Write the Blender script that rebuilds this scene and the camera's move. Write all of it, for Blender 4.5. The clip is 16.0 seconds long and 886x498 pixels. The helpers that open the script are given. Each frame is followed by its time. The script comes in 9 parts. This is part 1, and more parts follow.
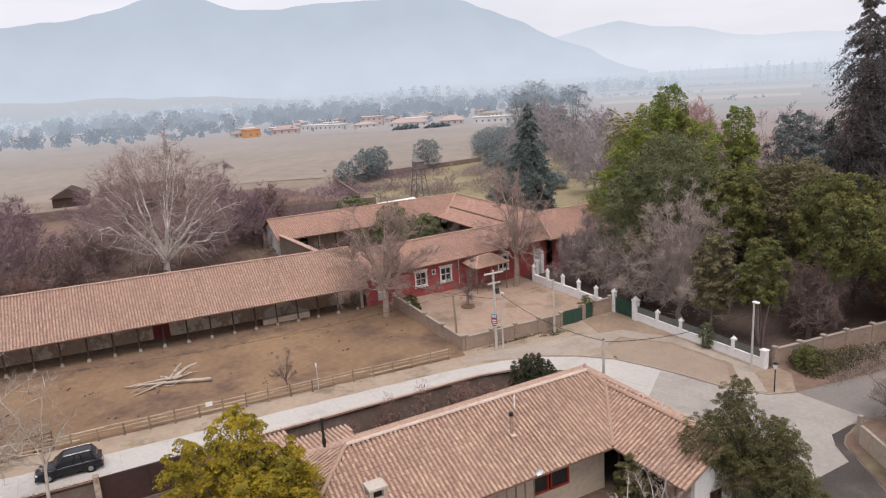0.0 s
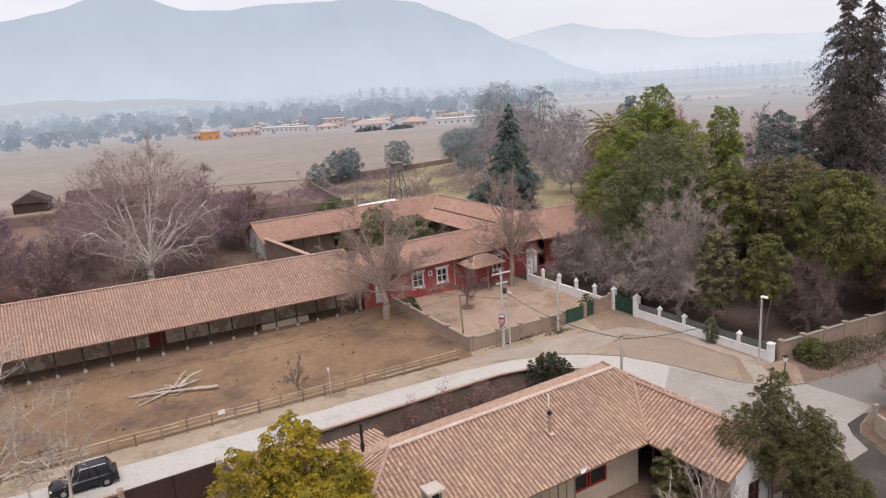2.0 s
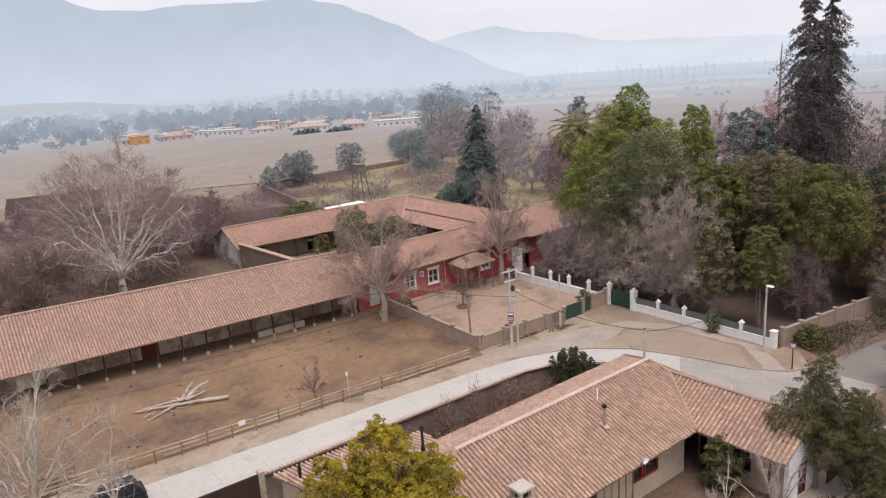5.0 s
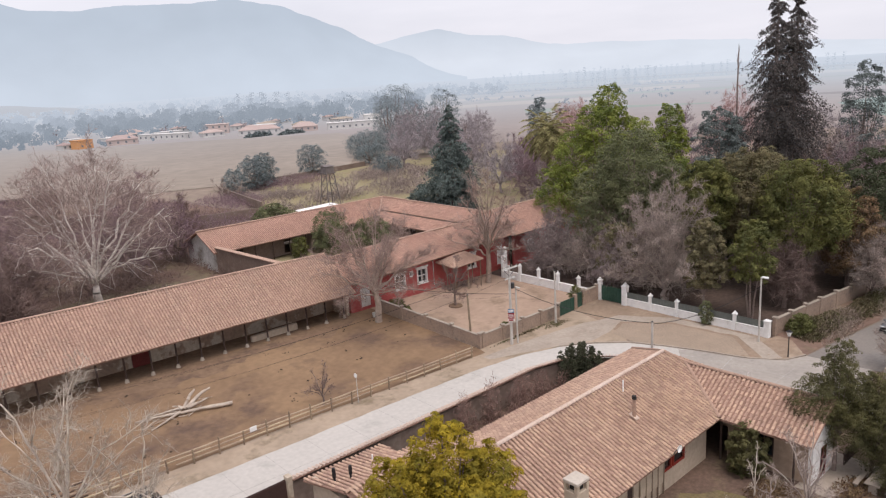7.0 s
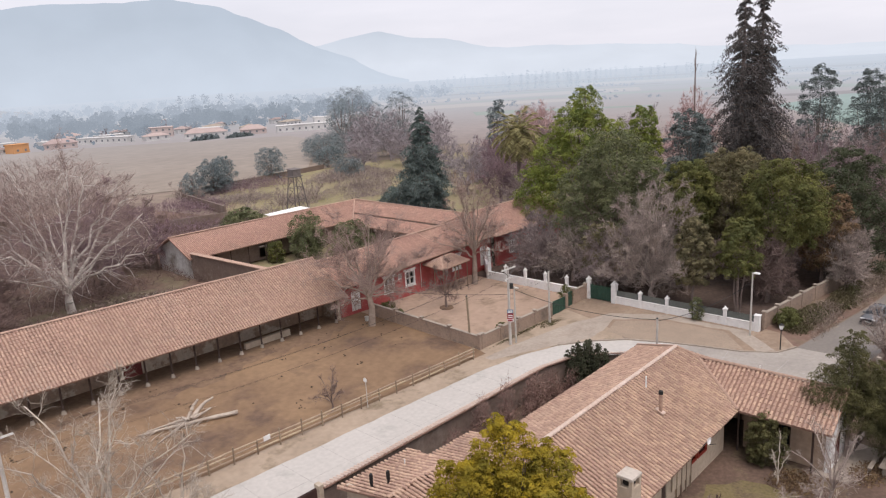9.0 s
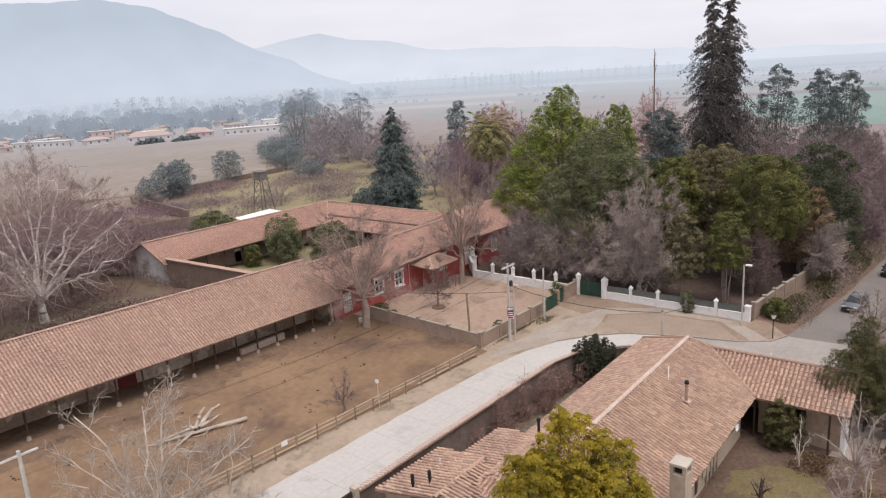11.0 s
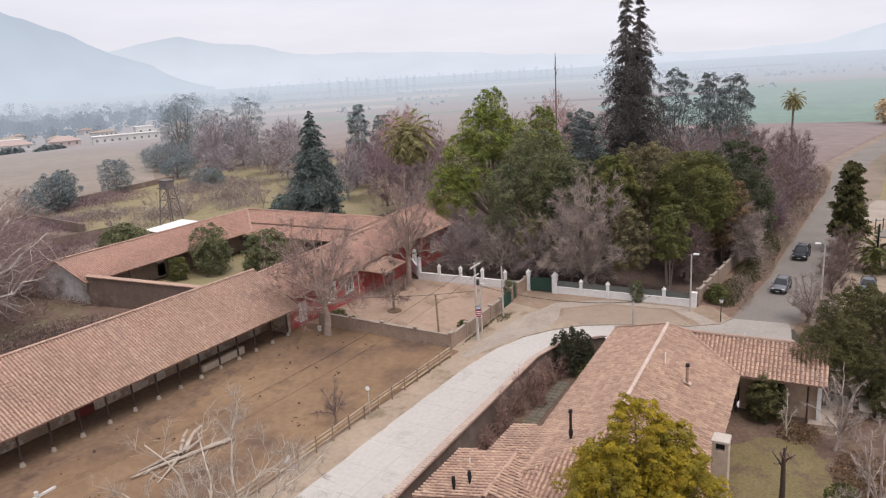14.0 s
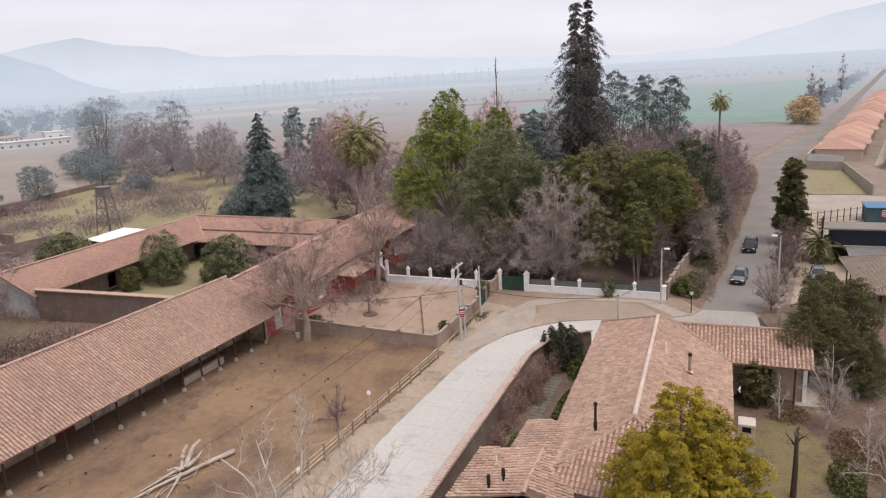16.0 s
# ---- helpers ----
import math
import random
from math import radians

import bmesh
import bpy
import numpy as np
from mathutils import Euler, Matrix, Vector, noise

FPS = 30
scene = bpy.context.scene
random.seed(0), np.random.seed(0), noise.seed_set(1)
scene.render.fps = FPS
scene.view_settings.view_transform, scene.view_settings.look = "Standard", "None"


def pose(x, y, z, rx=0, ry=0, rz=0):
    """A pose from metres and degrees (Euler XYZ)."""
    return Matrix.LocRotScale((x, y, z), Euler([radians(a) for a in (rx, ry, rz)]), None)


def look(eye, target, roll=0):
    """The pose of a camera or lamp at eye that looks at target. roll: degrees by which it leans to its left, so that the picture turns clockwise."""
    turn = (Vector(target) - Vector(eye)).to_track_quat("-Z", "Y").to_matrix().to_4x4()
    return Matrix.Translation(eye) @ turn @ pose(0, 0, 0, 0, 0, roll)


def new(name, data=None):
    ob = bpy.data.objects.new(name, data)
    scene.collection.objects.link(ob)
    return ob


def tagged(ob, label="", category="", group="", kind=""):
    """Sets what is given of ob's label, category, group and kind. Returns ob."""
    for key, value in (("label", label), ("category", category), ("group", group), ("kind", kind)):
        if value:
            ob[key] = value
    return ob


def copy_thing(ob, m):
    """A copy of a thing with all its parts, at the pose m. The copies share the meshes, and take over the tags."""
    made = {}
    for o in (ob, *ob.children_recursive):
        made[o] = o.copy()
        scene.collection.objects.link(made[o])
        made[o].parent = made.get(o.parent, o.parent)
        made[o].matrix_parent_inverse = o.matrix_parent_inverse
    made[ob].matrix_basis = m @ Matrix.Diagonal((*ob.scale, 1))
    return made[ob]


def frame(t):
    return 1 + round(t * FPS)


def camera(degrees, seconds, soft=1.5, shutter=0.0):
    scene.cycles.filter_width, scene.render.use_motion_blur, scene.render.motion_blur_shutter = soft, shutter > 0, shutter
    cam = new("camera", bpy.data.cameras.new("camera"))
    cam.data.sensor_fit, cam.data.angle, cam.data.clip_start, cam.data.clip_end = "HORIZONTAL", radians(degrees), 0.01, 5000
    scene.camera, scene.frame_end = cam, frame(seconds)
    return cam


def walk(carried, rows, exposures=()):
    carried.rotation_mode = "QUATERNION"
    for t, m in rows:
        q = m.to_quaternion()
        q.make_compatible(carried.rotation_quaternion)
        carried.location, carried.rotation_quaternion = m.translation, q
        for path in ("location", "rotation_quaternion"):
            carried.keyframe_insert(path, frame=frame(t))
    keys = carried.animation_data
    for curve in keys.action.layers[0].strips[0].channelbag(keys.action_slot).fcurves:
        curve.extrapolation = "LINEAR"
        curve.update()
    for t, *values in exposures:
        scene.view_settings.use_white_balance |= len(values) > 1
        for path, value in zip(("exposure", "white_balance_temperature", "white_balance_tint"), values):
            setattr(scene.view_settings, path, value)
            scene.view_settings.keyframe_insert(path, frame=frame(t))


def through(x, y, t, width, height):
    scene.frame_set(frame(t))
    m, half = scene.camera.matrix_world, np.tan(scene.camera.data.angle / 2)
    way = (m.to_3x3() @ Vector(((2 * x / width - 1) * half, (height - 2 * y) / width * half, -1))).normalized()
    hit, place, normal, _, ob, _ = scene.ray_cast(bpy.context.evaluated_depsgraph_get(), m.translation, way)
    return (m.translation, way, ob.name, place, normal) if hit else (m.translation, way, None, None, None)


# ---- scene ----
cam = camera(64.0, 16.0, soft=1.2)
METRES, EYE, TILT, LEAN, TURN = 46.667, 28.0, 0.0, 0.0, -27.0
ROWS = [
    (0.0, 0.0, 0.0, 0.0, -0.83, -13.37, 3.48),
    (0.5, -0.0269, 0.0018, 0.0008, -1.66, -13.39, 3.49),
    (1.0, -0.0556, 0.0042, 0.0014, -2.54, -13.4, 3.49),
    (1.5, -0.0825, 0.0068, 0.0026, -3.43, -13.43, 3.5),
    (2.0, -0.1118, 0.0101, 0.0038, -4.47, -13.46, 3.51),
    (2.5, -0.1397, 0.0133, 0.0041, -5.43, -13.48, 3.5),
    (3.0, -0.1671, 0.0175, 0.0058, -6.33, -13.52, 3.52),
    (3.5, -0.1967, 0.0223, 0.0068, -7.35, -13.56, 3.54),
    (6.0, -0.3396, 0.0545, 0.0051, -12.48, -13.67, 3.59),
    (6.5, -0.3681, 0.0615, 0.004, -13.61, -13.68, 3.59),
    (7.0, -0.3988, 0.0699, 0.0039, -14.86, -13.71, 3.59),
    (7.5, -0.4277, 0.0782, 0.0043, -16.04, -13.73, 3.54),
    (8.0, -0.4565, 0.0874, 0.0062, -17.22, -13.76, 3.5),
    (8.5, -0.4874, 0.098, 0.0076, -18.38, -13.77, 3.43),
    (9.0, -0.5157, 0.1083, 0.0092, -19.51, -13.79, 3.41),
    (11.5, -0.6603, 0.1725, 0.0072, -25.79, -13.9, 3.44),
    (12.0, -0.6905, 0.1887, 0.0067, -27.65, -13.93, 3.44),
    (12.5, -0.7183, 0.205, 0.0077, -29.39, -13.99, 3.45),
    (13.0, -0.7469, 0.2221, 0.0083, -31.02, -14.01, 3.41),
    (13.5, -0.7773, 0.2417, 0.0098, -32.78, -14.06, 3.39),
    (14.0, -0.8052, 0.2608, 0.0113, -34.47, -14.11, 3.39),
    (14.5, -0.8346, 0.2821, 0.0121, -36.23, -14.15, 3.41),
    (15.0, -0.8618, 0.303, 0.0121, -37.81, -14.2, 3.39),
    (15.5, -0.8888, 0.3248, 0.0127, -39.39, -14.23, 3.33),
    (16.0, -0.917, 0.3493, 0.0137, -41.13, -14.24, 3.27),
]
walk(cam, [(t, pose(0, 0, EYE, TILT, LEAN, TURN) @ pose(METRES * x, METRES * y, METRES * z, 90 + pitch, roll, yaw)) for t, x, y, z, yaw, pitch, roll in ROWS], [(0.0, 0.3, 6350, 16.0), (16.0, 0.3, 6350, 16.0)])

# ---- world and sun: hazy overcast winter afternoon ----
world = bpy.data.worlds.new("hazy_sky")
world.use_nodes = True
scene.world = world
wn, wl = world.node_tree.nodes, world.node_tree.links
wn.clear()
w_out = wn.new("ShaderNodeOutputWorld")
w_bg = wn.new("ShaderNodeBackground")
w_sky = wn.new("ShaderNodeTexSky")
w_sky.sky_type, w_sky.sun_disc = "NISHITA", False
w_sky.sun_elevation, w_sky.sun_rotation = radians(68), radians(200)
w_sky.air_density, w_sky.dust_density, w_sky.ozone_density = 1.0, 6.0, 1.5
w_tc = wn.new("ShaderNodeTexCoord")
w_map = wn.new("ShaderNodeMapping")
w_map.inputs["Scale"].default_value = (1.2, 1.2, 7.0)
w_noise = wn.new("ShaderNodeTexNoise")
w_noise.inputs["Scale"].default_value, w_noise.inputs["Detail"].default_value = 2.2, 5.0
w_ramp = wn.new("ShaderNodeValToRGB")
w_ramp.color_ramp.elements[0].position, w_ramp.color_ramp.elements[0].color = 0.3, (6.1, 6.22, 6.48, 1)
w_ramp.color_ramp.elements[1].position, w_ramp.color_ramp.elements[1].color = 0.7, (7.35, 7.32, 7.48, 1)
w_mix = wn.new("ShaderNodeMix")
w_mix.data_type = "RGBA"
w_mix.inputs["Factor"].default_value = 0.86
wl.new(w_tc.outputs["Generated"], w_map.inputs["Vector"])
wl.new(w_map.outputs["Vector"], w_noise.inputs["Vector"])
wl.new(w_noise.outputs["Fac"], w_ramp.inputs["Fac"])
wl.new(w_sky.outputs["Color"], w_mix.inputs["A"])
wl.new(w_ramp.outputs["Color"], w_mix.inputs["B"])
wl.new(w_mix.outputs["Result"], w_bg.inputs["Color"])
w_bg.inputs["Strength"].default_value = 0.115
wl.new(w_bg.outputs["Background"], w_out.inputs["Surface"])

sun = new("sun", bpy.data.lights.new("sun", "SUN"))
sun.data.energy, sun.data.angle, sun.data.color = 1.55, radians(30), (1.0, 0.94, 0.86)
sun.matrix_basis = look((-8, -22, 60), (0, 0, 0))

# ---- mesh and material helpers ----


class Shape:
    """Vertices and faces collected for one mesh."""

    def __init__(self):
        self.v, self.f = [], []

    def add(self, verts, faces):
        n = len(self.v)
        self.v.extend([tuple(p) for p in verts])
        self.f.extend([tuple(n + i for i in f) for f in faces])
        return self

    def box(self, x0, y0, z0, x1, y1, z1):
        return self.add([(x0, y0, z0), (x1, y0, z0), (x1, y1, z0), (x0, y1, z0), (x0, y0, z1), (x1, y0, z1), (x1, y1, z1), (x0, y1, z1)],
                        [(3, 2, 1, 0), (4, 5, 6, 7), (0, 1, 5, 4), (1, 2, 6, 5), (2, 3, 7, 6), (3, 0, 4, 7)])

    def cbox(self, x0, y0, z0, x1, y1, z1, c=0.02):
        """A box whose top and upright edges are chamfered."""
        def ring(d, z):
            return [(x0 + d + c, y0 + d, z), (x1 - d - c, y0 + d, z), (x1 - d, y0 + d + c, z), (x1 - d, y1 - d - c, z),
                    (x1 - d - c, y1 - d, z), (x0 + d + c, y1 - d, z), (x0 + d, y1 - d - c, z), (x0 + d, y0 + d + c, z)]
        pts = ring(0, z0) + ring(0, z1 - c) + ring(c, z1)
        faces = [tuple(range(7, -1, -1)), tuple(range(16, 24))]
        for k in (0, 8):
            faces += [(k + i, k + (i + 1) % 8, k + 8 + (i + 1) % 8, k + 8 + i) for i in range(8)]
        return self.add(pts, faces)

    def tube(self, a, b, r0, r1, n=6, caps=True):
        a, b = Vector(a), Vector(b)
        w = (b - a)
        if w.length < 1e-6:
            return self
        w.normalize()
        s = w.orthogonal().normalized()
        t = w.cross(s)
        pts = []
        for p, r in ((a, r0), (b, r1)):
            for i in range(n):
                q = 2 * math.pi * i / n
                pts.append(p + s * (r * math.cos(q)) + t * (r * math.sin(q)))
        faces = [(i, (i + 1) % n, n + (i + 1) % n, n + i) for i in range(n)]
        if caps:
            faces += [tuple(range(n - 1, -1, -1)), tuple(range(n, 2 * n))]
        return self.add(pts, faces)

    def slab(self, pts, down):
        """A polygon of corners in space with thickness straight down."""
        n = len(pts)
        low = [(p[0], p[1], p[2] - down) for p in pts]
        return self.add(list(pts) + low, [tuple(range(n)), tuple(range(2 * n - 1, n - 1, -1))] + [(i, n + i, n + (i + 1) % n, (i + 1) % n) for i in range(n)])

    def wall(self, a, b, z0, z1, thick, holes=()):
        """An upright wall from a to b in plan, with openings (s0, s1, low, high) along it; it grows to the left of a to b. z1 may be a pair."""
        ax, ay = a
        L = math.hypot(b[0] - ax, b[1] - ay)
        ux, uy = (b[0] - ax) / L, (b[1] - ay) / L
        nx, ny = -uy, ux
        za, zb = z1 if isinstance(z1, tuple) else (z1, z1)
        cuts = sorted({0.0, L, *[h[0] for h in holes], *[h[1] for h in holes]})
        top = lambda s: za + (zb - za) * s / L

        def block(s0, s1, l0, h0, h1):
            p = [(ax + ux * s + nx * d, ay + uy * s + ny * d) for s, d in ((s0, 0), (s1, 0), (s1, thick), (s0, thick))]
            hh = (h0, h1, h1, h0)
            self.add([(x, y, l0) for x, y in p] + [(x, y, h) for (x, y), h in zip(p, hh)],
                     [(3, 2, 1, 0), (4, 5, 6, 7), (0, 1, 5, 4), (1, 2, 6, 5), (2, 3, 7, 6), (3, 0, 4, 7)])
        for s0, s1 in zip(cuts, cuts[1:]):
            m = (s0 + s1) / 2
            inside = sorted([h for h in holes if h[0] < m < h[1]], key=lambda h: h[2])
            low = z0
            for h in inside:
                if h[2] > low + 1e-4:
                    block(s0, s1, low, h[2], h[2])
                low = h[3]
            block(s0, s1, low, top(s0), top(s1))
        return self

    def mesh(self, name, smooth=False):
        me = bpy.data.meshes.new(name)
        me.from_pydata(self.v, [], self.f)
        if smooth:
            me.shade_smooth()
        me.update()
        return me


def thing(name, x, y, z, label, category, group="", kind="", rz=0):
    ob = new(name)
    ob.matrix_basis = pose(x, y, z, 0, 0, rz)
    ob.empty_display_size = 0.3
    return tagged(ob, label, category, group, kind)


def chain(ob):
    m = ob.matrix_basis.copy()
    while ob.parent:
        ob = ob.parent
        m = ob.matrix_basis @ m
    return m


def part(name, shape, material, parent, label="", world_places=True, smooth=False, kind=""):
    """One mesh under a thing or a part; the shape is given in the world's places or, with world_places=False, in the parent's."""
    me = shape.mesh(name, smooth) if isinstance(shape, Shape) else shape
    if world_places:
        me.transform(chain(parent).inverted())
    me.materials.append(material)
    ob = new(name, me)
    ob.parent = parent
    return tagged(ob, label, "", "", kind)


def solid(name, shape, material, label, category="", kind="", group="", smooth=False):
    """A thing that is one mesh, its origin at the middle of its base."""
    me = shape.mesh(name, smooth) if isinstance(shape, Shape) else shape
    co = np.array([v.co for v in me.vertices])
    lo, hi = co.min(0), co.max(0)
    o = Vector(((lo[0] + hi[0]) / 2, (lo[1] + hi[1]) / 2, lo[2]))
    me.transform(Matrix.Translation(-o))
    me.materials.append(material)
    ob = new(name, me)
    ob.matrix_basis = Matrix.Translation(o)
    return tagged(ob, label, category, group, kind)


def mat(name, base, second=None, rough=0.9, fine=4.0, coarse=0.35, amount=0.5, value=0.25, bump=0.3, bump_scale=None, island=0.0, single=0.0, metal=0.0, spec=0.2,
        stain=None, stain_scale=0.15, stain_low=0.52, stain_high=0.7, sheen=0.0):
    """A procedural surface: two colours mixed by coarse noise, fine grain in value, stains, relief, and a random shade per island or per object."""
    m = bpy.data.materials.new(name)
    m.use_nodes = True
    n, l = m.node_tree.nodes, m.node_tree.links
    b = n["Principled BSDF"]
    b.inputs["Roughness"].default_value, b.inputs["Metallic"].default_value = rough, metal
    b.inputs["Specular IOR Level"].default_value = spec
    tc = n.new("ShaderNodeNewGeometry")
    big = n.new("ShaderNodeTexNoise")
    big.inputs["Scale"].default_value, big.inputs["Detail"].default_value = coarse, 6.0
    big.inputs["Roughness"].default_value = 0.6
    small = n.new("ShaderNodeTexNoise")
    small.inputs["Scale"].default_value, small.inputs["Detail"].default_value = fine, 4.0
    l.new(tc.outputs["Position"], big.inputs["Vector"])
    l.new(tc.outputs["Position"], small.inputs["Vector"])
    second = second or tuple(c * 0.75 for c in base)
    mix = n.new("ShaderNodeMix")
    mix.data_type = "RGBA"
    mix.inputs["A"].default_value, mix.inputs["B"].default_value = (*base, 1), (*second, 1)
    span = n.new("ShaderNodeMapRange")
    span.inputs["From Min"].default_value, span.inputs["From Max"].default_value = 0.5 - 0.35 * (1.1 - amount), 0.5 + 0.35 * (1.1 - amount)
    l.new(big.outputs["Fac"], span.inputs["Value"])
    l.new(span.outputs["Result"], mix.inputs["Factor"])
    colour = mix.outputs["Result"]
    if stain:
        blot = n.new("ShaderNodeTexNoise")
        blot.inputs["Scale"].default_value, blot.inputs["Detail"].default_value = stain_scale, 8.0
        blot.inputs["Roughness"].default_value = 0.65
        shift = n.new("ShaderNodeVectorMath")
        shift.inputs[1].default_value = (31.0, 17.0, 5.0)
        l.new(tc.outputs["Position"], shift.inputs[0])
        l.new(shift.outputs["Vector"], blot.inputs["Vector"])
        edge = n.new("ShaderNodeMapRange")
        edge.inputs["From Min"].default_value, edge.inputs["From Max"].default_value = stain_low, stain_high
        l.new(blot.outputs["Fac"], edge.inputs["Value"])
        over = n.new("ShaderNodeMix")
        over.data_type = "RGBA"
        over.inputs["B"].default_value = (*stain, 1)
        l.new(edge.outputs["Result"], over.inputs["Factor"])
        l.new(colour, over.inputs["A"])
        colour = over.outputs["Result"]
    hsv = n.new("ShaderNodeHueSaturation")
    l.new(colour, hsv.inputs["Color"])
    val = n.new("ShaderNodeMapRange")
    val.inputs["From Min"].default_value, val.inputs["From Max"].default_value = 0.25, 0.75
    val.inputs["To Min"].default_value, val.inputs["To Max"].default_value = 1 - value, 1 + value
    l.new(small.outputs["Fac"], val.inputs["Value"])
    value_out = val.outputs["Result"]
    for strength, socket in ((island, "island"), (single, "single")):
        if strength:
            if socket == "island":
                rnd = tc.outputs["Random Per Island"]
            else:
                rnd = n.new("ShaderNodeObjectInfo").outputs["Random"]
            r = n.new("ShaderNodeMapRange")
            r.inputs["To Min"].default_value, r.inputs["To Max"].default_value = 1 - strength, 1 + strength
            l.new(rnd, r.inputs["Value"])
            mul = n.new("ShaderNodeMath")
            mul.operation = "MULTIPLY"
            l.new(value_out, mul.inputs[0])
            l.new(r.outputs["Result"], mul.inputs[1])
            value_out = mul.outputs["Value"]
            hue = n.new("ShaderNodeMapRange")
            hue.inputs["To Min"].default_value, hue.inputs["To Max"].default_value = 0.5 - 0.045 * strength, 0.5 + 0.045 * strength
            l.new(rnd, hue.inputs["Value"])
            l.new(hue.outputs["Result"], hsv.inputs["Hue"])
    l.new(value_out, hsv.inputs["Value"])
    l.new(hsv.outputs["Color"], b.inputs["Base Color"])
    if bump:
        bp = n.new("ShaderNodeBump")
        bp.inputs["Strength"].default_value, bp.inputs["Distance"].default_value = bump, 0.05
        grain = small
        if bump_scale:
            grain = n.new("ShaderNodeTexNoise")
            grain.inputs["Scale"].default_value, grain.inputs["Detail"].default_value = bump_scale, 5.0
            l.new(tc.outputs["Position"], grain.inputs["Vector"])
        l.new(grain.outputs["Fac"], bp.inputs["Height"])
        l.new(bp.outputs["Normal"], b.inputs["Normal"])
    return m


def leaf_mat(name, base, second, island=0.32, through=0.12, coarse=0.45):
    """Leaves: a shade per leaf, clumps of a second colour, a little light through them."""
    m = mat(name, base, second, rough=0.9, fine=1.2, coarse=coarse, amount=0.7, value=0.25, bump=0, island=island, spec=0.06)
    n, l = m.node_tree.nodes, m.node_tree.links
    b = n["Principled BSDF"]
    tr = n.new("ShaderNodeBsdfTranslucent")
    l.new(b.inputs["Base Color"].links[0].from_socket, tr.inputs["Color"])
    ad = n.new("ShaderNodeMixShader")
    ad.inputs["Fac"].default_value = through
    l.new(b.outputs["BSDF"], ad.inputs[1])
    l.new(tr.outputs["BSDF"], ad.inputs[2])
    l.new(ad.outputs["Shader"], n["Material Output"].inputs["Surface"])
    return m


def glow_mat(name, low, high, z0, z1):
    """The far distance: aerial haze painted as plain emission, paler towards the plain."""
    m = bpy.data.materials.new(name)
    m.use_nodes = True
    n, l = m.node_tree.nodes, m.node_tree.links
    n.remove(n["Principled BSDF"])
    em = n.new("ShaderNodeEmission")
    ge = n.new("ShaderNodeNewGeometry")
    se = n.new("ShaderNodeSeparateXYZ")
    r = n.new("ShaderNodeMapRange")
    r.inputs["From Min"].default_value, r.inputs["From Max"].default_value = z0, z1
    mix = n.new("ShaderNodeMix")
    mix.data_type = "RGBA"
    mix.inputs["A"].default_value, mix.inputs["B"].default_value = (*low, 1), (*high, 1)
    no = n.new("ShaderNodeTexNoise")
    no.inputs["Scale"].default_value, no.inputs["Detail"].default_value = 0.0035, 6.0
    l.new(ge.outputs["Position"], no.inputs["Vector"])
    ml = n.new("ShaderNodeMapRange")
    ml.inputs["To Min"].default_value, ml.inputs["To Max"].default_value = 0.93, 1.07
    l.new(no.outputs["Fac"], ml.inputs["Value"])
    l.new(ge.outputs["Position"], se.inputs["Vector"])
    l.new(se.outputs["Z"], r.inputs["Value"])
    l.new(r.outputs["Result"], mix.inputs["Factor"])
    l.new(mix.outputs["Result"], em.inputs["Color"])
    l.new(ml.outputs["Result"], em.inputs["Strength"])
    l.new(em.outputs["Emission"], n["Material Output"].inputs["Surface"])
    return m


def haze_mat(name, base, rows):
    """The far plain, fields and woods: lit paint near, mixed with distance from the estate into emission painted as
    haze. rows: (metres, share, colour).
    """
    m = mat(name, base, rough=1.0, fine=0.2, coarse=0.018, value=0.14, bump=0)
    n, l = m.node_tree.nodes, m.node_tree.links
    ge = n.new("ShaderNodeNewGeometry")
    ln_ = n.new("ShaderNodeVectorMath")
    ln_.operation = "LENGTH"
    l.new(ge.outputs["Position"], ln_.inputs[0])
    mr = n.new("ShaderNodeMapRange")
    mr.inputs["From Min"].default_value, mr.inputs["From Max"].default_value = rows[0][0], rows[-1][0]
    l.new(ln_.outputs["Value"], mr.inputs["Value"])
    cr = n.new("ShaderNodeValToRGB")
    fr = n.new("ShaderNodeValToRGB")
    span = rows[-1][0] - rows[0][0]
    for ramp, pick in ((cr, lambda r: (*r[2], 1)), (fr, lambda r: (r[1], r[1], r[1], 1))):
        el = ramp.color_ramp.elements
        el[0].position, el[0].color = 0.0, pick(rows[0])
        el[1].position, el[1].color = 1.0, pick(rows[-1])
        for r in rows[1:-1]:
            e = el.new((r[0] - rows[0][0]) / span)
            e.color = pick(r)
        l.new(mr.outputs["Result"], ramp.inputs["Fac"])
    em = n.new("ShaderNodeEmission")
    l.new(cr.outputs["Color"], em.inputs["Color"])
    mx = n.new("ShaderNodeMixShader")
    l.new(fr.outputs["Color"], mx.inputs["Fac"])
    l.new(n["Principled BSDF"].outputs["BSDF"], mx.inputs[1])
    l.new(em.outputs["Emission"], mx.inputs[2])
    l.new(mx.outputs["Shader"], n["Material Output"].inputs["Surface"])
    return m


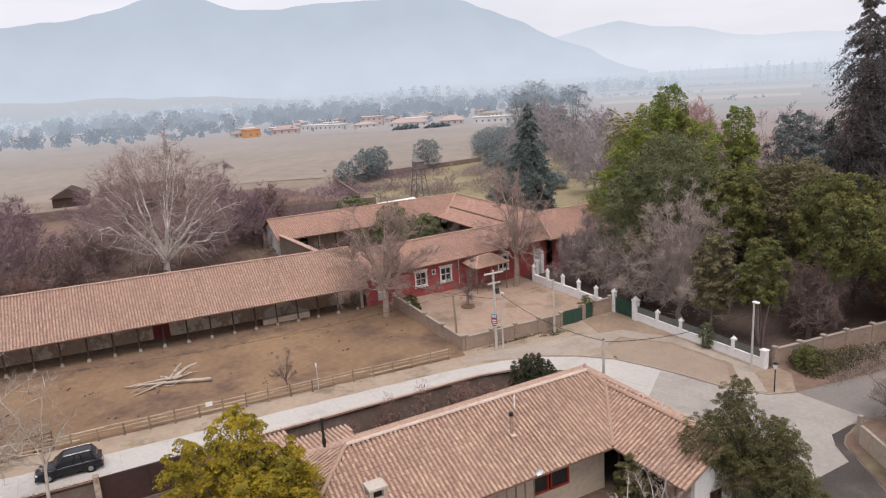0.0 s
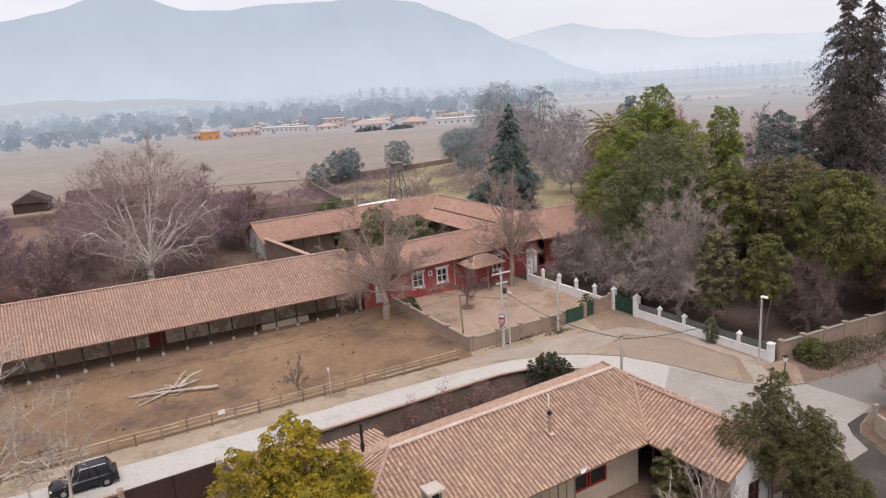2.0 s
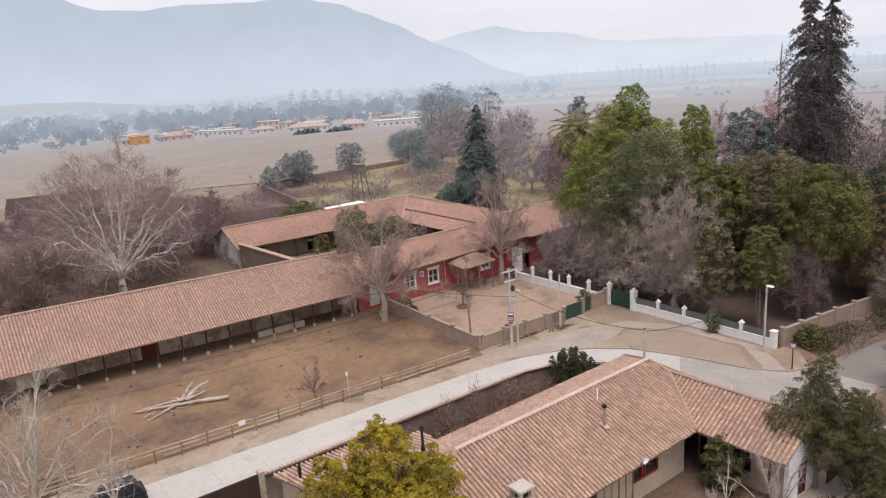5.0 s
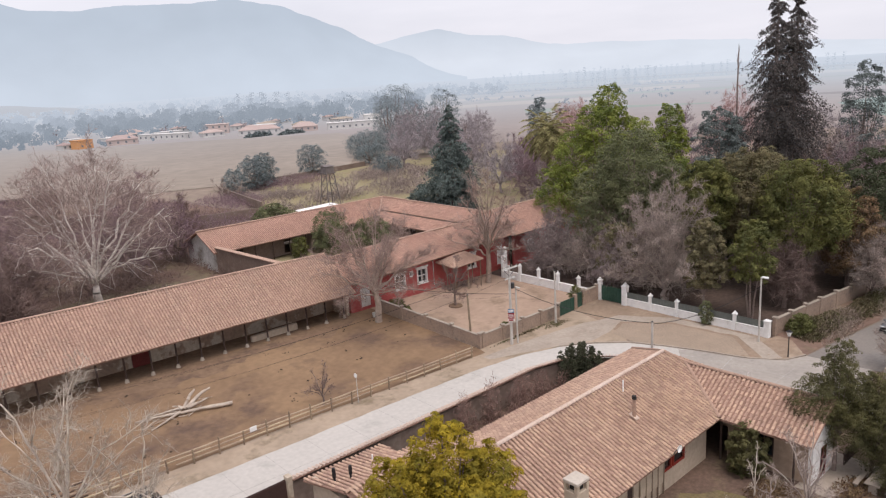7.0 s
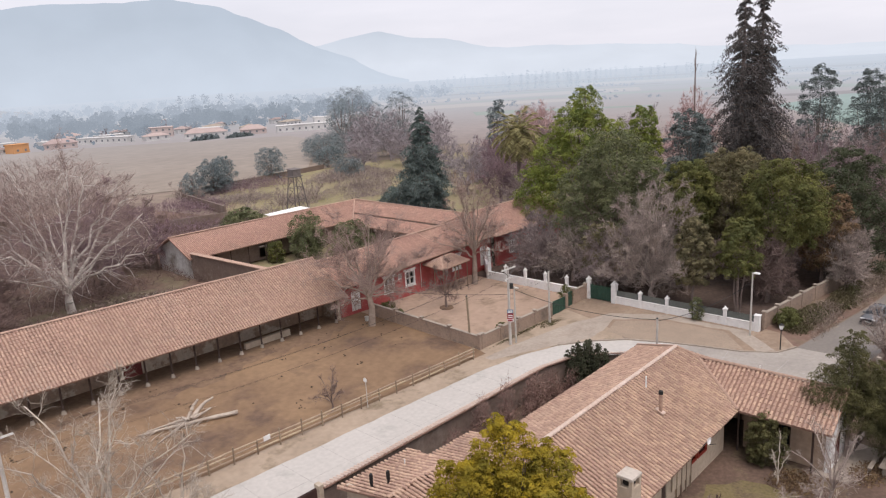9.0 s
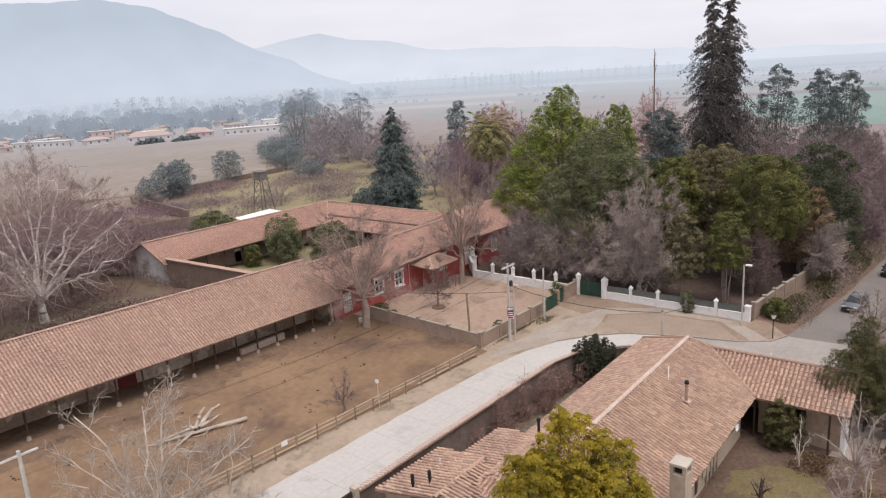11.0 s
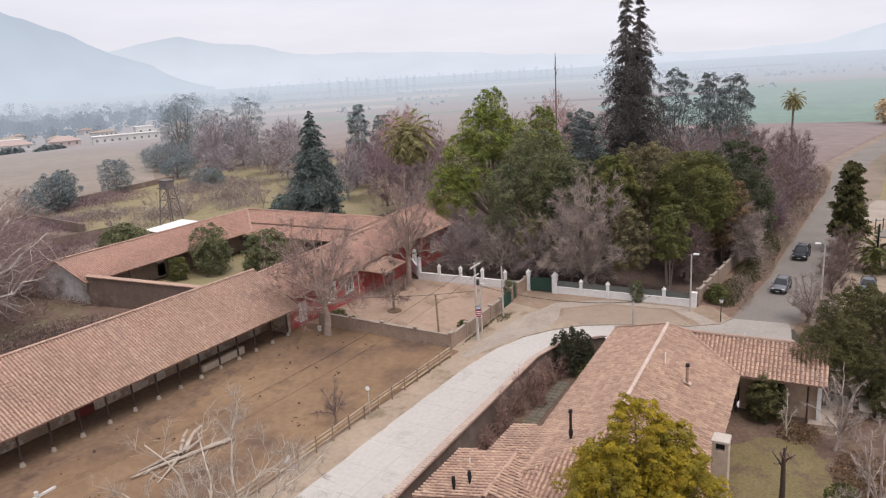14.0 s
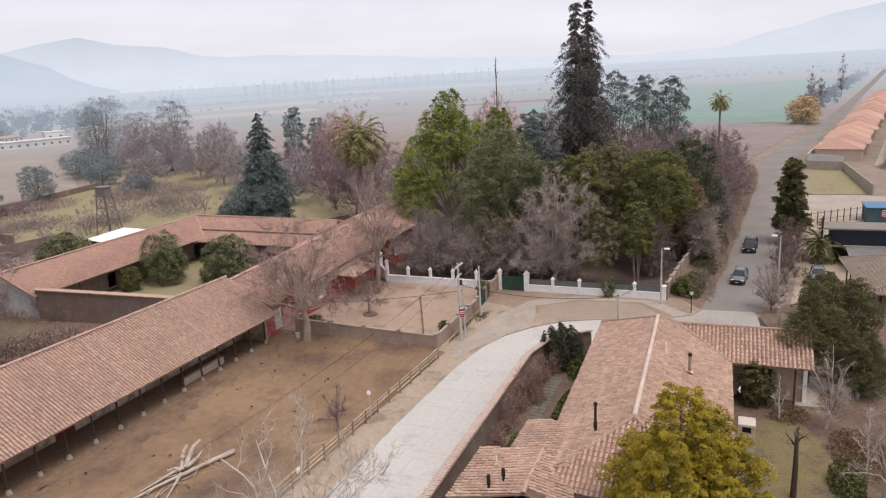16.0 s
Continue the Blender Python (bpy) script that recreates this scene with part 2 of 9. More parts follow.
# ---- materials ----
M_TILE = mat("clay_roof_tile", (0.50, 0.34, 0.255), (0.42, 0.28, 0.208), rough=0.9, fine=5, coarse=0.25, value=0.16, island=0.16, bump=0.35, stain=(0.42, 0.295, 0.225), stain_scale=0.5, stain_low=0.5, stain_high=0.75)
M_TILE_ONE = mat("clay_roof_tile_single", (0.50, 0.34, 0.255), (0.42, 0.28, 0.208), rough=0.9, fine=5, coarse=0.25, value=0.16, single=0.16, bump=0.35, stain=(0.42, 0.295, 0.225), stain_scale=0.5, stain_low=0.5, stain_high=0.75)
M_TILE_OLD = mat("weathered_roof_tile", (0.48, 0.325, 0.25), (0.4, 0.268, 0.208), rough=0.95, fine=5, coarse=0.2, value=0.2, island=0.11, bump=0.35, stain=(0.38, 0.285, 0.225), stain_scale=0.35, stain_low=0.5, stain_high=0.8)
M_TILE_RED = mat("reddish_roof_tile", (0.50, 0.31, 0.24), (0.425, 0.262, 0.207), rough=0.95, fine=5, coarse=0.2, value=0.16, island=0.11, bump=0.35, stain=(0.38, 0.25, 0.2), stain_scale=0.35, stain_low=0.5, stain_high=0.75)
M_CHANNEL = mat("roof_tile_channel", (0.335, 0.208, 0.155), (0.255, 0.16, 0.122), rough=1.0, fine=6, coarse=0.5, value=0.25)
M_MUD = mat("adobe_plaster", (0.34, 0.245, 0.18), (0.25, 0.178, 0.13), rough=1.0, fine=3, coarse=0.5, value=0.2, bump=0.4, stain=(0.46, 0.385, 0.3), stain_scale=0.45, stain_low=0.5, stain_high=0.54)
M_GREYWALL = mat("old_whitewash", (0.7, 0.7, 0.69), (0.5, 0.485, 0.46), rough=1.0, fine=2.5, coarse=0.4, value=0.18, bump=0.3, stain=(0.24, 0.2, 0.17), stain_scale=0.3)
M_RED = mat("red_wall_paint", (0.41, 0.095, 0.088), (0.34, 0.08, 0.075), rough=0.75, fine=3, coarse=0.4, value=0.14, bump=0.15, stain=(0.45, 0.2, 0.18), stain_scale=0.5, stain_low=0.55, stain_high=0.75)
M_WHITE = mat("white_lime_paint", (0.83, 0.82, 0.80), (0.74, 0.73, 0.71), rough=0.85, fine=3, coarse=0.5, value=0.07, bump=0.12, stain=(0.5, 0.47, 0.43), stain_scale=0.8, stain_low=0.6, stain_high=0.78)
M_WHITE_OLD = mat("chalky_white_paint", (0.66, 0.64, 0.6), (0.5, 0.48, 0.45), rough=0.9, fine=4, coarse=0.8, value=0.12, bump=0.15)
M_BLOCK = mat("tan_block_wall", (0.375, 0.28, 0.215), (0.3, 0.224, 0.175), rough=0.95, fine=5, coarse=0.6, value=0.16, bump=0.35, stain=(0.2, 0.165, 0.135), stain_scale=0.5)
M_CAP = mat("cement_wall_cap", (0.40, 0.34, 0.28), (0.3, 0.26, 0.215), rough=0.95, fine=5, coarse=0.8, value=0.15, bump=0.25)
M_CREAM = mat("cream_wall_paint", (0.52, 0.43, 0.33), (0.43, 0.35, 0.27), rough=0.9, fine=3, coarse=0.5, value=0.12, bump=0.15)
M_TANWALL = mat("tan_wall_plaster", (0.46, 0.345, 0.255), (0.38, 0.28, 0.205), rough=0.95, fine=3, coarse=0.5, value=0.15, bump=0.2)
M_CONC = mat("road_concrete", (0.54, 0.508, 0.466), (0.475, 0.445, 0.408), rough=0.9, fine=2.5, coarse=0.12, value=0.08, bump=0.12, single=0.05, stain=(0.36, 0.34, 0.31), stain_scale=0.3, stain_low=0.55, stain_high=0.8)
M_ASPH = mat("old_asphalt", (0.06, 0.052, 0.047), (0.085, 0.074, 0.066), rough=0.95, fine=6, coarse=0.2, value=0.18, bump=0.25, stain=(0.11, 0.095, 0.083), stain_scale=0.25, stain_low=0.5, stain_high=0.7)
M_PATH = mat("worn_pavement", (0.405, 0.345, 0.285), (0.33, 0.278, 0.23), rough=0.95, fine=3, coarse=0.3, value=0.12, bump=0.2, stain=(0.3, 0.245, 0.2), stain_scale=0.3)
M_APRON = mat("brown_gate_earth", (0.315, 0.232, 0.168), (0.25, 0.185, 0.135), rough=1.0, fine=2, coarse=0.25, value=0.15, bump=0.3, bump_scale=4, stain=(0.36, 0.29, 0.22), stain_scale=0.3)
M_CONC_OLD = mat("grimy_junction_concrete", (0.385, 0.348, 0.308), (0.325, 0.293, 0.26), rough=0.92, fine=2.5, coarse=0.2, value=0.1, bump=0.15, stain=(0.29, 0.262, 0.235), stain_scale=0.35, stain_low=0.5, stain_high=0.72)
M_MOSSY = mat("mossy_paving", (0.19, 0.165, 0.13), (0.13, 0.12, 0.092), rough=1.0, fine=6, coarse=0.8, value=0.2, bump=0.3, stain=(0.11, 0.115, 0.065), stain_scale=0.9)
M_PAVER = mat("brown_pavers", (0.345, 0.268, 0.202), (0.29, 0.228, 0.175), rough=0.95, fine=8, coarse=0.5, value=0.2, bump=0.3)
M_DIRT = mat("packed_dirt", (0.272, 0.178, 0.106), (0.185, 0.118, 0.074), rough=1.0, fine=1.6, coarse=0.10, value=0.16, bump=0.4, bump_scale=3, stain=(0.125, 0.083, 0.062), stain_scale=0.16, stain_low=0.5, stain_high=0.68)
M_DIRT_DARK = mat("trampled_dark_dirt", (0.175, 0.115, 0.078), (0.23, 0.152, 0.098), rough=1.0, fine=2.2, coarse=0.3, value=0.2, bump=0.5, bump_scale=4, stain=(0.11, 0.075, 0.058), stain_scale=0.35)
M_PLAZA = mat("sandy_forecourt", (0.41, 0.297, 0.222), (0.335, 0.24, 0.18), rough=1.0, fine=1.5, coarse=0.15, value=0.1, bump=0.25, bump_scale=3, stain=(0.24, 0.175, 0.125), stain_scale=0.3)
M_VERGE = mat("dusty_verge", (0.414, 0.328, 0.247), (0.310, 0.241, 0.178), rough=1.0, fine=2, coarse=0.25, value=0.14, bump=0.3, bump_scale=4, stain=(0.19, 0.15, 0.1), stain_scale=0.35)
M_SOIL = mat("garden_soil", (0.16, 0.105, 0.08), (0.115, 0.08, 0.06), rough=1.0, fine=3, coarse=0.4, value=0.25, bump=0.5, bump_scale=4, stain=(0.21, 0.165, 0.1), stain_scale=0.5)
# Leaf litter colour, darkened to paint the shade below the park trees.
M_LITTER = mat("shade_darkened_litter", (0.125, 0.088, 0.07), (0.085, 0.062, 0.052), rough=1.0, fine=2.5, coarse=0.3, value=0.25, bump=0.4, bump_scale=4)
M_GROUND = mat("dry_winter_ground", (0.287, 0.224, 0.178), (0.218, 0.172, 0.138), rough=1.0, fine=0.4, coarse=0.02, value=0.14, bump=0.3, bump_scale=1.5, stain=(0.17, 0.15, 0.10), stain_scale=0.05)
M_SCRUB = mat("weedy_ground", (0.21, 0.138, 0.105), (0.15, 0.1, 0.08), rough=1.0, fine=1.5, coarse=0.1, value=0.22, bump=0.5, bump_scale=2, stain=(0.185, 0.16, 0.1), stain_scale=0.12, stain_low=0.52, stain_high=0.68)
M_GRASS = mat("yellowing_grass", (0.25, 0.222, 0.115), (0.28, 0.23, 0.145), rough=1.0, fine=3, coarse=0.15, value=0.2, bump=0.4, bump_scale=6, stain=(0.22, 0.16, 0.11), stain_scale=0.2)
M_LAWN = mat("house_lawn", (0.165, 0.135, 0.062), (0.2, 0.158, 0.082), rough=1.0, fine=5, coarse=0.4, value=0.24, bump=0.4, bump_scale=9, stain=(0.135, 0.1, 0.066), stain_scale=0.45, stain_low=0.5, stain_high=0.62)
M_ROADDUST = mat("dusty_asphalt", (0.25, 0.222, 0.196), (0.19, 0.17, 0.152), rough=0.95, fine=4, coarse=0.15, value=0.12, bump=0.15, stain=(0.2, 0.185, 0.175), stain_scale=0.18, stain_low=0.53, stain_high=0.7)
# Field colours with haze mixed in as emission, stronger further out.
M_FIELD_HAZED = haze_mat("bare_field", (0.315, 0.262, 0.212), [(200, 0.00, (0.335, 0.325, 0.325)), (420, 0.52, (0.38, 0.366, 0.36)), (550, 0.76, (0.42, 0.425, 0.435)), (800, 0.9, (0.445, 0.475, 0.50)), (1200, 0.96, (0.465, 0.515, 0.55)), (2000, 0.97, (0.49, 0.545, 0.59))])
M_PLOUGH_HAZED = haze_mat("ploughed_field", (0.27, 0.205, 0.19), [(170, 0.00, (0.335, 0.325, 0.325)), (420, 0.58, (0.405, 0.388, 0.392)), (550, 0.76, (0.42, 0.425, 0.435)), (800, 0.9, (0.445, 0.475, 0.50)), (1200, 0.96, (0.465, 0.515, 0.55)), (2000, 0.97, (0.49, 0.545, 0.59))])
M_CROP_HAZED = haze_mat("hazed_crop_field", (0.20, 0.29, 0.24), [(250, 0.15, (0.34, 0.40, 0.375)), (450, 0.6, (0.37, 0.43, 0.42)), (800, 0.85, (0.42, 0.47, 0.48))])
M_WOOD = mat("weathered_timber", (0.29, 0.225, 0.16), (0.21, 0.16, 0.115), rough=0.9, fine=12, coarse=2, value=0.2, bump=0.3, single=0.2)
M_POLEWOOD = mat("fence_rail_wood", (0.460, 0.362, 0.259), (0.345, 0.265, 0.190), rough=0.9, fine=12, coarse=1.5, value=0.2, bump=0.3, single=0.2)
M_DARKWOOD = mat("dark_post_wood", (0.085, 0.055, 0.045), (0.06, 0.042, 0.036), rough=0.85, fine=10, coarse=2, value=0.2, bump=0.3)
M_REDWOOD = mat("red_brown_door", (0.17, 0.035, 0.03), (0.12, 0.03, 0.027), rough=0.7, fine=8, coarse=1, value=0.2, bump=0.2)
M_REDFRAME = mat("red_window_paint", (0.34, 0.05, 0.03), (0.26, 0.04, 0.03), rough=0.6, fine=8, coarse=1, value=0.12, bump=0.1)
M_BROWNGATE = mat("brown_sheet_gate", (0.075, 0.042, 0.036), (0.055, 0.034, 0.03), rough=0.6, fine=3, coarse=0.6, value=0.12, bump=0.1)
M_GREEN = mat("green_gate_paint", (0.05, 0.1, 0.072), (0.04, 0.082, 0.06), rough=0.6, fine=4, coarse=0.8, value=0.15, bump=0.1)
M_MESHGREEN = mat("green_fence_mesh", (0.155, 0.165, 0.15), (0.125, 0.135, 0.125), rough=0.8, fine=6, coarse=0.6, value=0.15, bump=0.1)
M_BARK = mat("grey_bark", (0.25, 0.19, 0.165), (0.175, 0.135, 0.118), rough=1.0, fine=6, coarse=1.2, value=0.25, bump=0.5, bump_scale=14)
M_BARK_PALE = mat("pale_plane_bark", (0.8, 0.75, 0.69), (0.6, 0.54, 0.48), rough=0.95, fine=3, coarse=0.9, value=0.2, bump=0.3)
M_TWIG = mat("brown_twigs", (0.235, 0.165, 0.145), (0.18, 0.13, 0.115), rough=1.0, fine=3, coarse=0.4, value=0.2, bump=0, island=0.3)
M_TWIG_GREY = mat("grey_twigs", (0.41, 0.34, 0.3), (0.32, 0.26, 0.23), rough=1.0, fine=3, coarse=0.4, value=0.2, bump=0, island=0.3)
M_TWIG_PURPLE = mat("mauve_twigs", (0.32, 0.258, 0.242), (0.24, 0.193, 0.186), rough=1.0, fine=3, coarse=0.4, value=0.2, bump=0, island=0.3)
M_TWIG_PALE = mat("pale_birch_twigs", (0.62, 0.55, 0.47), (0.47, 0.4, 0.335), rough=0.95, fine=3, coarse=0.8, value=0.15, bump=0, island=0.2)
M_TWIG_RUST = mat("rusty_twigs", (0.29, 0.178, 0.148), (0.22, 0.14, 0.12), rough=1.0, fine=3, coarse=0.4, value=0.2, bump=0, island=0.3)
# Twigs for far trees, paled and greyed in colour to paint haze.
M_TWIG_HAZED = mat("hazed_distant_twigs", (0.37, 0.325, 0.335), (0.32, 0.285, 0.295), rough=1.0, fine=0.6, coarse=0.1, value=0.12, bump=0, island=0.2)
M_LEAF_YELLOW = leaf_mat("yellow_green_leaves", (0.36, 0.262, 0.026), (0.18, 0.15, 0.027), island=0.14, through=0.12, coarse=0.7)
M_LEAF_BRIGHT = leaf_mat("bright_green_leaves", (0.265, 0.29, 0.064), (0.13, 0.165, 0.05))
M_LEAF_DARK = leaf_mat("dark_green_leaves", (0.17, 0.175, 0.088), (0.118, 0.13, 0.072))
M_LEAF_OLIVE = leaf_mat("olive_leaves", (0.17, 0.163, 0.054), (0.095, 0.104, 0.043))
M_LEAF_BUSH = leaf_mat("shrub_leaves", (0.135, 0.135, 0.05), (0.095, 0.1, 0.042))
M_LEAF_IVY = leaf_mat("creeper_leaves", (0.125, 0.118, 0.062), (0.16, 0.125, 0.08))
M_LEAF_DEEP = leaf_mat("deep_green_leaves", (0.09, 0.1, 0.056), (0.062, 0.072, 0.044))
M_LEAF_DRY = leaf_mat("dry_brown_leaves", (0.227, 0.150, 0.085), (0.169, 0.111, 0.072))
M_NEEDLE = leaf_mat("conifer_needles", (0.16, 0.185, 0.175), (0.125, 0.145, 0.14), through=0.1)
M_NEEDLE_BROWN = leaf_mat("brownish_conifer_needles", (0.115, 0.102, 0.095), (0.08, 0.075, 0.072), through=0.1)
# Spruce needles, lightened in colour for the haze before them.
M_NEEDLE_HAZED = leaf_mat("hazed_green_needles", (0.15, 0.185, 0.168), (0.115, 0.145, 0.135), through=0.1)
M_CYPRESS = leaf_mat("cypress_leaves", (0.125, 0.115, 0.05), (0.088, 0.085, 0.042), through=0.15)
M_PALM = leaf_mat("palm_fronds", (0.32, 0.285, 0.135), (0.23, 0.21, 0.105), through=0.15)
# Leaves for far evergreens: distance haze painted in as lighter, bluer colour.
M_LEAF_HAZED = leaf_mat("haze_greyed_leaves", (0.215, 0.25, 0.25), (0.17, 0.2, 0.205), island=0.13, through=0.1, coarse=0.15)
M_METAL = mat("dull_metal", (0.10, 0.10, 0.10), (0.07, 0.07, 0.07), rough=0.5, metal=0.8, fine=8, coarse=1, value=0.15, bump=0.05)
M_BLACK = mat("black_pipe", (0.02, 0.02, 0.022), (0.03, 0.027, 0.025), rough=0.6, fine=8, coarse=1, value=0.2, bump=0.1)
M_POLE = mat("concrete_pole", (0.56, 0.53, 0.485), (0.42, 0.39, 0.355), rough=0.9, fine=6, coarse=1.0, value=0.1, bump=0.15)
M_GLASSDARK = mat("dark_window_glass", (0.02, 0.024, 0.028), (0.028, 0.03, 0.034), rough=0.12, fine=1, coarse=0.4, value=0.15, bump=0, spec=0.6)
# Shade inside buildings, painted as a dark base colour.
M_INSIDE = mat("interior_shade", (0.06, 0.052, 0.047), (0.045, 0.04, 0.037), rough=1.0, bump=0)
M_LEAF_BROWN = leaf_mat("brownish_leaves", (0.2, 0.168, 0.092), (0.13, 0.118, 0.068))
M_LEAF_STRAW = leaf_mat("straw_yellow_leaves", (0.58, 0.44, 0.26), (0.48, 0.37, 0.23), island=0.2, through=0.15)
M_BARK_TAN = mat("tan_plane_bark", (0.43, 0.35, 0.29), (0.30, 0.235, 0.195), rough=0.95, fine=3, coarse=0.9, value=0.2, bump=0.3)
M_TWIG_MAROON = mat("maroon_twigs", (0.27, 0.185, 0.20), (0.22, 0.155, 0.17), rough=1.0, fine=3, coarse=0.4, value=0.2, bump=0, island=0.3)
M_TWIG_PINK = mat("pinkish_rust_twigs", (0.47, 0.31, 0.29), (0.39, 0.27, 0.255), rough=1.0, fine=1, coarse=0.2, value=0.15, bump=0, island=0.25)
M_TWIG_DRY = mat("dry_weed_stalks", (0.36, 0.285, 0.225), (0.27, 0.21, 0.175), rough=1.0, fine=3, coarse=0.4, value=0.2, bump=0, island=0.3)
M_RIDGE = mat("mortared_ridge_tile", (0.60, 0.49, 0.42), (0.50, 0.375, 0.30), rough=0.95, fine=5, coarse=0.6, value=0.15, bump=0.25)
M_HIP = mat("brown_hip_tile", (0.40, 0.275, 0.21), (0.33, 0.22, 0.165), rough=0.95, fine=5, coarse=0.6, value=0.18, bump=0.25)
M_TWIG_WARM = mat("warm_brown_twigs", (0.36, 0.265, 0.23), (0.285, 0.21, 0.183), rough=1.0, fine=3, coarse=0.4, value=0.2, bump=0, island=0.3)
M_YARDWALL = mat("brown_adobe", (0.225, 0.168, 0.138), (0.175, 0.132, 0.11), rough=1.0, fine=3, coarse=0.4, value=0.15, bump=0.35, stain=(0.3, 0.25, 0.21), stain_scale=0.25)
M_JUNIPER = leaf_mat("juniper_needles", (0.072, 0.074, 0.045), (0.052, 0.055, 0.036), through=0.1)
M_TWIG_STRAW = mat("greyish_straw_twigs", (0.45, 0.385, 0.315), (0.35, 0.295, 0.245), rough=0.95, fine=3, coarse=0.8, value=0.15, bump=0, island=0.2)
M_TWIG_ROSE = mat("rosy_plane_twigs", (0.37, 0.28, 0.25), (0.29, 0.215, 0.195), rough=1.0, fine=3, coarse=0.4, value=0.2, bump=0, island=0.3)

# ---- ground ----


def clamp(v, a=0.0, b=1.0):
    return max(a, min(b, v))


def gz(x, y):
    """Height of the ground: level road, yards that rise away from it."""
    s = clamp((y - 60.5) / 19.5)
    north = s * (1.15 - 0.018 * (clamp(x, -30, 56) - 14) * clamp((210 - y) / 60))
    east = 0.5 * clamp((x - 47.5) / 5.0) * clamp((y - 37.0) / 4.0)
    far = 1.2 * clamp((math.hypot(x, y) - 130) / 110)
    return max(north, east, far, 0.0)


def axis(a, b, step, ends):
    inner = list(np.arange(a, b + 0.01, step))
    return sorted([-e for e in ends if -e < a] + inner + [e for e in ends if e > b])


XS = axis(-70, 190, 2.5, (120, 200, 240, 300, 400, 600, 900, 1400, 2200, 3400, 4900))
YS = axis(-20, 190, 2.5, (60, 120, 200, 240, 300, 400, 600, 900, 1400, 2200, 3400, 4900))
gs = Shape()
gs.v = [(x, y, gz(x, y) - 0.06) for y in YS for x in XS]
W = len(XS)
gs.f = [(j * W + i, j * W + i + 1, (j + 1) * W + i + 1, (j + 1) * W + i) for j in range(len(YS) - 1) for i in range(W - 1)]
ground = new("ground", gs.mesh("ground", True))
ground.data.materials.append(M_GROUND)
tagged(ground, "dry brown winter ground of the valley plain", "ground", "", "structure")


def drape(name, outline, material, label, category, lift, step=2.5):
    """A sheet of ground cover that follows the ground inside an outline in plan."""
    bm = bmesh.new()
    f = bm.faces.new([bm.verts.new((x, y, 0)) for x, y in outline])
    f.normal_update()
    if f.normal.z < 0:
        f.normal_flip()
    bmesh.ops.triangulate(bm, faces=[f])
    xs, ys = [p[0] for p in outline], [p[1] for p in outline]
    for k, (lo, hi) in enumerate(((min(xs), max(xs)), (min(ys), max(ys)))):
        no = (1, 0, 0) if k == 0 else (0, 1, 0)
        for c in np.arange(math.ceil(lo / step) * step, hi, step):
            co = (float(c), 0, 0) if k == 0 else (0, float(c), 0)
            bmesh.ops.bisect_plane(bm, geom=bm.verts[:] + bm.edges[:] + bm.faces[:], plane_co=co, plane_no=no, dist=1e-5)
    for v in bm.verts:
        v.co.z = gz(v.co.x, v.co.y) + lift
    me = bpy.data.meshes.new(name)
    bm.to_mesh(me)
    bm.free()
    me.materials.append(material)
    ob = new(name, me)
    return tagged(ob, label, category, "", "structure")


def rough(outline, amount, step=0.8, seed=0.0):
    """An outline with wandering edges."""
    out = []
    for (x0, y0), (x1, y1) in zip(outline, outline[1:] + outline[:1]):
        n = max(1, int(math.hypot(x1 - x0, y1 - y0) / step))
        for i in range(n):
            x, y = x0 + (x1 - x0) * i / n, y0 + (y1 - y0) * i / n
            out.append((x + amount * noise.noise((x * 0.8, y * 0.8, seed)) * 1.6, y + amount * noise.noise((x * 0.8, y * 0.8, seed + 9)) * 1.6))
    return out


ROAD_FAR = [(-70, 66.3), (-30, 62.8), (-9, 60.7), (0, 60.2), (9, 59.7), (20, 59.2), (29.5, 58.6), (35, 57.7), (39, 56.2), (42, 54.0), (44.4, 51.3), (45.8, 48), (46.9, 44.5), (47.9, 40.4), (49.6, 37.6), (52.0, 36.6)]
ROAD_NEAR = [(-70, 55.0), (-30, 53.0), (-9, 51.9), (0, 51.6), (29, 51.4), (35, 49.6), (38, 46.5), (39.6, 42), (40.3, 36), (40.5, 27.3)]
drape("road", ROAD_FAR + [(52.3, 31.0), (50.3, 30.7), (47.8, 30.6), (46.4, 29.3), (45.2, 27.5)] + ROAD_NEAR[::-1], M_CONC, "pale concrete road bending past the estate gate", "road", 0.0)
drape("road_junction", [(46.0, 46.6), (46.9, 44.5), (47.9, 40.4), (49.6, 37.6), (52.0, 36.6), (52.3, 31.0), (50.3, 30.7), (47.6, 30.5), (46.3, 29.2), (45.2, 27.5), (40.5, 27.3), (40.3, 36), (39.7, 42)], M_CONC_OLD, "grimy grey concrete slabs at the road junction", "road", 0.005)
drape("side_road", [(52.0, 36.6), (57, 35.9), (68.7, 34.2), (84.6, 33.0), (106, 31.2), (143, 28.2), (160, 27.9), (178, 26.0), (201, 20.9), (236, 11.8), (301, -2.0), (383, -18.3), (595, -59), (1500, -228), (1500, -236), (612, -66.5), (371, -20.6), (275, -3.2), (210, 12.0), (183, 18.4), (168, 21.0), (151, 22.9), (129.5, 25.2),
      (106.7, 26.0), (85.5, 27.0), (69.8, 27.9), (52.3, 30.4)], M_ROADDUST, "worn grey asphalt road running out to the plain", "road", 0.0, 25)
drape("driveway", [(45.2, 27.5), (46.4, 29.3), (47.8, 30.6), (50.3, 30.75), (50.8, 30.5), (48.4, 29.9), (47.2, 29.2), (46.3, 27.9), (43.7, 24), (38, 14), (33, 14), (40.5, 27.3)], M_ASPH, "dark asphalt driveway meeting the concrete road", "driveway", 0.0)
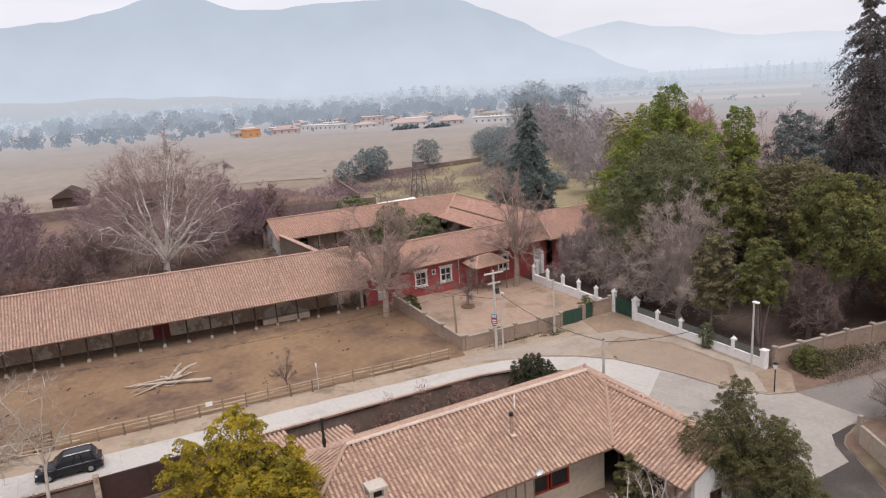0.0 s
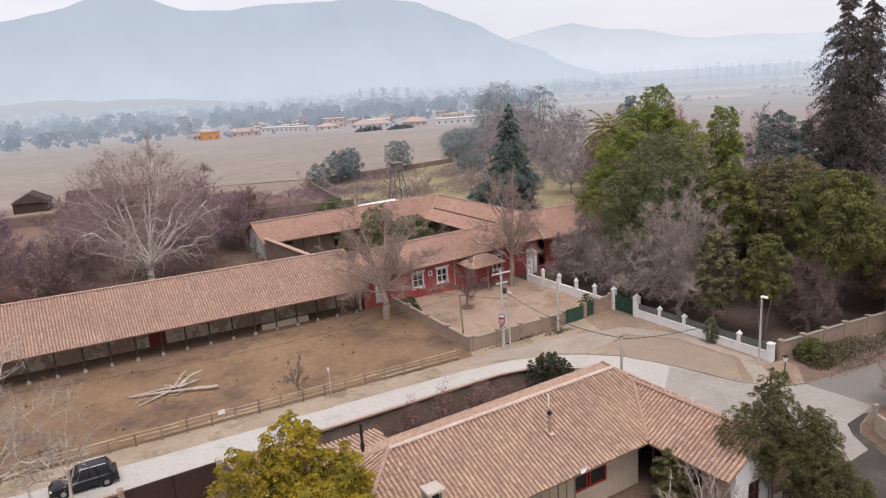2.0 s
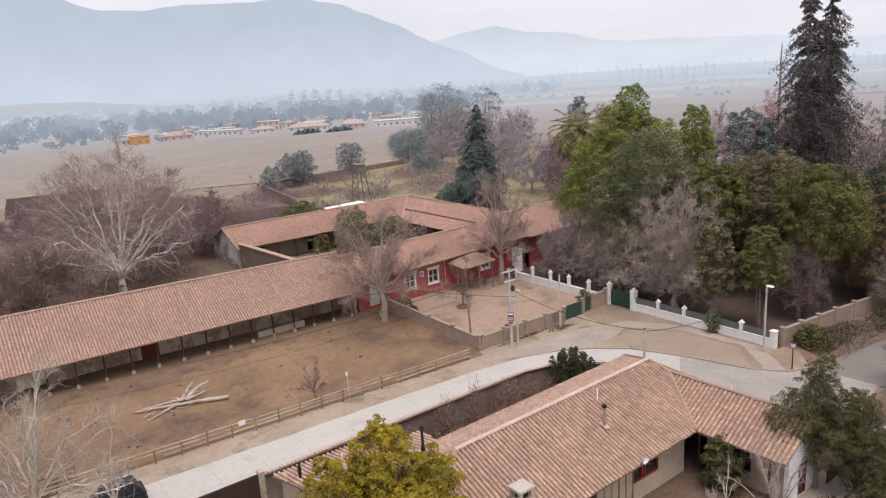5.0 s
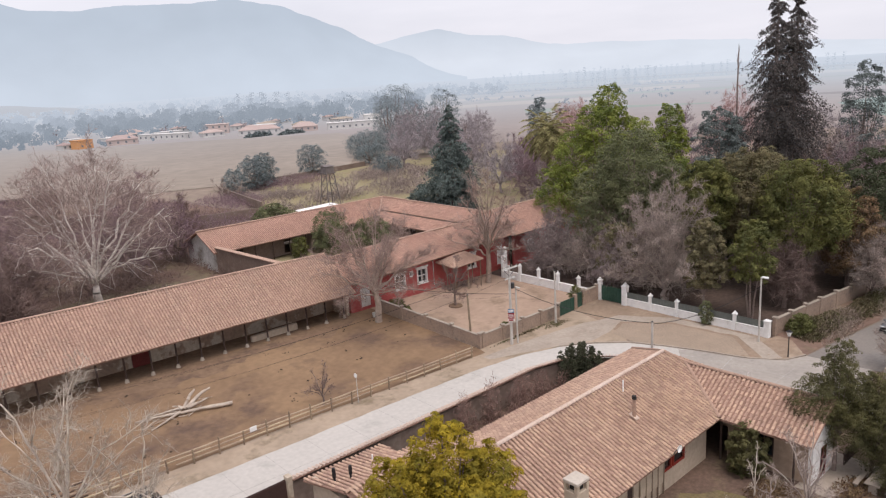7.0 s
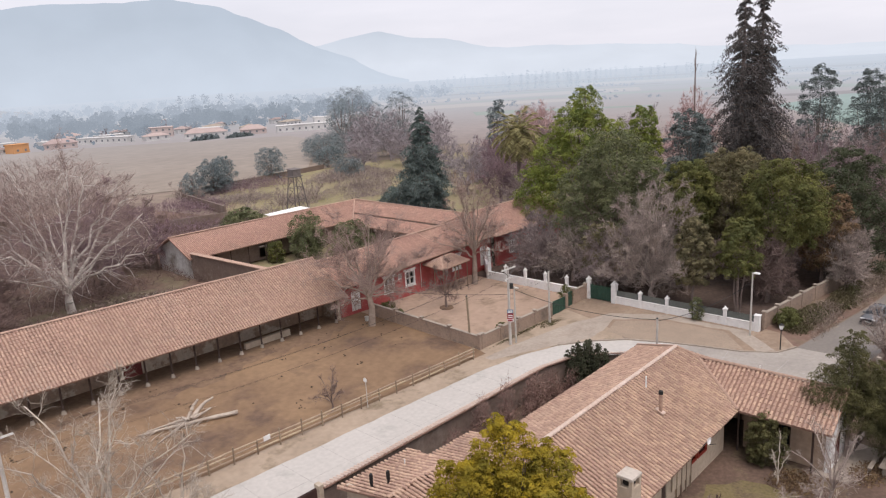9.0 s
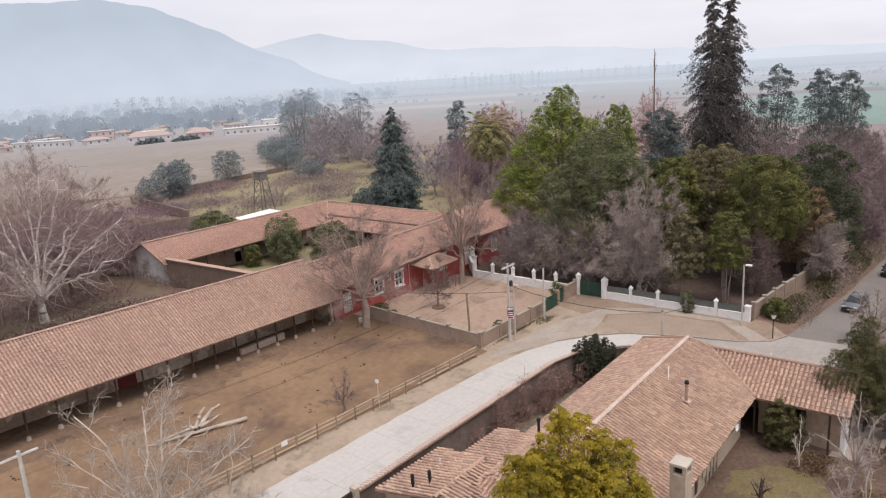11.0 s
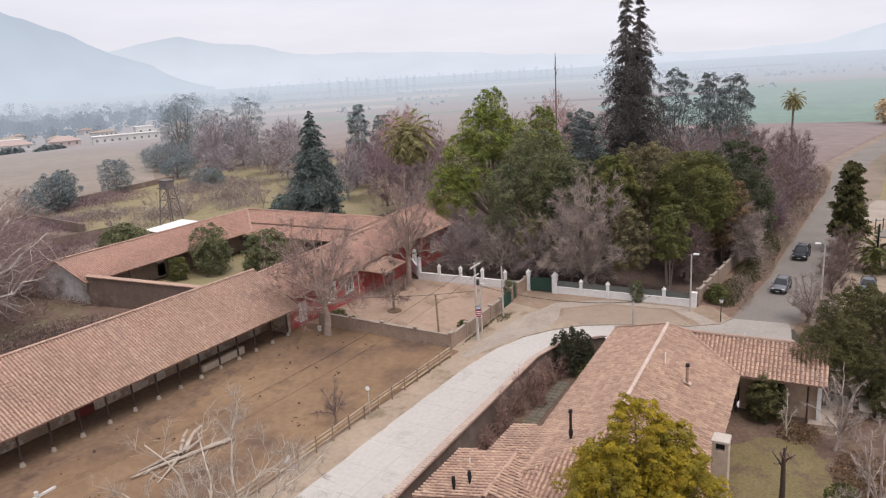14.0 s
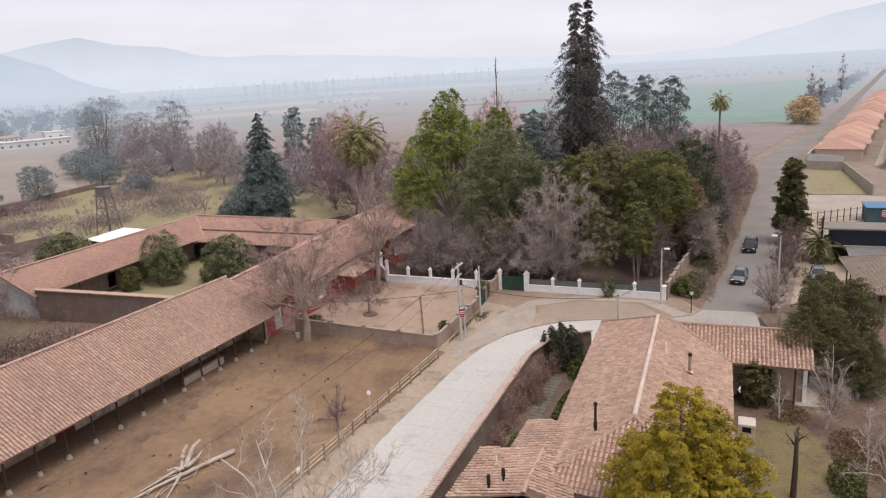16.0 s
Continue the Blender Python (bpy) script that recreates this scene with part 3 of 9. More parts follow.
drape("kerb_verge", rough([(50.9, 30.4), (52.6, 30.2), (56, 27.5), (50, 14), (38.2, 14), (43.8, 23.9), (46.4, 27.8), (47.3, 29.1), (48.5, 29.8)], 0.15), M_SCRUB, "weedy earth verge behind the curved kerb", "verge", 0.012)
drape("horse_yard", [(-70, 65), (-30, 63.6), (-9, 62.9), (10, 62.3), (32.9, 60.9), (33.2, 62.2), (32.7, 84.0), (-70, 84.0)], M_DIRT, "trampled brown dirt of the horse yard", "yard", 0.005)
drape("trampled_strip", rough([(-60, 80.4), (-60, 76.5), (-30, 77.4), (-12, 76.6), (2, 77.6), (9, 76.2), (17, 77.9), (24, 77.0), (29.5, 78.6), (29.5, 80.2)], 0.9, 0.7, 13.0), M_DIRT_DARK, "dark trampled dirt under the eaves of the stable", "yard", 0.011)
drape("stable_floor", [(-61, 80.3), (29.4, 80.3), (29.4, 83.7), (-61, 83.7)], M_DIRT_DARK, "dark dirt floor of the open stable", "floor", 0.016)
drape("verge", rough([(-70, 66.2), (-30, 62.6), (-9, 60.5), (0, 60.0), (9, 59.55), (20, 59.1), (29.5, 58.55), (35, 57.7), (39, 56.2), (42, 54.0), (44.4, 51.3), (46.2, 53.6), (48.0, 58.0), (49, 62), (33.2, 62.2), (32.9, 61.0), (10, 62.4), (-9, 63.0), (-30, 63.9), (-70, 67)], 0.09, 1.0, 3.0), M_VERGE, "dusty dirt verge beside the concrete road", "verge", 0.008)
drape("forecourt", [(33.2, 62.3), (53.0, 61.7), (53.2, 82), (32.7, 82)], M_PLAZA, "raked sandy forecourt before the red building", "yard", 0.008)
drape("gate_apron", [(46.2, 53.6), (45.9, 48), (46.9, 44.5), (47.9, 40.4), (49.6, 37.6), (52.0, 36.7), (54.5, 39), (53.2, 62), (49, 62), (48.0, 58.0)], M_APRON, "packed earth before the white park fence", "verge", 0.010)
drape("footpath", rough([(38.6, 56.6), (42.5, 54.6), (45.6, 54.7), (48.9, 55.5), (51.5, 50.5), (51.8, 43.3), (48.6, 39.2), (50.0, 37.9), (52.6, 42.0), (52.6, 51.0), (50.2, 56.6), (46.5, 58.6), (42.0, 59.4), (36, 60.2), (32, 60.4), (32, 59.4)], 0.1, 0.8, 5.0), M_PATH, "worn pale footpath curving along the road", "pavement", 0.016)
drape("paved_strip", [(45.7, 54.3), (48.7, 55.0), (51.1, 50.3), (51.4, 43.6), (48.2, 40.2), (47.2, 44.5), (46.2, 48.2), (44.9, 51.2)], M_PAVER, "brown paved strip between road and footpath", "pavement", 0.014)
drape("park_floor", [(53.4, 40.6), (77, 38.6), (112, 35.5), (150, 33), (150, 120), (72, 120), (72, 92), (53.4, 82)], M_LITTER, "leaf litter under the park trees, darkened for their shade", "ground", 0.0)
drape("wall_verge", [(54.5, 39), (54.4, 40.7), (77, 38.4), (112, 35.4), (160, 32.5), (160, 28.2), (143, 28.5), (106, 31.5), (84.6, 33.3), (68.7, 34.4), (57, 36.1), (52.0, 36.7)], M_SCRUB, "weedy verge along the park wall", "verge", 0.012)
drape("back_lot", [(-70, 84.5), (30, 84.5), (33, 95), (32, 125), (58, 165), (50, 205), (-70, 215)], M_SCRUB, "overgrown brown lot behind the long stable", "ground", 0.0)
drape("courtyard_grass", [(31.5, 92), (62, 92), (62, 116), (31, 116)], M_GRASS, "yellowing grass of the inner courtyard", "lawn", 0.01)
drape("orchard_grass", [(62, 128), (75, 118), (110, 100), (160, 150), (170, 195), (110, 205), (75, 190), (60, 160)], M_GRASS, "yellow-green grass of the old orchard", "grass", 0.01, 5)
drape("bare_field", [(-400, 300), (-100, 250), (-23, 232), (46, 220), (78, 206), (113, 203), (190, 300), (205, 345), (150, 408), (90, 455), (35, 690), (-400, 900)], M_FIELD_HAZED, "wide bare brown field", "field", 0.02, 60)
drape("ploughed_field", [(160, 34), (185, 27.5), (243, 13.5), (270, 9), (282, 40), (279, 90), (200, 90)], M_PLOUGH_HAZED, "ploughed mauve-brown field", "field", 0.02, 30)
drape("green_field", [(277, 10), (400, -16), (560, -50), (700, -40), (620, 140), (400, 160), (279, 90)], M_CROP_HAZED, "green crop field paled by painted haze", "field", 0.03, 60)
drape("garden_ground", [(-2, 24), (38, 20), (40.2, 27.5), (40.0, 36), (39.4, 42), (37.8, 46.3), (34.8, 49.4), (29, 51.2), (-2, 51.2)], M_SOIL, "dark soil and leaf litter of the house garden", "garden", 0.0)
drape("lawn", rough([(9, 27.2), (13, 25.4), (17.5, 25.9), (21, 26.7), (24, 27.1), (26.3, 28.3), (26.2, 30.2), (25.4, 31.8), (23.9, 33.2), (17.6, 33.0), (9, 32.8)], 0.3), M_LAWN, "yellow-green lawn behind the house", "lawn", 0.02, 2)
drape("far_lawn", rough([(5, 12), (22, 8), (27, 20), (18, 22.5), (8, 22)], 0.6), M_LAWN, "dry lawn beyond the garden hedge", "lawn", 0.02, 2)
drape("patio", [(29.6, 26.2), (35.6, 25.2), (35.8, 28), (29.4, 28.4)], M_PATH, "concrete patio by the arched wall", "pavement", 0.02, 2)
drape("neighbour_yard", [(52.5, 27.5), (70, 25.5), (110, 22), (108, 5), (52, 5)], M_VERGE, "sandy yard of the neighbouring lot", "yard", 0.01, 5)
drape("vacant_lot", [(127, 20.0), (159, 17.5), (157, 10.1), (128, 9.0)], M_GRASS, "grassy vacant lot inside a concrete wall", "grass", 0.012, 5)

# ---- mountains round the plain ----
RIDGE = [(150, 3.0), (120, 4.2), (104, 4.0), (98, 4.6), (93, 5.2), (89, 5.5), (86.5, 6.0), (83.5, 6.9), (80.5, 7.0), (77, 5.95), (74.3, 5.9), (71, 6.25), (67, 6.25), (64, 6.45), (60.5, 5.9), (58.5, 5.15), (56.4, 4.2), (53.5, 2.75), (50.8, 3.2), (48.5, 3.55), (46, 2.95),
         (43.8, 2.8), (40, 1.9), (36, 1.75), (31.6, 1.6), (27, 1.3), (23, 0.9), (16, 0.5), (8, 0.25), (2, 0.4), (-2.7, 1.45), (-6.7, 2.4), (-10, 2.9), (-20, 3.4), (-45, 2.5), (-80, 2.0)]


def ridge_height(az):
    for (a, e), (b, h) in zip(RIDGE, RIDGE[1:]):
        if b <= az <= a:
            k = (a - az) / (a - b)
            k = k * k * (3 - 2 * k) * 0.5 + k * 0.5
            return e + (h - e) * k
    return 2.0


def mountain(name, radius, share, wobble, material, label, a0, a1, seed):
    s = Shape()
    n = 420
    rows = 7
    for j in range(rows):
        for i in range(n + 1):
            az = a0 + (a1 - a0) * i / n
            e = ridge_height(az) * share(az)
            e += wobble * (noise.noise((az * 0.35, seed, 0)) + 0.5 * noise.noise((az * 1.1, seed, 3)) + 0.25 * noise.noise((az * 3.1, seed, 5)))
            k = j / (rows - 1)
            r = radius - 500 * (1 - k)
            top = max(r * math.tan(radians(max(e, 0.05))) + 28, 4)
            s.v.append((r * math.cos(radians(az)), r * math.sin(radians(az)), -10 + (top + 10) * k ** 0.8))
    s.f = [(j * (n + 1) + i, j * (n + 1) + i + 1, (j + 1) * (n + 1) + i + 1, (j + 1) * (n + 1) + i) for j in range(rows - 1) for i in range(n)]
    return tagged(new(name, s.mesh(name, True)), label, "mountain", "", "structure"), s


# Haze over the mountains is emission colour, paler low down.
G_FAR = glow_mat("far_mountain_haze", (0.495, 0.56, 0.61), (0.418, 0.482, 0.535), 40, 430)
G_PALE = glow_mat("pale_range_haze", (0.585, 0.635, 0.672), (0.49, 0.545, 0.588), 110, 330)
massif = lambda a: 1.0 if a > 53.7 else clamp((a - 46.5) / 7.2) * 2.8 / max(ridge_height(a), 0.5)
behind = lambda a: 1.0 if a < 53.4 else 2.6 / max(ridge_height(a), 0.5)
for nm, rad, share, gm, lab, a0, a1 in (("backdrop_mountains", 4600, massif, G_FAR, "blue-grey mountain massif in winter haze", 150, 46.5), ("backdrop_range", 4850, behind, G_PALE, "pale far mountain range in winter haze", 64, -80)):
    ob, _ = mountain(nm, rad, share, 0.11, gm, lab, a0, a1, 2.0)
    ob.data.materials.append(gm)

# ---- tiled roofs ----
TILE_R = 0.105


def tile_template(r=TILE_R, length=0.46, segs=4):
    pts = []
    for y, k, lift in ((0.0, 1.0, 0.045), (length, 0.84, 0.0)):
        for i in range(segs + 1):
            a = math.pi * i / segs
            pts.append((-r * k * math.cos(a), y, r * k * 0.8 * math.sin(a) + lift))
    faces = [(i, i + 1, segs + 2 + i, segs + 1 + i) for i in range(segs)]
    faces.append(tuple(range(segs, -1, -1)))
    return np.array(pts), faces


TILE_PTS, TILE_FACES = tile_template()


def tile_places(corners, pitch=0.30, course=0.40, seed=1):
    """Poses of cover tiles on a flat roof face; the first two corners are its eave."""
    P = [Vector(c) for c in corners]
    u = (P[1] - P[0]).normalized()
    n = (P[1] - P[0]).cross(P[2] - P[0]).normalized()
    if n.z < 0:
        n = -n
    v = n.cross(u).normalized()
    if v.z < 0:
        v, u = -v, -u
    flat = [((p - P[0]).dot(u), (p - P[0]).dot(v)) for p in P]
    umin, umax = min(q[0] for q in flat), max(q[0] for q in flat)
    rng = random.Random(seed)
    out = []
    cols = int((umax - umin) / pitch)
    for i in range(cols):
        uc = umin + (i + 0.5) * (umax - umin) / cols
        hits = []
        for (a, b), (c, d) in zip(flat, flat[1:] + flat[:1]):
            if (a - uc) * (c - uc) < 0:
                hits.append(b + (d - b) * (uc - a) / (c - a))
        hits.sort()
        for lo, hi in zip(hits[::2], hits[1::2]):
            w = lo - 0.06 if lo < 0.02 else lo
            while w < hi - 0.12:
                o = P[0] + u * (uc + rng.uniform(-0.018, 0.018)) + v * (w + rng.uniform(-0.03, 0.03))
                sag = 0.05 * noise.noise((o.x * 0.22, o.y * 0.22, 1.7)) + 0.012 * rng.uniform(-1, 1)
                o = o + n * (0.02 + sag * 0.5)
                turn = rng.uniform(-0.035, 0.035)
                uu = (u + v * turn).normalized()
                vv = (v - u * turn).normalized()
                m = Matrix(((uu.x, vv.x, n.x, o.x), (uu.y, vv.y, n.y, o.y), (uu.z, vv.z, n.z, o.z), (0, 0, 0, 1)))
                out.append((m, min(1.0, (hi - w + 0.05) / 0.46)))
                w += course
    return out


def tiles_mesh(name, places):
    k = len(TILE_PTS)
    V = np.empty((len(places) * k, 3))
    for j, (m, stretch) in enumerate(places):
        a = np.array(m)
        V[j * k:(j + 1) * k] = (TILE_PTS * (1, stretch, 1)) @ a[:3, :3].T + a[:3, 3]
    faces = [tuple(j * k + i for i in f) for j in range(len(places)) for f in TILE_FACES]
    s = Shape()
    s.v, s.f = V.tolist(), faces
    return s


def cap_line(s, a, b, r=0.15, step=0.42):
    """Half-round cap tiles along a ridge or hip."""
    a, b = Vector(a), Vector(b)
    w = (b - a).normalized()
    side = w.cross(Vector((0, 0, 1))).normalized()
    up = side.cross(w).normalized()
    d = 0.0
    L = (b - a).length
    while d < L:
        e = min(d + step + 0.06, L)
        pts = []
        for q, k, lift in ((d, 1.05, 0.0), (e, 0.88, 0.03)):
            for i in range(6):
                t = math.pi * i / 5
                pts.append(a + w * q + side * (r * k * math.cos(t)) + up * (r * k * math.sin(t) * 0.85 + lift + 0.02))
        s.add(pts, [(i, i + 1, 7 + i, 6 + i) for i in range(5)])
        d += step
    return s


def ridge_tiles(deck, a, b, r, material, step=0.42):
    """Single cap tiles along a ridge, each a part of the roof."""
    a, b = Vector(a), Vector(b)
    n = max(1, round((b - a).length / step))
    for i in range(n):
        p, q = a + (b - a) * (i / n), a + (b - a) * ((i + 1.12) / n)
        part("ridge_tile", cap_line(Shape(), p, q, r, 9.0), material, deck)


def roof(parent, faces, caps, material, cap_material, thick=0.14, pitch=0.30, course=0.40, apart=None, label=""):
    """A tiled roof part: deck, joined tiles, ridge caps, and, in a stretch of the plan, single tiles."""
    deck = Shape()
    for f in faces:
        deck.slab(f, thick)
    index, ids = {}, []
    for v in deck.v:
        ids.append(index.setdefault(tuple(round(c, 3) for c in v), len(index)))
    done, joined = set(), []
    for f in deck.f:
        g = tuple(ids[i] for i in f)
        if frozenset(g) not in done and len(set(g)) == len(g):
            done.add(frozenset(g))
            joined.append(g)
    deck.v, deck.f = list(index), joined
    d = part("roof", deck, M_CHANNEL, parent, label)
    places = []
    for k, f in enumerate(faces):
        places += tile_places(f, pitch, course, k + 3)
    single = []
    if apart:
        x0, x1, y0, y1 = apart
        rest = []
        for p in places:
            o = p[0].translation
            (single if x0 < o.x < x1 and y0 < o.y < y1 and p[1] > 0.99 and len(single) < 290 else rest).append(p)
        places = rest
    part("roof_tiles", tiles_mesh("roof_tiles", places), material, d, kind="stuff")
    for a, b in caps:
        if apart:
            ridge_tiles(d, a, b, 0.15, cap_material)
        else:
            part("ridge_tiling", cap_line(Shape(), a, b), cap_material, d, kind="stuff")
    return d, single


def single_tiles(deck, single, material):
    """Single roof tiles on one shared mesh, under the roof."""
    s = Shape()
    s.v, s.f = TILE_PTS.tolist(), list(TILE_FACES)
    me = s.mesh("roof_tile")
    me.materials.append(material)
    inv = chain(deck).inverted()
    for m, _ in single:
        t = new("roof_tile", me)
        t.parent = deck
        t.matrix_basis = inv @ m


def window(parent, a, b, z0, z1, frame_mat, depth=0.06, bars=1, cross=1, proud=0.03, width=0.09, inset=0.0, sill=False, name="window"):
    """A framed pane between two plan points on a wall's outer face; a to b runs with the outside on its right."""
    ax, ay = a
    L = math.hypot(b[0] - ax, b[1] - ay)
    ux, uy = (b[0] - ax) / L, (b[1] - ay) / L
    ox, oy = uy, -ux

    def bar(s, s0, s1, l, h, d0, d1):
        p = [(ax + ux * q + ox * d, ay + uy * q + oy * d) for q, d in ((s0, d1), (s1, d1), (s1, d0), (s0, d0))]
        s.add([(x, y, l) for x, y in p] + [(x, y, h) for x, y in p], [(3, 2, 1, 0), (4, 5, 6, 7), (0, 1, 5, 4), (1, 2, 6, 5), (2, 3, 7, 6), (3, 0, 4, 7)])
    pane = Shape()
    bar(pane, 0.0, L, z0, z1, -depth - 0.03 - inset, -depth - inset)
    win = part(name, pane, M_GLASSDARK, parent, "dark glass pane")
    f = Shape()
    w = width
    for s0, s1, l, h in ((0, w, z0, z1), (L - w, L, z0, z1), (w, L - w, z0, z0 + w), (w, L - w, z1 - w, z1)):
        bar(f, s0, s1, l, h, -depth + 0.002 - inset, proud)
    for i in range(bars):
        q = L * (i + 1) / (bars + 1)
        bar(f, q - 0.025, q + 0.025, z0 + w, z1 - w, -depth + 0.002 - inset, proud - 0.02)
    for i in range(cross):
        q = z0 + (z1 - z0) * (i + 1) / (cross + 1)
        bar(f, w, L - w, q - 0.02, q + 0.02, -depth + 0.004 - inset, proud - 0.025)
    part("window_frame", f, frame_mat, win)
    if sill:
        g = Shape()
        bar(g, -0.08, L + 0.08, z0 - 0.09, z0 - 0.002, -0.02, proud + 0.08)
        part("window_sill", g, frame_mat, win)
    return win


# ---- the long stable ----
stable = thing("stable", -16, 82.5, gz(-16, 82.5), "long open-fronted adobe stable with a clay tile roof", "stable")
ze = lambda x: 4.45 - 0.018 * x
zr = lambda x: 8.35 - 0.022 * x
faces = []
xs = [-62, -48, -36, -24, -12, 0, 10, 20, 29.8]
for x0, x1 in zip(xs, xs[1:]):
    faces.append([(x0, 79.2, ze(x0)), (x1, 79.2, ze(x1)), (x1, 85.5, zr(x1)), (x0, 85.5, zr(x0))])
    faces.append([(x1, 91.8, ze(x1)), (x0, 91.8, ze(x0)), (x0, 85.5, zr(x0)), (x1, 85.5, zr(x1))])
roof(stable, faces, [((-62, 85.5, zr(-62) + 0.06), (29.8, 85.5, zr(29.8) + 0.06))], M_TILE_OLD, M_TILE_OLD, 0.12, label="weathered clay tile roof")
for x0, x1, low in ((-61, -21, 0.0), (-21, -19.6, 3.3), (-19.6, 5.0, 0.0), (5.0, 6.8, 3.4), (6.8, 29.4, 0.0)):
    part("back_wall", Shape().wall((x0, 83.7), (x1, 83.7), low, (ze(x0) + 1.9, ze(x1) + 1.9), 0.5), M_MUD, stable, "patchy adobe wall with flaking plaster")
s = Shape().wall((-61, 91.0), (29.4, 91.0), 0.0, (ze(-61), ze(29)), 0.4)
part("rear_wall", s, M_MUD, stable)
s = Shape().wall((29.4, 80.5), (29.4, 91.2), 0.0, 4.0, 0.35)
part("end_wall", s, M_MUD, stable)
s = Shape()
for i in range(9):
    s.box(5.0 + 0.2 * i, 83.60, 1.2, 5.19 + 0.2 * i, 83.66, 3.4)
part("door", s, M_REDWOOD, stable, "faded red plank door")
s = Shape()
for k in range(-26, 9):
    x = 8.3 + 2.52 * k
    if -60 < x < 29.5:
        g = gz(x, 80.2)
        base = Shape()
        base.tube((x, 80.2, g - 0.1), (x, 80.2, g + 0.36), 0.27 + 0.05 * math.sin(3 * k), 0.14, 7)
        part("post_base", base, M_CAP, stable, "pale stone post base")
        post = Shape().tube((x, 80.2, g + 0.40), (x + 0.03 * math.sin(k), 80.2, ze(x) + 0.35), 0.095, 0.085, 7)
        part("post", post, M_DARKWOOD, stable)
s = Shape()
for x0, x1 in zip(xs, xs[1:]):
    s.tube((x0, 80.2, ze(x0) + 0.33), (x1, 80.2, ze(x1) + 0.33), 0.1, 0.1, 6)
part("beam", s, M_DARKWOOD, stable)
for x in np.arange(-60, 29, 2.52):
    r = Shape().tube((x, 79.3, ze(x) - 0.12), (x, 85.4, zr(x) - 0.2), 0.06, 0.06, 5)
    part("rafter", r, M_DARKWOOD, stable)
t = Shape().cbox(16.9, 81.0, 0.9, 22.6, 81.45, 1.75, 0.04)
solid("feeding_trough", t, M_CREAM, "long pale masonry feeding trough under the stable roof", "trough")

# ---- the red building and its wings ----
red = thing("red_building", 44, 84, gz(44, 81), "red painted adobe building with white window surrounds", "building")
re = lambda x: 4.65 + 0.027 * (x - 30)
rr = lambda x: 6.9 + 0.012 * (x - 30)
faces = []
for x0, x1 in ((29.95, 39), (39, 48), (48, 58.4)):
    faces.append([(x0, 80.0, re(x0)), (x1, 80.0, re(x1)), (x1, 86.0, rr(x1)), (x0, 86.0, rr(x0))])
    faces.append([(x1, 91.6, re(x1) - 0.1), (x0, 91.6, re(x0) - 0.1), (x0, 86.0, rr(x0)), (x1, 86.0, rr(x1))])
roof(red, faces, [((29.95, 86.0, rr(30) + 0.06), (58.4, 86.0, rr(58) + 0.06))], M_TILE_RED, M_TILE_OLD, 0.12, label="old clay tile roof")
holes = [(4.0 + 2.9, 4.0 + 4.7, 1.95, 4.0), (4.0 + 6.6, 4.0 + 8.4, 1.95, 4.0), (4.0 + 5.4, 4.0 + 6.0, 3.2, 3.95), (4.0 + 15.6, 4.0 + 17.4, 1.95, 4.05), (4.0 + 21.6, 4.0 + 22.9, 1.2, 4.0), (1.6, 3.1, 1.0, 3.6)]
s = Shape().wall((30.0, 81.0), (58.2, 81.0), 0.2, (re(30) + 0.25, re(58) + 0.25), 0.45, holes)
part("front_wall", s, M_RED, red)
s = Shape().wall((58.2, 81.0), (58.2, 91.2), 0.6, 5.4, 0.4)
part("side_wall", s, M_RED, red)
s = Shape().wall((30.0, 90.8), (58.2, 90.8), 0.6, 4.5, 0.4)
part("rear_wall", s, M_GREYWALL, red)
for h in (holes[0], holes[1], holes[3]):
    window(red, (30 + h[0], 81.0), (30 + h[1], 81.0), h[2], h[3], M_WHITE, 0.25, 1, 1, 0.05, 0.2, sill=True)
    s = Shape().box(30 + h[0] - 0.15, 80.90, h[3] + 0.003, 30 + h[1] + 0.15, 80.997, h[3] + 0.22)
    part("lintel", s, M_WHITE, red)
h = holes[2]
window(red, (30 + h[0], 81.0), (30 + h[1], 81.0), h[2], h[3], M_WHITE, 0.25, 0, 0, 0.04, 0.12)
for h, mt in ((holes[4], M_WHITE), (holes[5], M_WHITE_OLD)):
    s = Shape().box(30 + h[0] + 0.003, 81.12, h[2], 30 + h[1] - 0.003, 81.18, h[3] - 0.003)
    d = part("door", s, mt, red, "white double door")
    f = Shape()
    f.box(30 + h[0] + 0.1, 81.08, h[2] + 1.2, 30 + (h[0] + h[1]) / 2 - 0.06, 81.118, h[3] - 0.2).box(30 + (h[0] + h[1]) / 2 + 0.06, 81.08, h[2] + 1.2, 30 + h[1] - 0.1, 81.118, h[3] - 0.2)
    part("door_panel", f, M_WHITE, d)
s = Shape().box(30.0, 80.92, 0.2, 58.2, 80.995, 1.2)
part("plinth", s, M_RED, red)
for x in np.arange(30.4, 58.2, 1.1):
    r = Shape().box(x, 79.95, re(x) - 0.17, x + 0.11, 80.98, re(x) - 0.05)
    part("rafter_end", r, M_DARKWOOD, red)
pipe = Shape().tube((43.4, 80.9, 1.2), (43.4, 80.9, 4.8), 0.05, 0.05, 6)
part("downpipe", pipe, M_WHITE_OLD, red)

# porch before its door
porch = thing("porch", 46.4, 79.0, gz(46.4, 79.0), "small tiled porch on slim posts", "porch")
A, B, C, D = (43.8, 77.1, 4.0), (49.0, 77.1, 4.15), (49.0, 80.85, 4.35), (43.8, 80.85, 4.2)
E1, E2 = (45.4, 79.0, 5.1), (47.4, 79.0, 5.15)
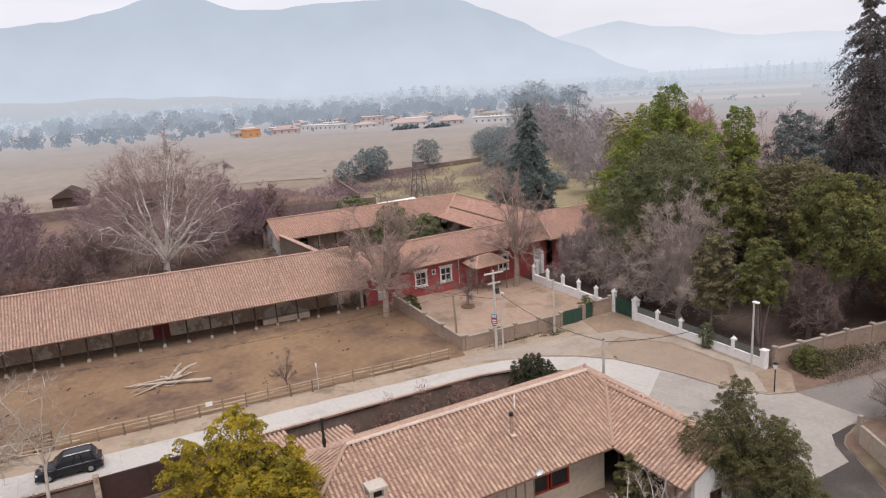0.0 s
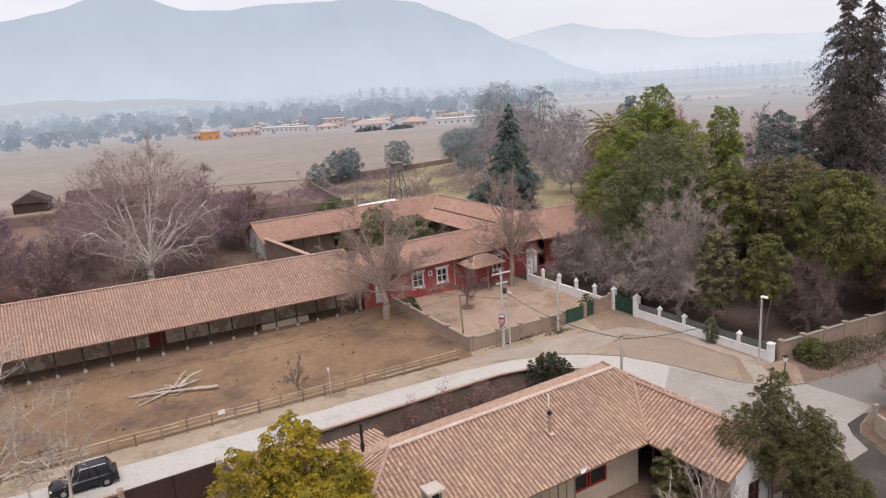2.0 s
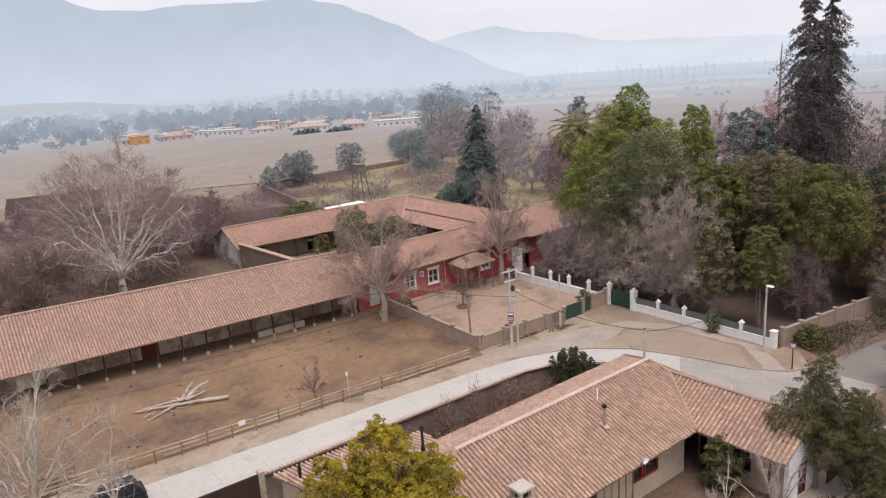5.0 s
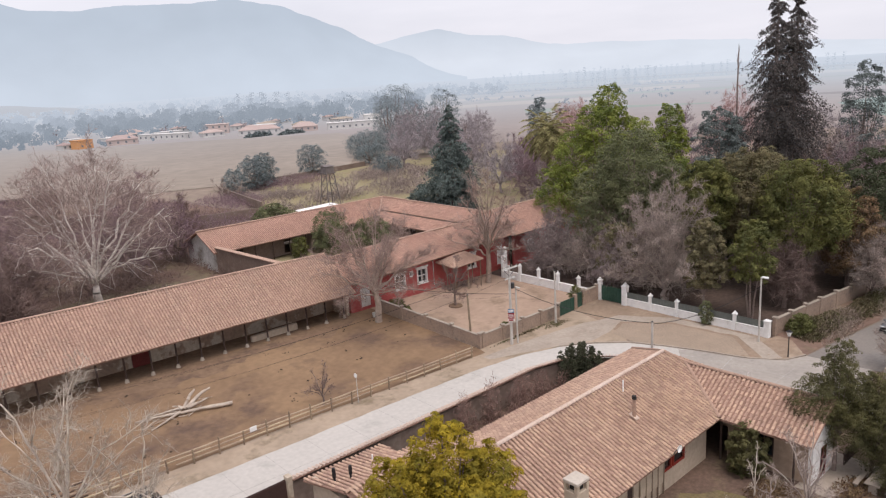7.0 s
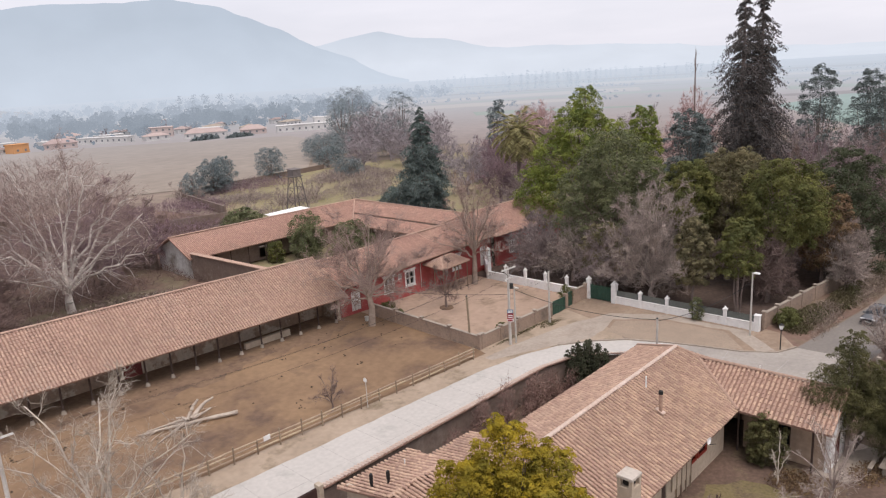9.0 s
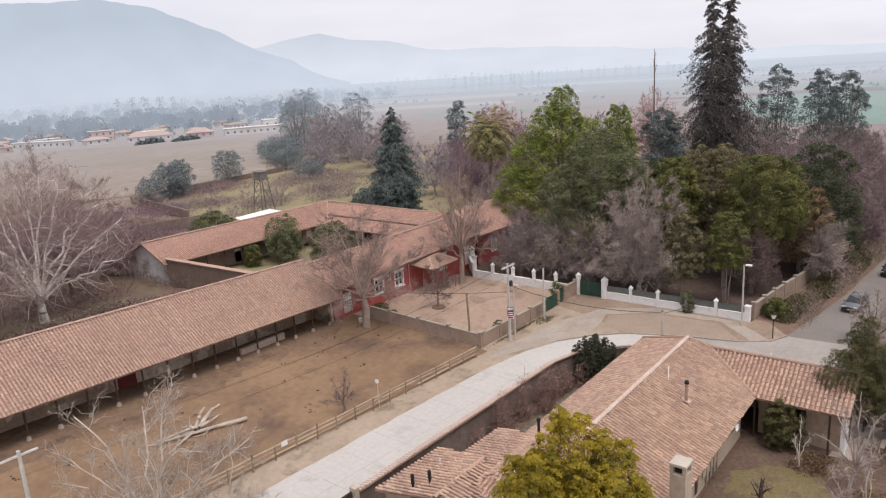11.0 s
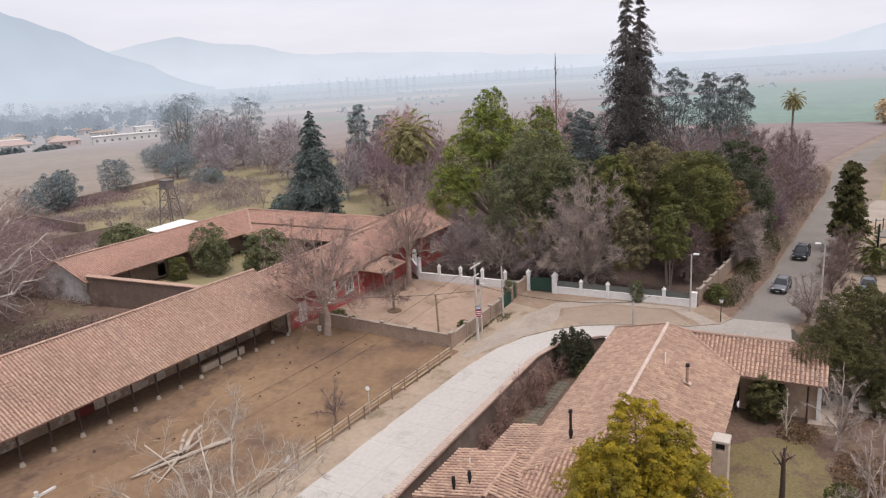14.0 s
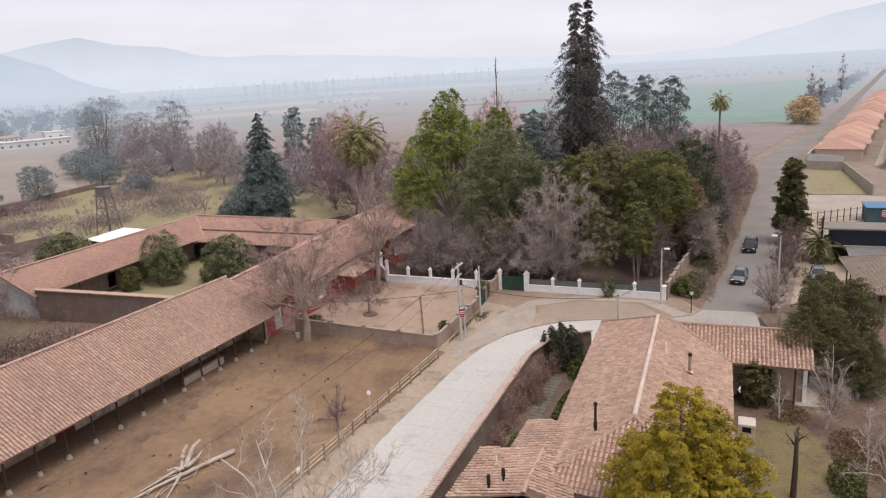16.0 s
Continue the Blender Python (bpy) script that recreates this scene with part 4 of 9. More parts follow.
roof(porch, [[A, B, E2, E1], [B, C, E2], [D, A, E1], [C, D, E1, E2]], [(E1, E2), (A, E1), (B, E2)], M_TILE_OLD, M_TILE_OLD, 0.1)
for x, y in ((44.1, 77.4), (46.4, 77.4), (48.7, 77.4), (44.1, 79.0), (48.7, 79.0)):
    g = gz(x, y)
    part("post", Shape().tube((x, y, g - 0.05), (x, y, 3.98), 0.07, 0.065, 7), M_WOOD, porch)

# east wing beside the park
east = thing("east_wing", 66, 85, gz(66, 85), "tiled wing of the red building among trees", "building")
roof(east, [[(57.6, 79.3, 5.4), (76, 79.3, 5.4), (76, 85.6, 8.1), (59.5, 85.6, 8.1)], [(76, 92, 5.4), (57.6, 92, 5.4), (59.5, 85.6, 8.1), (76, 85.6, 8.1)], [(57.6, 92, 5.4), (57.6, 79.3, 5.4), (59.5, 85.6, 8.1)]],
     [((59.5, 85.6, 8.16), (76, 85.6, 8.16)), ((57.6, 79.3, 5.45), (59.5, 85.6, 8.16)), ((57.6, 92, 5.45), (59.5, 85.6, 8.16))], M_TILE_RED, M_TILE_OLD, 0.12)
s = Shape().wall((58.8, 80.6), (75.5, 80.6), 0.5, 5.55, 0.4, [(3.0, 4.4, 1.8, 3.8), (7, 8.4, 1.8, 3.8)])
part("front_wall", s, M_RED, east)
s = Shape().wall((75.5, 80.6), (75.5, 91), 0.5, 5.6, 0.4).wall((58.8, 90.6), (75.5, 90.6), 0.5, 5.5, 0.4)
part("rear_wall", s, M_GREYWALL, east)
for x in (61.8, 65.8):
    window(east, (x, 80.6), (x + 1.4, 80.6), 1.8, 3.8, M_WHITE, 0.2, 1, 1, 0.04, 0.14)

# courtyard wing and north barn
wing = thing("courtyard_wing", 64, 106, 1.2, "long tiled courtyard wing with a lower verandah roof", "building")
roof(wing, [[(61.0, 121, 5.1), (61.0, 91.0, 5.0), (64.5, 91.5, 6.35), (64.5, 119.6, 6.6)], [(70.5, 91, 4.2), (70.5, 125.2, 4.3), (64.5, 119.6, 6.6), (64.5, 91.5, 6.35)], [(70.5, 125.2, 4.3), (58.6, 125.2, 4.3), (64.5, 119.6, 6.6)],
            [(57.2, 114, 3.9), (57.2, 91.7, 3.8), (61.2, 91.7, 4.75), (61.2, 118, 4.85)]],
     [((64.5, 91.5, 6.4), (64.5, 119.6, 6.66)), ((64.5, 119.6, 6.66), (70.5, 125.2, 4.4))], M_TILE_RED, M_TILE_OLD, 0.12)
s = Shape().wall((61.2, 92), (61.2, 117), 1.0, 5.0, 0.3, [(4 + 5 * i, 5.4 + 5 * i, 1.6, 3.6) for i in range(4)])
part("front_wall", s, M_YARDWALL, wing)
s = Shape().wall((70.0, 92), (70.0, 124.5), 1.0, 4.3, 0.3).wall((70.0, 124.3), (60, 124.3), 1.0, 4.3, 0.3)
part("rear_wall", s, M_GREYWALL, wing)
for i in range(8):
    part("post", Shape().tube((57.6, 93 + 2.9 * i, 1.0), (57.6, 93 + 2.9 * i, 3.85), 0.09, 0.08, 6), M_DARKWOOD, wing)
part("flue", Shape().tube((66.0, 101.5, 5.4), (66.0, 101.5, 7.0), 0.13, 0.13, 8), M_BLACK, wing)
barn = thing("barn", 46, 119.6, 1.2, "long clay-tiled barn with a whitewashed gable", "barn")
roof(barn, [[(27.6, 113.6, 4.1), (58.8, 113.6, 4.1), (64.4, 119.6, 6.55), (27.6, 119.6, 6.7)], [(64.4, 125.4, 4.2), (27.6, 125.4, 4.2), (27.6, 119.6, 6.7), (64.4, 119.6, 6.55)]],
     [((27.6, 119.6, 6.76), (64.4, 119.6, 6.6)), ((58.8, 113.6, 4.15), (64.4, 119.6, 6.6))], M_TILE_RED, M_TILE_OLD, 0.12)
g = Shape()
pts = [(114.2, 0.9), (125.0, 0.9), (125.0, 4.25), (119.6, 6.5), (114.2, 4.25)]
g.add([(28.2, y, z) for y, z in pts] + [(28.6, y, z) for y, z in pts], [(4, 3, 2, 1, 0), (5, 6, 7, 8, 9)] + [(i, (i + 1) % 5, 5 + (i + 1) % 5, 5 + i) for i in range(5)])
part("gable_wall", g, M_GREYWALL, barn, "flaking whitewashed gable wall")
s = Shape().wall((28.6, 115.6), (58.5, 115.6), 0.9, 4.6, 0.3, [(3 + 9.0 * i, 4.6 + 9.0 * i, 1.2, 3.4) for i in range(3)]).wall((28.6, 124.6), (62, 124.6), 0.9, 4.2, 0.3)
part("long_wall", s, M_YARDWALL, barn)
for i in range(9):
    part("post", Shape().tube((31.5 + 3.1 * i, 114.0, 1.0), (31.5 + 3.1 * i, 114.0, 4.1), 0.1, 0.09, 6), M_DARKWOOD, barn)
s = Shape().wall((30.9, 92.0), (28.4, 114.0), 0.8, (4.5, 5.0), 0.35)
yw = thing("yard_wall", 29.6, 103, 1.2, "tall adobe yard wall with a tiled coping", "wall", "", "structure")
part("wall", s, M_YARDWALL, yw)
c = Shape()
c.slab([(30.95, 92.0, 4.62), (28.45, 114.0, 5.12), (27.85, 114.0, 5.0), (30.35, 92.0, 4.5)], 0.12)
part("coping", c, M_TILE_OLD, yw)
s = Shape().wall((27.9, 125), (20, 150), 0.8, 3.4, 0.35)
solid("orchard_wall", s, M_YARDWALL, "low adobe orchard wall", "wall", "structure")
s = Shape().wall((31, 158), (60, 150), 0.8, 3.0, 0.35).wall((60, 160), (66, 196), 0.8, 2.8, 0.35).wall((66, 196), (120, 203), 0.8, 2.6, 0.35)
solid("field_wall", s, M_YARDWALL, "crumbling adobe field wall", "wall", "structure")
shed = thing("white_roof_shed", 58.5, 131.6, 1.2, "small shed with a white metal roof", "shed")
part("roof", Shape().slab([(53.5, 128.6, 4.0), (62.5, 129.6, 4.3), (62.0, 134.0, 4.6), (54.0, 134.5, 4.3)], 0.08), M_WHITE, shed)
part("wall", Shape().wall((54.2, 129.4), (62, 130.2), 1.0, 3.9, 0.15).wall((62, 130.3), (61.6, 133.7), 1.0, 4.0, 0.15).wall((61.5, 133.8), (54.5, 134.0), 1.0, 4.0, 0.15), M_CREAM, shed)
hut = thing("field_shed", 13, 187, 1.2, "dark weathered shed at the field edge", "shed")
part("roof", Shape().slab([(3.5, 180.5, 5.2), (22, 176.5, 5.2), (23.5, 183.5, 8.4), (5, 187.5, 8.4)], 0.2).slab([(24.5, 190, 5.2), (6.5, 194, 5.2), (5, 187.5, 8.4), (23.5, 183.5, 8.4)], 0.2), M_DARKWOOD, hut)
part("wall", Shape().wall((4.5, 181.3), (12, 179.8), 0.9, 5.2, 0.2).wall((16, 178.9), (21.5, 177.7), 0.9, 5.2, 0.2).wall((21.5, 178), (23.5, 189.5), 0.9, 5.2, 0.2).wall((23.5, 189.8), (7, 193), 0.9, 5.2, 0.2).wall((7, 193), (4.6, 181.5), 0.9, 5.2, 0.2), M_WOOD, hut)
s = Shape().wall((-60, 200), (3.6, 187), 0.9, 3.6, 0.4)
solid("long_adobe_wall", s, M_YARDWALL, "long adobe wall beside the field shed", "wall", "structure")

# ---- the house beside the road ----
house = thing("house", 20, 38, 0, "single-storey adobe house with a hipped clay tile roof", "house")
R1, R2 = (12.3, 39.2, 6.1), (31.6, 39.6, 6.1)
SW, SE = (6.3, 33.0, 3.5), (28.85, 33.45, 3.5)
NE, NW, EV = (36.0, 45.3, 3.5), (6.8, 44.7, 3.5), (35.9, 33.9, 3.5)
WA, WB, WC, WD = (28.97, 27.2, 3.5), (32.35, 27.2, 5.45), (32.15, 38.05, 5.45), (35.75, 27.2, 3.5)
faces = [[SW, SE, WC, R2, R1], [NE, NW, R1, R2], [NW, SW, R1], [WA, SE, WC, WB], [WD, EV, WC, WB], [EV, NE, R2], [EV, R2, WC]]
caps = [(R1, SW), (R1, (8.2, 43.3, 3.9)), (R2, NE), (R2, WC), (WC, WB), (SE, WC)]
caps = [((a[0], a[1], a[2] + 0.06), (b[0], b[1], b[2] + 0.06)) for a, b in caps]
deck, near_tiles = roof(house, faces, caps, M_TILE, M_HIP, 0.14, 0.32, 0.40, apart=(12.5, 20.0, 33.2, 38.0), label="clay barrel tile roof")
s = Shape().wall((8.0, 34.2), (28.9, 34.4), 0.0, 3.75, 0.3, [(6.0, 7.2, 0.9, 2.6), (14.6, 17.9, 1.35, 2.9), (10.9, 11.6, 0.2, 2.7)])
part("garden_wall", s, M_CREAM, house)
s = Shape().wall((34.6, 44.0), (8.0, 44.0), 0.0, 3.7, 0.3).wall((8.0, 44.0), (8.0, 34.2), 0.0, 3.7, 0.3)
part("street_wall", s, M_CREAM, house)
s = Shape().wall((30.3, 33.5), (30.3, 27.86), 0.0, 3.9, 0.3, [(1.9, 3.3, 1.1, 2.7)]).wall((34.6, 28.4), (34.6, 43.6), 0.0, 3.7, 0.3)
part("wing_wall", s, M_TANWALL, house)
window(house, (30.3, 31.6), (30.3, 30.2), 1.1, 2.7, M_DARKWOOD, 0.1, 1, 0, 0.02, 0.08)
for x0, x1 in ((22.7, 24.2), (24.35, 25.85)):
    window(house, (x0, 34.36), (x1, 34.37), 1.4, 2.85, M_REDFRAME, 0.1, 0, 0, 0.03, 0.1)
window(house, (14.1, 34.27), (15.1, 34.28), 0.95, 2.55, M_REDFRAME, 0.1, 1, 1, 0.03, 0.08)
s = Shape().box(18.95, 34.36, 0.2, 19.5, 34.42, 2.6)
part("door", s, M_DARKWOOD, house)
for x in (20.2, 20.9, 21.6, 22.3):
    part("shutter_board", Shape().cbox(x, 34.20, 0.9, x + 0.6, 34.262, 2.9, 0.01), M_CREAM, house)
    part("timber_stud", Shape().box(x + 0.61, 34.17, 0.0, x + 0.69, 34.262, 3.3), M_WOOD, house)
# white arched wall at the wing's end
arch = Shape()
arch.wall((30.1, 27.55), (33.9, 27.55), 0.0, 2.9, 0.3, [(1.3, 2.4, 0.05, 2.35)])
top = [(30.1, 2.9), (33.9, 2.9), (33.75, 3.4), (33.3, 4.1), (32.7, 4.75), (32.2, 4.85), (31.5, 4.55), (30.6, 4.05), (30.1, 3.75)]
arch.add([(x, 27.55, z) for x, z in top] + [(x, 27.85, z) for x, z in top], [tuple(range(9)), tuple(range(17, 8, -1))] + [(i, 9 + i, 9 + (i + 1) % 9, (i + 1) % 9) for i in range(9)])
part("arched_wall", arch, M_WHITE, house, "white rounded end wall")
d = part("door", Shape().box(31.42, 27.62, 0.05, 32.48, 27.68, 2.33), M_GLASSDARK, house, "dark glazed garden door")
f = Shape()
for x in (31.42, 31.9, 32.4):
    f.box(x, 27.57, 0.05, x + 0.08, 27.618, 2.33)
for z in (0.05, 0.8, 1.5, 2.25):
    f.box(31.5, 27.575, z, 32.4, 27.616, z + 0.08)
part("door_frame", f, M_REDWOOD, d)
for y in (33.6, 31.0, 28.5):
    part("post", Shape().tube((29.5, y, 0.0), (29.5, y, 3.5), 0.08, 0.08, 7), M_DARKWOOD, house)
# annexes on the road side
annex = thing("annex", 8.5, 46, 0, "low tiled annex between house and garden wall", "outbuilding")
roof(annex, [[(15.0, 47.0, 3.35), (10.2, 47.2, 3.3), (8.2, 42.6, 4.25), (14.4, 42.6, 4.3)],
             [(10.9, 49.3, 3.05), (4.6, 49.5, 3.05), (4.8, 44.6, 4.15), (10.2, 44.7, 4.2)], [(4.8, 41.6, 3.45), (8.6, 42.7, 3.5), (9.7, 44.7, 4.2), (4.8, 44.6, 4.15)]],
     [((4.7, 44.6, 4.22), (9.8, 44.7, 4.26))], M_TILE, M_TILE, 0.12, 0.32, 0.40)
s = Shape().wall((10.6, 48.9), (5.0, 49.0), 0.0, 3.05, 0.25, [(2.5, 3.5, 1.0, 2.3)]).wall((5.0, 49.0), (5.0, 41.8), 0.0, 3.3, 0.25).wall((10.6, 46.6), (10.6, 48.9), 0.0, 3.0, 0.25).wall((14.6, 46.7), (10.8, 46.7), 0.0, 3.25, 0.25).wall((14.5, 44.2), (14.5, 46.6), 0.0, 3.2, 0.25)
part("wall", s, M_CREAM, annex)
ridge_tiles(deck, (R1[0], R1[1], R1[2] + 0.07), (R2[0], R2[1], R2[2] + 0.07), 0.17, M_RIDGE)
single_tiles(deck, near_tiles, M_TILE_ONE)


def flue(x, y, z0, z1, r=0.09, cap=True, name="flue_pipe", label="black stove flue with a cowl"):
    o = thing(name, x, y, z0, label, "flue pipe")
    part("pipe", Shape().tube((x, y, z0 - 0.25), (x, y, z1), r, r, 10), M_BLACK, o)
    part("collar", Shape().tube((x, y, z0 + 0.35), (x, y, z0 + 0.75), r * 1.5, r * 1.5, 10), M_BLACK, o)
    if cap:
        part("cowl", Shape().tube((x, y, z1 - 0.02), (x, y, z1 + 0.16), r * 1.6, r * 1.25, 10), M_BLACK, o)
    return o


flue(11.6, 41.6, 5.0, 7.0)
flue(5.5, 47.0, 3.55, 4.4, 0.08)
flue(6.3, 46.3, 3.75, 4.5, 0.08)
v = thing("roof_vent", 22.8, 36.4, 4.9, "clay roof vent with a dark cowl", "vent")
part("shaft", Shape().tube((22.8, 36.4, 4.6), (22.8, 36.4, 6.35), 0.13, 0.12, 10), M_HIP, v)
part("cowl", Shape().tube((22.8, 36.4, 6.33), (22.8, 36.4, 6.55), 0.17, 0.14, 10), M_BLACK, v)
part("flashing", Shape().slab([(22.6, 36.1, 4.96), (23.0, 36.1, 4.96), (23.0, 36.7, 5.22), (22.6, 36.7, 5.22)], 0.05), M_RIDGE, v)
for x, y, z, h in ((24.3, 38.3, 5.6, 1.0), (33.4, 33.6, 4.5, 0.9), (8.9, 47.6, 3.45, 0.35)):
    solid("vent_pipe", Shape().tube((x, y, z - 0.3), (x, y, z + h), 0.05, 0.05, 8), M_WHITE, "thin white plumbing vent pipe on the roof", "vent pipe", group="plumbing vents")
M_CHIMCAP = mat("cement_chimney_cap", (0.56, 0.50, 0.43), (0.46, 0.40, 0.34), rough=0.95, fine=5, coarse=0.8, value=0.12, bump=0.2)
ch = thing("chimney", 11.6, 32.6, 0, "tall square plastered chimney with a capped top", "chimney")
part("shaft", Shape().cbox(11.1, 32.1, 0, 12.1, 33.0, 6.5, 0.03), M_CREAM, ch)
part("cap", Shape().cbox(11.06, 32.06, 6.98, 12.14, 33.04, 7.14, 0.03), M_CHIMCAP, ch)
# Solid black block painting the dark of the opening under the cap.
part("flue_opening_shade", Shape().box(11.35, 32.3, 6.5, 11.85, 32.8, 6.98), M_BLACK, ch)
for x, y in ((11.1, 32.1), (11.9, 32.1), (11.1, 32.8), (11.9, 32.8)):
    part("corner_pier", Shape().box(x, y, 6.49, x + 0.2, y + 0.2, 6.985), M_CREAM, ch)
dish = thing("satellite_dish", 22.4, 32.8, 3.7, "small white satellite dish at the eave", "satellite dish")
ds = Shape()
rings, segs = 4, 14
for j in range(rings + 1):
    for i in range(segs):
        r = 0.27 * j / rings
        a = 2 * math.pi * i / segs
        ds.v.append((22.4 + r * math.cos(a), 32.75 - 0.25 * (1 - (j / rings) ** 2) * -0.6, 4.15 + r * math.sin(a)))
for j in range(rings):
    for i in range(segs):
        ds.f.append((j * segs + i, j * segs + (i + 1) % segs, (j + 1) * segs + (i + 1) % segs, (j + 1) * segs + i))
part("reflector", ds, M_WHITE, dish)
part("arm", Shape().tube((22.4, 32.9, 4.1), (22.4, 33.2, 3.6), 0.03, 0.03, 6).tube((22.4, 32.8, 3.9), (22.4, 32.3, 4.1), 0.02, 0.02, 6), M_METAL, dish)

# ---- garden wall along the road, with its tiled coping, and the gate ----
gw = thing("garden_wall", 20, 51.1, 0, "old plastered garden wall with a sloping tile coping", "wall", "", "structure")
runs = [((4.6, 51.3), (29.0, 51.1)), ((29.0, 51.1), (33.2, 50.1)), ((33.2, 50.1), (36.4, 46.6)), ((-12, 51.7), (-2.2, 51.5))]
for a, b in runs:
    part("wall", Shape().wall(a, b, -0.05, 2.25, -0.3), M_YARDWALL, gw)
places = []
for a, b in runs:
    L = math.hypot(b[0] - a[0], b[1] - a[1])
    ux, uy = (b[0] - a[0]) / L, (b[1] - a[1]) / L
    nx, ny = -uy, ux
    f = [(b[0] + nx * 0.28, b[1] + ny * 0.28, 2.28), (a[0] + nx * 0.28, a[1] + ny * 0.28, 2.28), (a[0] - nx * 0.55, a[1] - ny * 0.55, 2.58), (b[0] - nx * 0.55, b[1] - ny * 0.55, 2.58)]
    part("coping_bed", Shape().slab(f, 0.07), M_CHANNEL, gw)
    places += tile_places(f, 0.30, 0.42, 5)
part("coping_tiles", tiles_mesh("coping_tiles", places), M_RIDGE, gw, kind="stuff")
gate = thing("driveway_gate", 1.3, 51.4, 0, "brown sheet-metal driveway gate between wall piers", "gate")
for x0, x1 in ((-1.9, 1.25), (1.3, 4.3)):
    leaf = part("gate_leaf", Shape().box(x0, 51.28, 0.08, x1, 51.34, 2.45), M_BROWNGATE, gate)
    f = Shape()
    for i in range(7):
        x = x0 + (x1 - x0) * i / 6
        f.box(x - 0.03, 51.341, 0.08, x + 0.03, 51.37, 2.5)
    f.box(x0, 51.345, 2.4, x1, 51.385, 2.5)
    part("gate_frame", f, M_BROWNGATE, leaf)
for x in (-2.1, 4.45):
    part("pier", Shape().cbox(x - 0.2, 51.0, 0, x + 0.2, 51.55, 2.75, 0.03), M_MUD, gate)

# ---- walls, gates and the white park fence ----


def pillar(parent, x, y, z0, z1, w, cap, material=None, point=0.0):
    material = material or M_BLOCK
    p = part("pillar", Shape().cbox(x - w / 2, y - w / 2, z0, x + w / 2, y + w / 2, z1, 0.025), material, parent)
    c = Shape().cbox(x - w / 2 - 0.06, y - w / 2 - 0.06, z1, x + w / 2 + 0.06, y + w / 2 + 0.06, z1 + cap, 0.03)
    if point:
        k = w / 2 - 0.02
        q = z1 + cap
        c.add([(x - k, y - k, q), (x + k, y - k, q), (x + k, y + k, q), (x - k, y + k, q), (x, y, q + point)], [(0, 1, 4), (1, 2, 4), (2, 3, 4), (3, 0, 4)])
    part("pillar_cap", c, M_WHITE if material is M_WHITE else M_CAP, p)
    return p


def block_wall(name, pts, height, label, spacing=3.3, thick=0.22, step=True):
    """A tan block wall with a cement cap and pillars; the pieces step with the ground."""
    w = thing(name, pts[0][0], pts[0][1], gz(*pts[0]), label, "wall", "", "structure")
    for a, b in zip(pts, pts[1:]):
        L = math.hypot(b[0] - a[0], b[1] - a[1])
        n = max(1, round(L / spacing))
        ux, uy = (b[0] - a[0]) / L, (b[1] - a[1]) / L
        for i in range(n):
            p = (a[0] + ux * L * i / n, a[1] + uy * L * i / n)
            q = (a[0] + ux * L * (i + 1) / n, a[1] + uy * L * (i + 1) / n)
            g0, g1 = gz(*p), gz(*q)
            m0 = (p[0] + ux * 0.17 + uy * thick / 2, p[1] + uy * 0.17 - ux * thick / 2)
            m1 = (q[0] - ux * 0.17 + uy * thick / 2, q[1] - uy * 0.17 - ux * thick / 2)
            panel = part("wall_panel", Shape().wall(m0, m1, min(g0, g1) - 0.2, (g0 + height, g1 + height), thick), M_BLOCK, w)
            c0 = (m0[0] + uy * 0.06, m0[1] - ux * 0.06)
            c1 = (m1[0] + uy * 0.06, m1[1] - ux * 0.06)
            cap = Shape()
            nx, ny = -uy * (thick + 0.12), ux * (thick + 0.12)
            cap.slab([(*c0, g0 + height + 0.09), (*c1, g1 + height + 0.09), (c1[0] + nx, c1[1] + ny, g1 + height + 0.09), (c0[0] + nx, c0[1] + ny, g0 + height + 0.09)], 0.087)
            part("wall_cap", cap, M_CAP, panel)
            pillar(w, p[0], p[1], g0 - 0.2, g0 + height + 0.22, 0.34, 0.12)
        if b is pts[-1]:
            pillar(w, b[0], b[1], gz(*b) - 0.2, gz(*b) + height + 0.22, 0.34, 0.12)
    return w


block_wall("yard_side_wall", [(33.35, 62.15), (32.9, 79.0)], 1.45, "tan block wall between horse yard and forecourt", 4.0)
block_wall("forecourt_wall", [(33.75, 62.15), (46.0, 62.0)], 1.45, "tan block wall along the forecourt verge", 3.05)
block_wall("gate_side_wall", [(50.7, 62.0), (52.8, 61.6)], 1.7, "short block wall beside the small green door", 2.0)
block_wall("park_wall", [(54.3, 40.7), (63.5, 39.9), (77.5, 38.4), (112, 35.2)], 1.65, "long tan block wall along the park and side road", 3.35)
gg = thing("green_gate", 47.5, 62.05, gz(47.5, 62), "green sheet-metal gate into the forecourt", "gate")
for x0, x1 in ((46.25, 47.6), (47.65, 48.95)):
    leaf = part("gate_leaf", Shape().box(x0, 62.0, gz(x0, 62) + 0.06, x1, 62.05, 1.75), M_GREEN, gg)
    f = Shape()
    for i in range(5):
        x = x0 + (x1 - x0 - 0.05) * i / 4
        f.box(x, 61.96, gz(x0, 62) + 0.06, x + 0.05, 61.998, 1.78)
    part("gate_bar", f, M_GREEN, leaf)
part("gate_pier", Shape().cbox(48.98, 61.8, 0, 49.4, 62.25, 2.05, 0.03), M_BLOCK, gg)
sd = thing("green_door", 49.9, 62.05, gz(50, 62), "small green metal door between block piers", "door")
part("door_leaf", Shape().box(49.45, 62.0, 0.2, 50.5, 62.05, 1.95), M_GREEN, sd)
part("door_frame", Shape().box(49.42, 61.97, 1.952, 50.52, 62.08, 2.03), M_GREEN, sd)

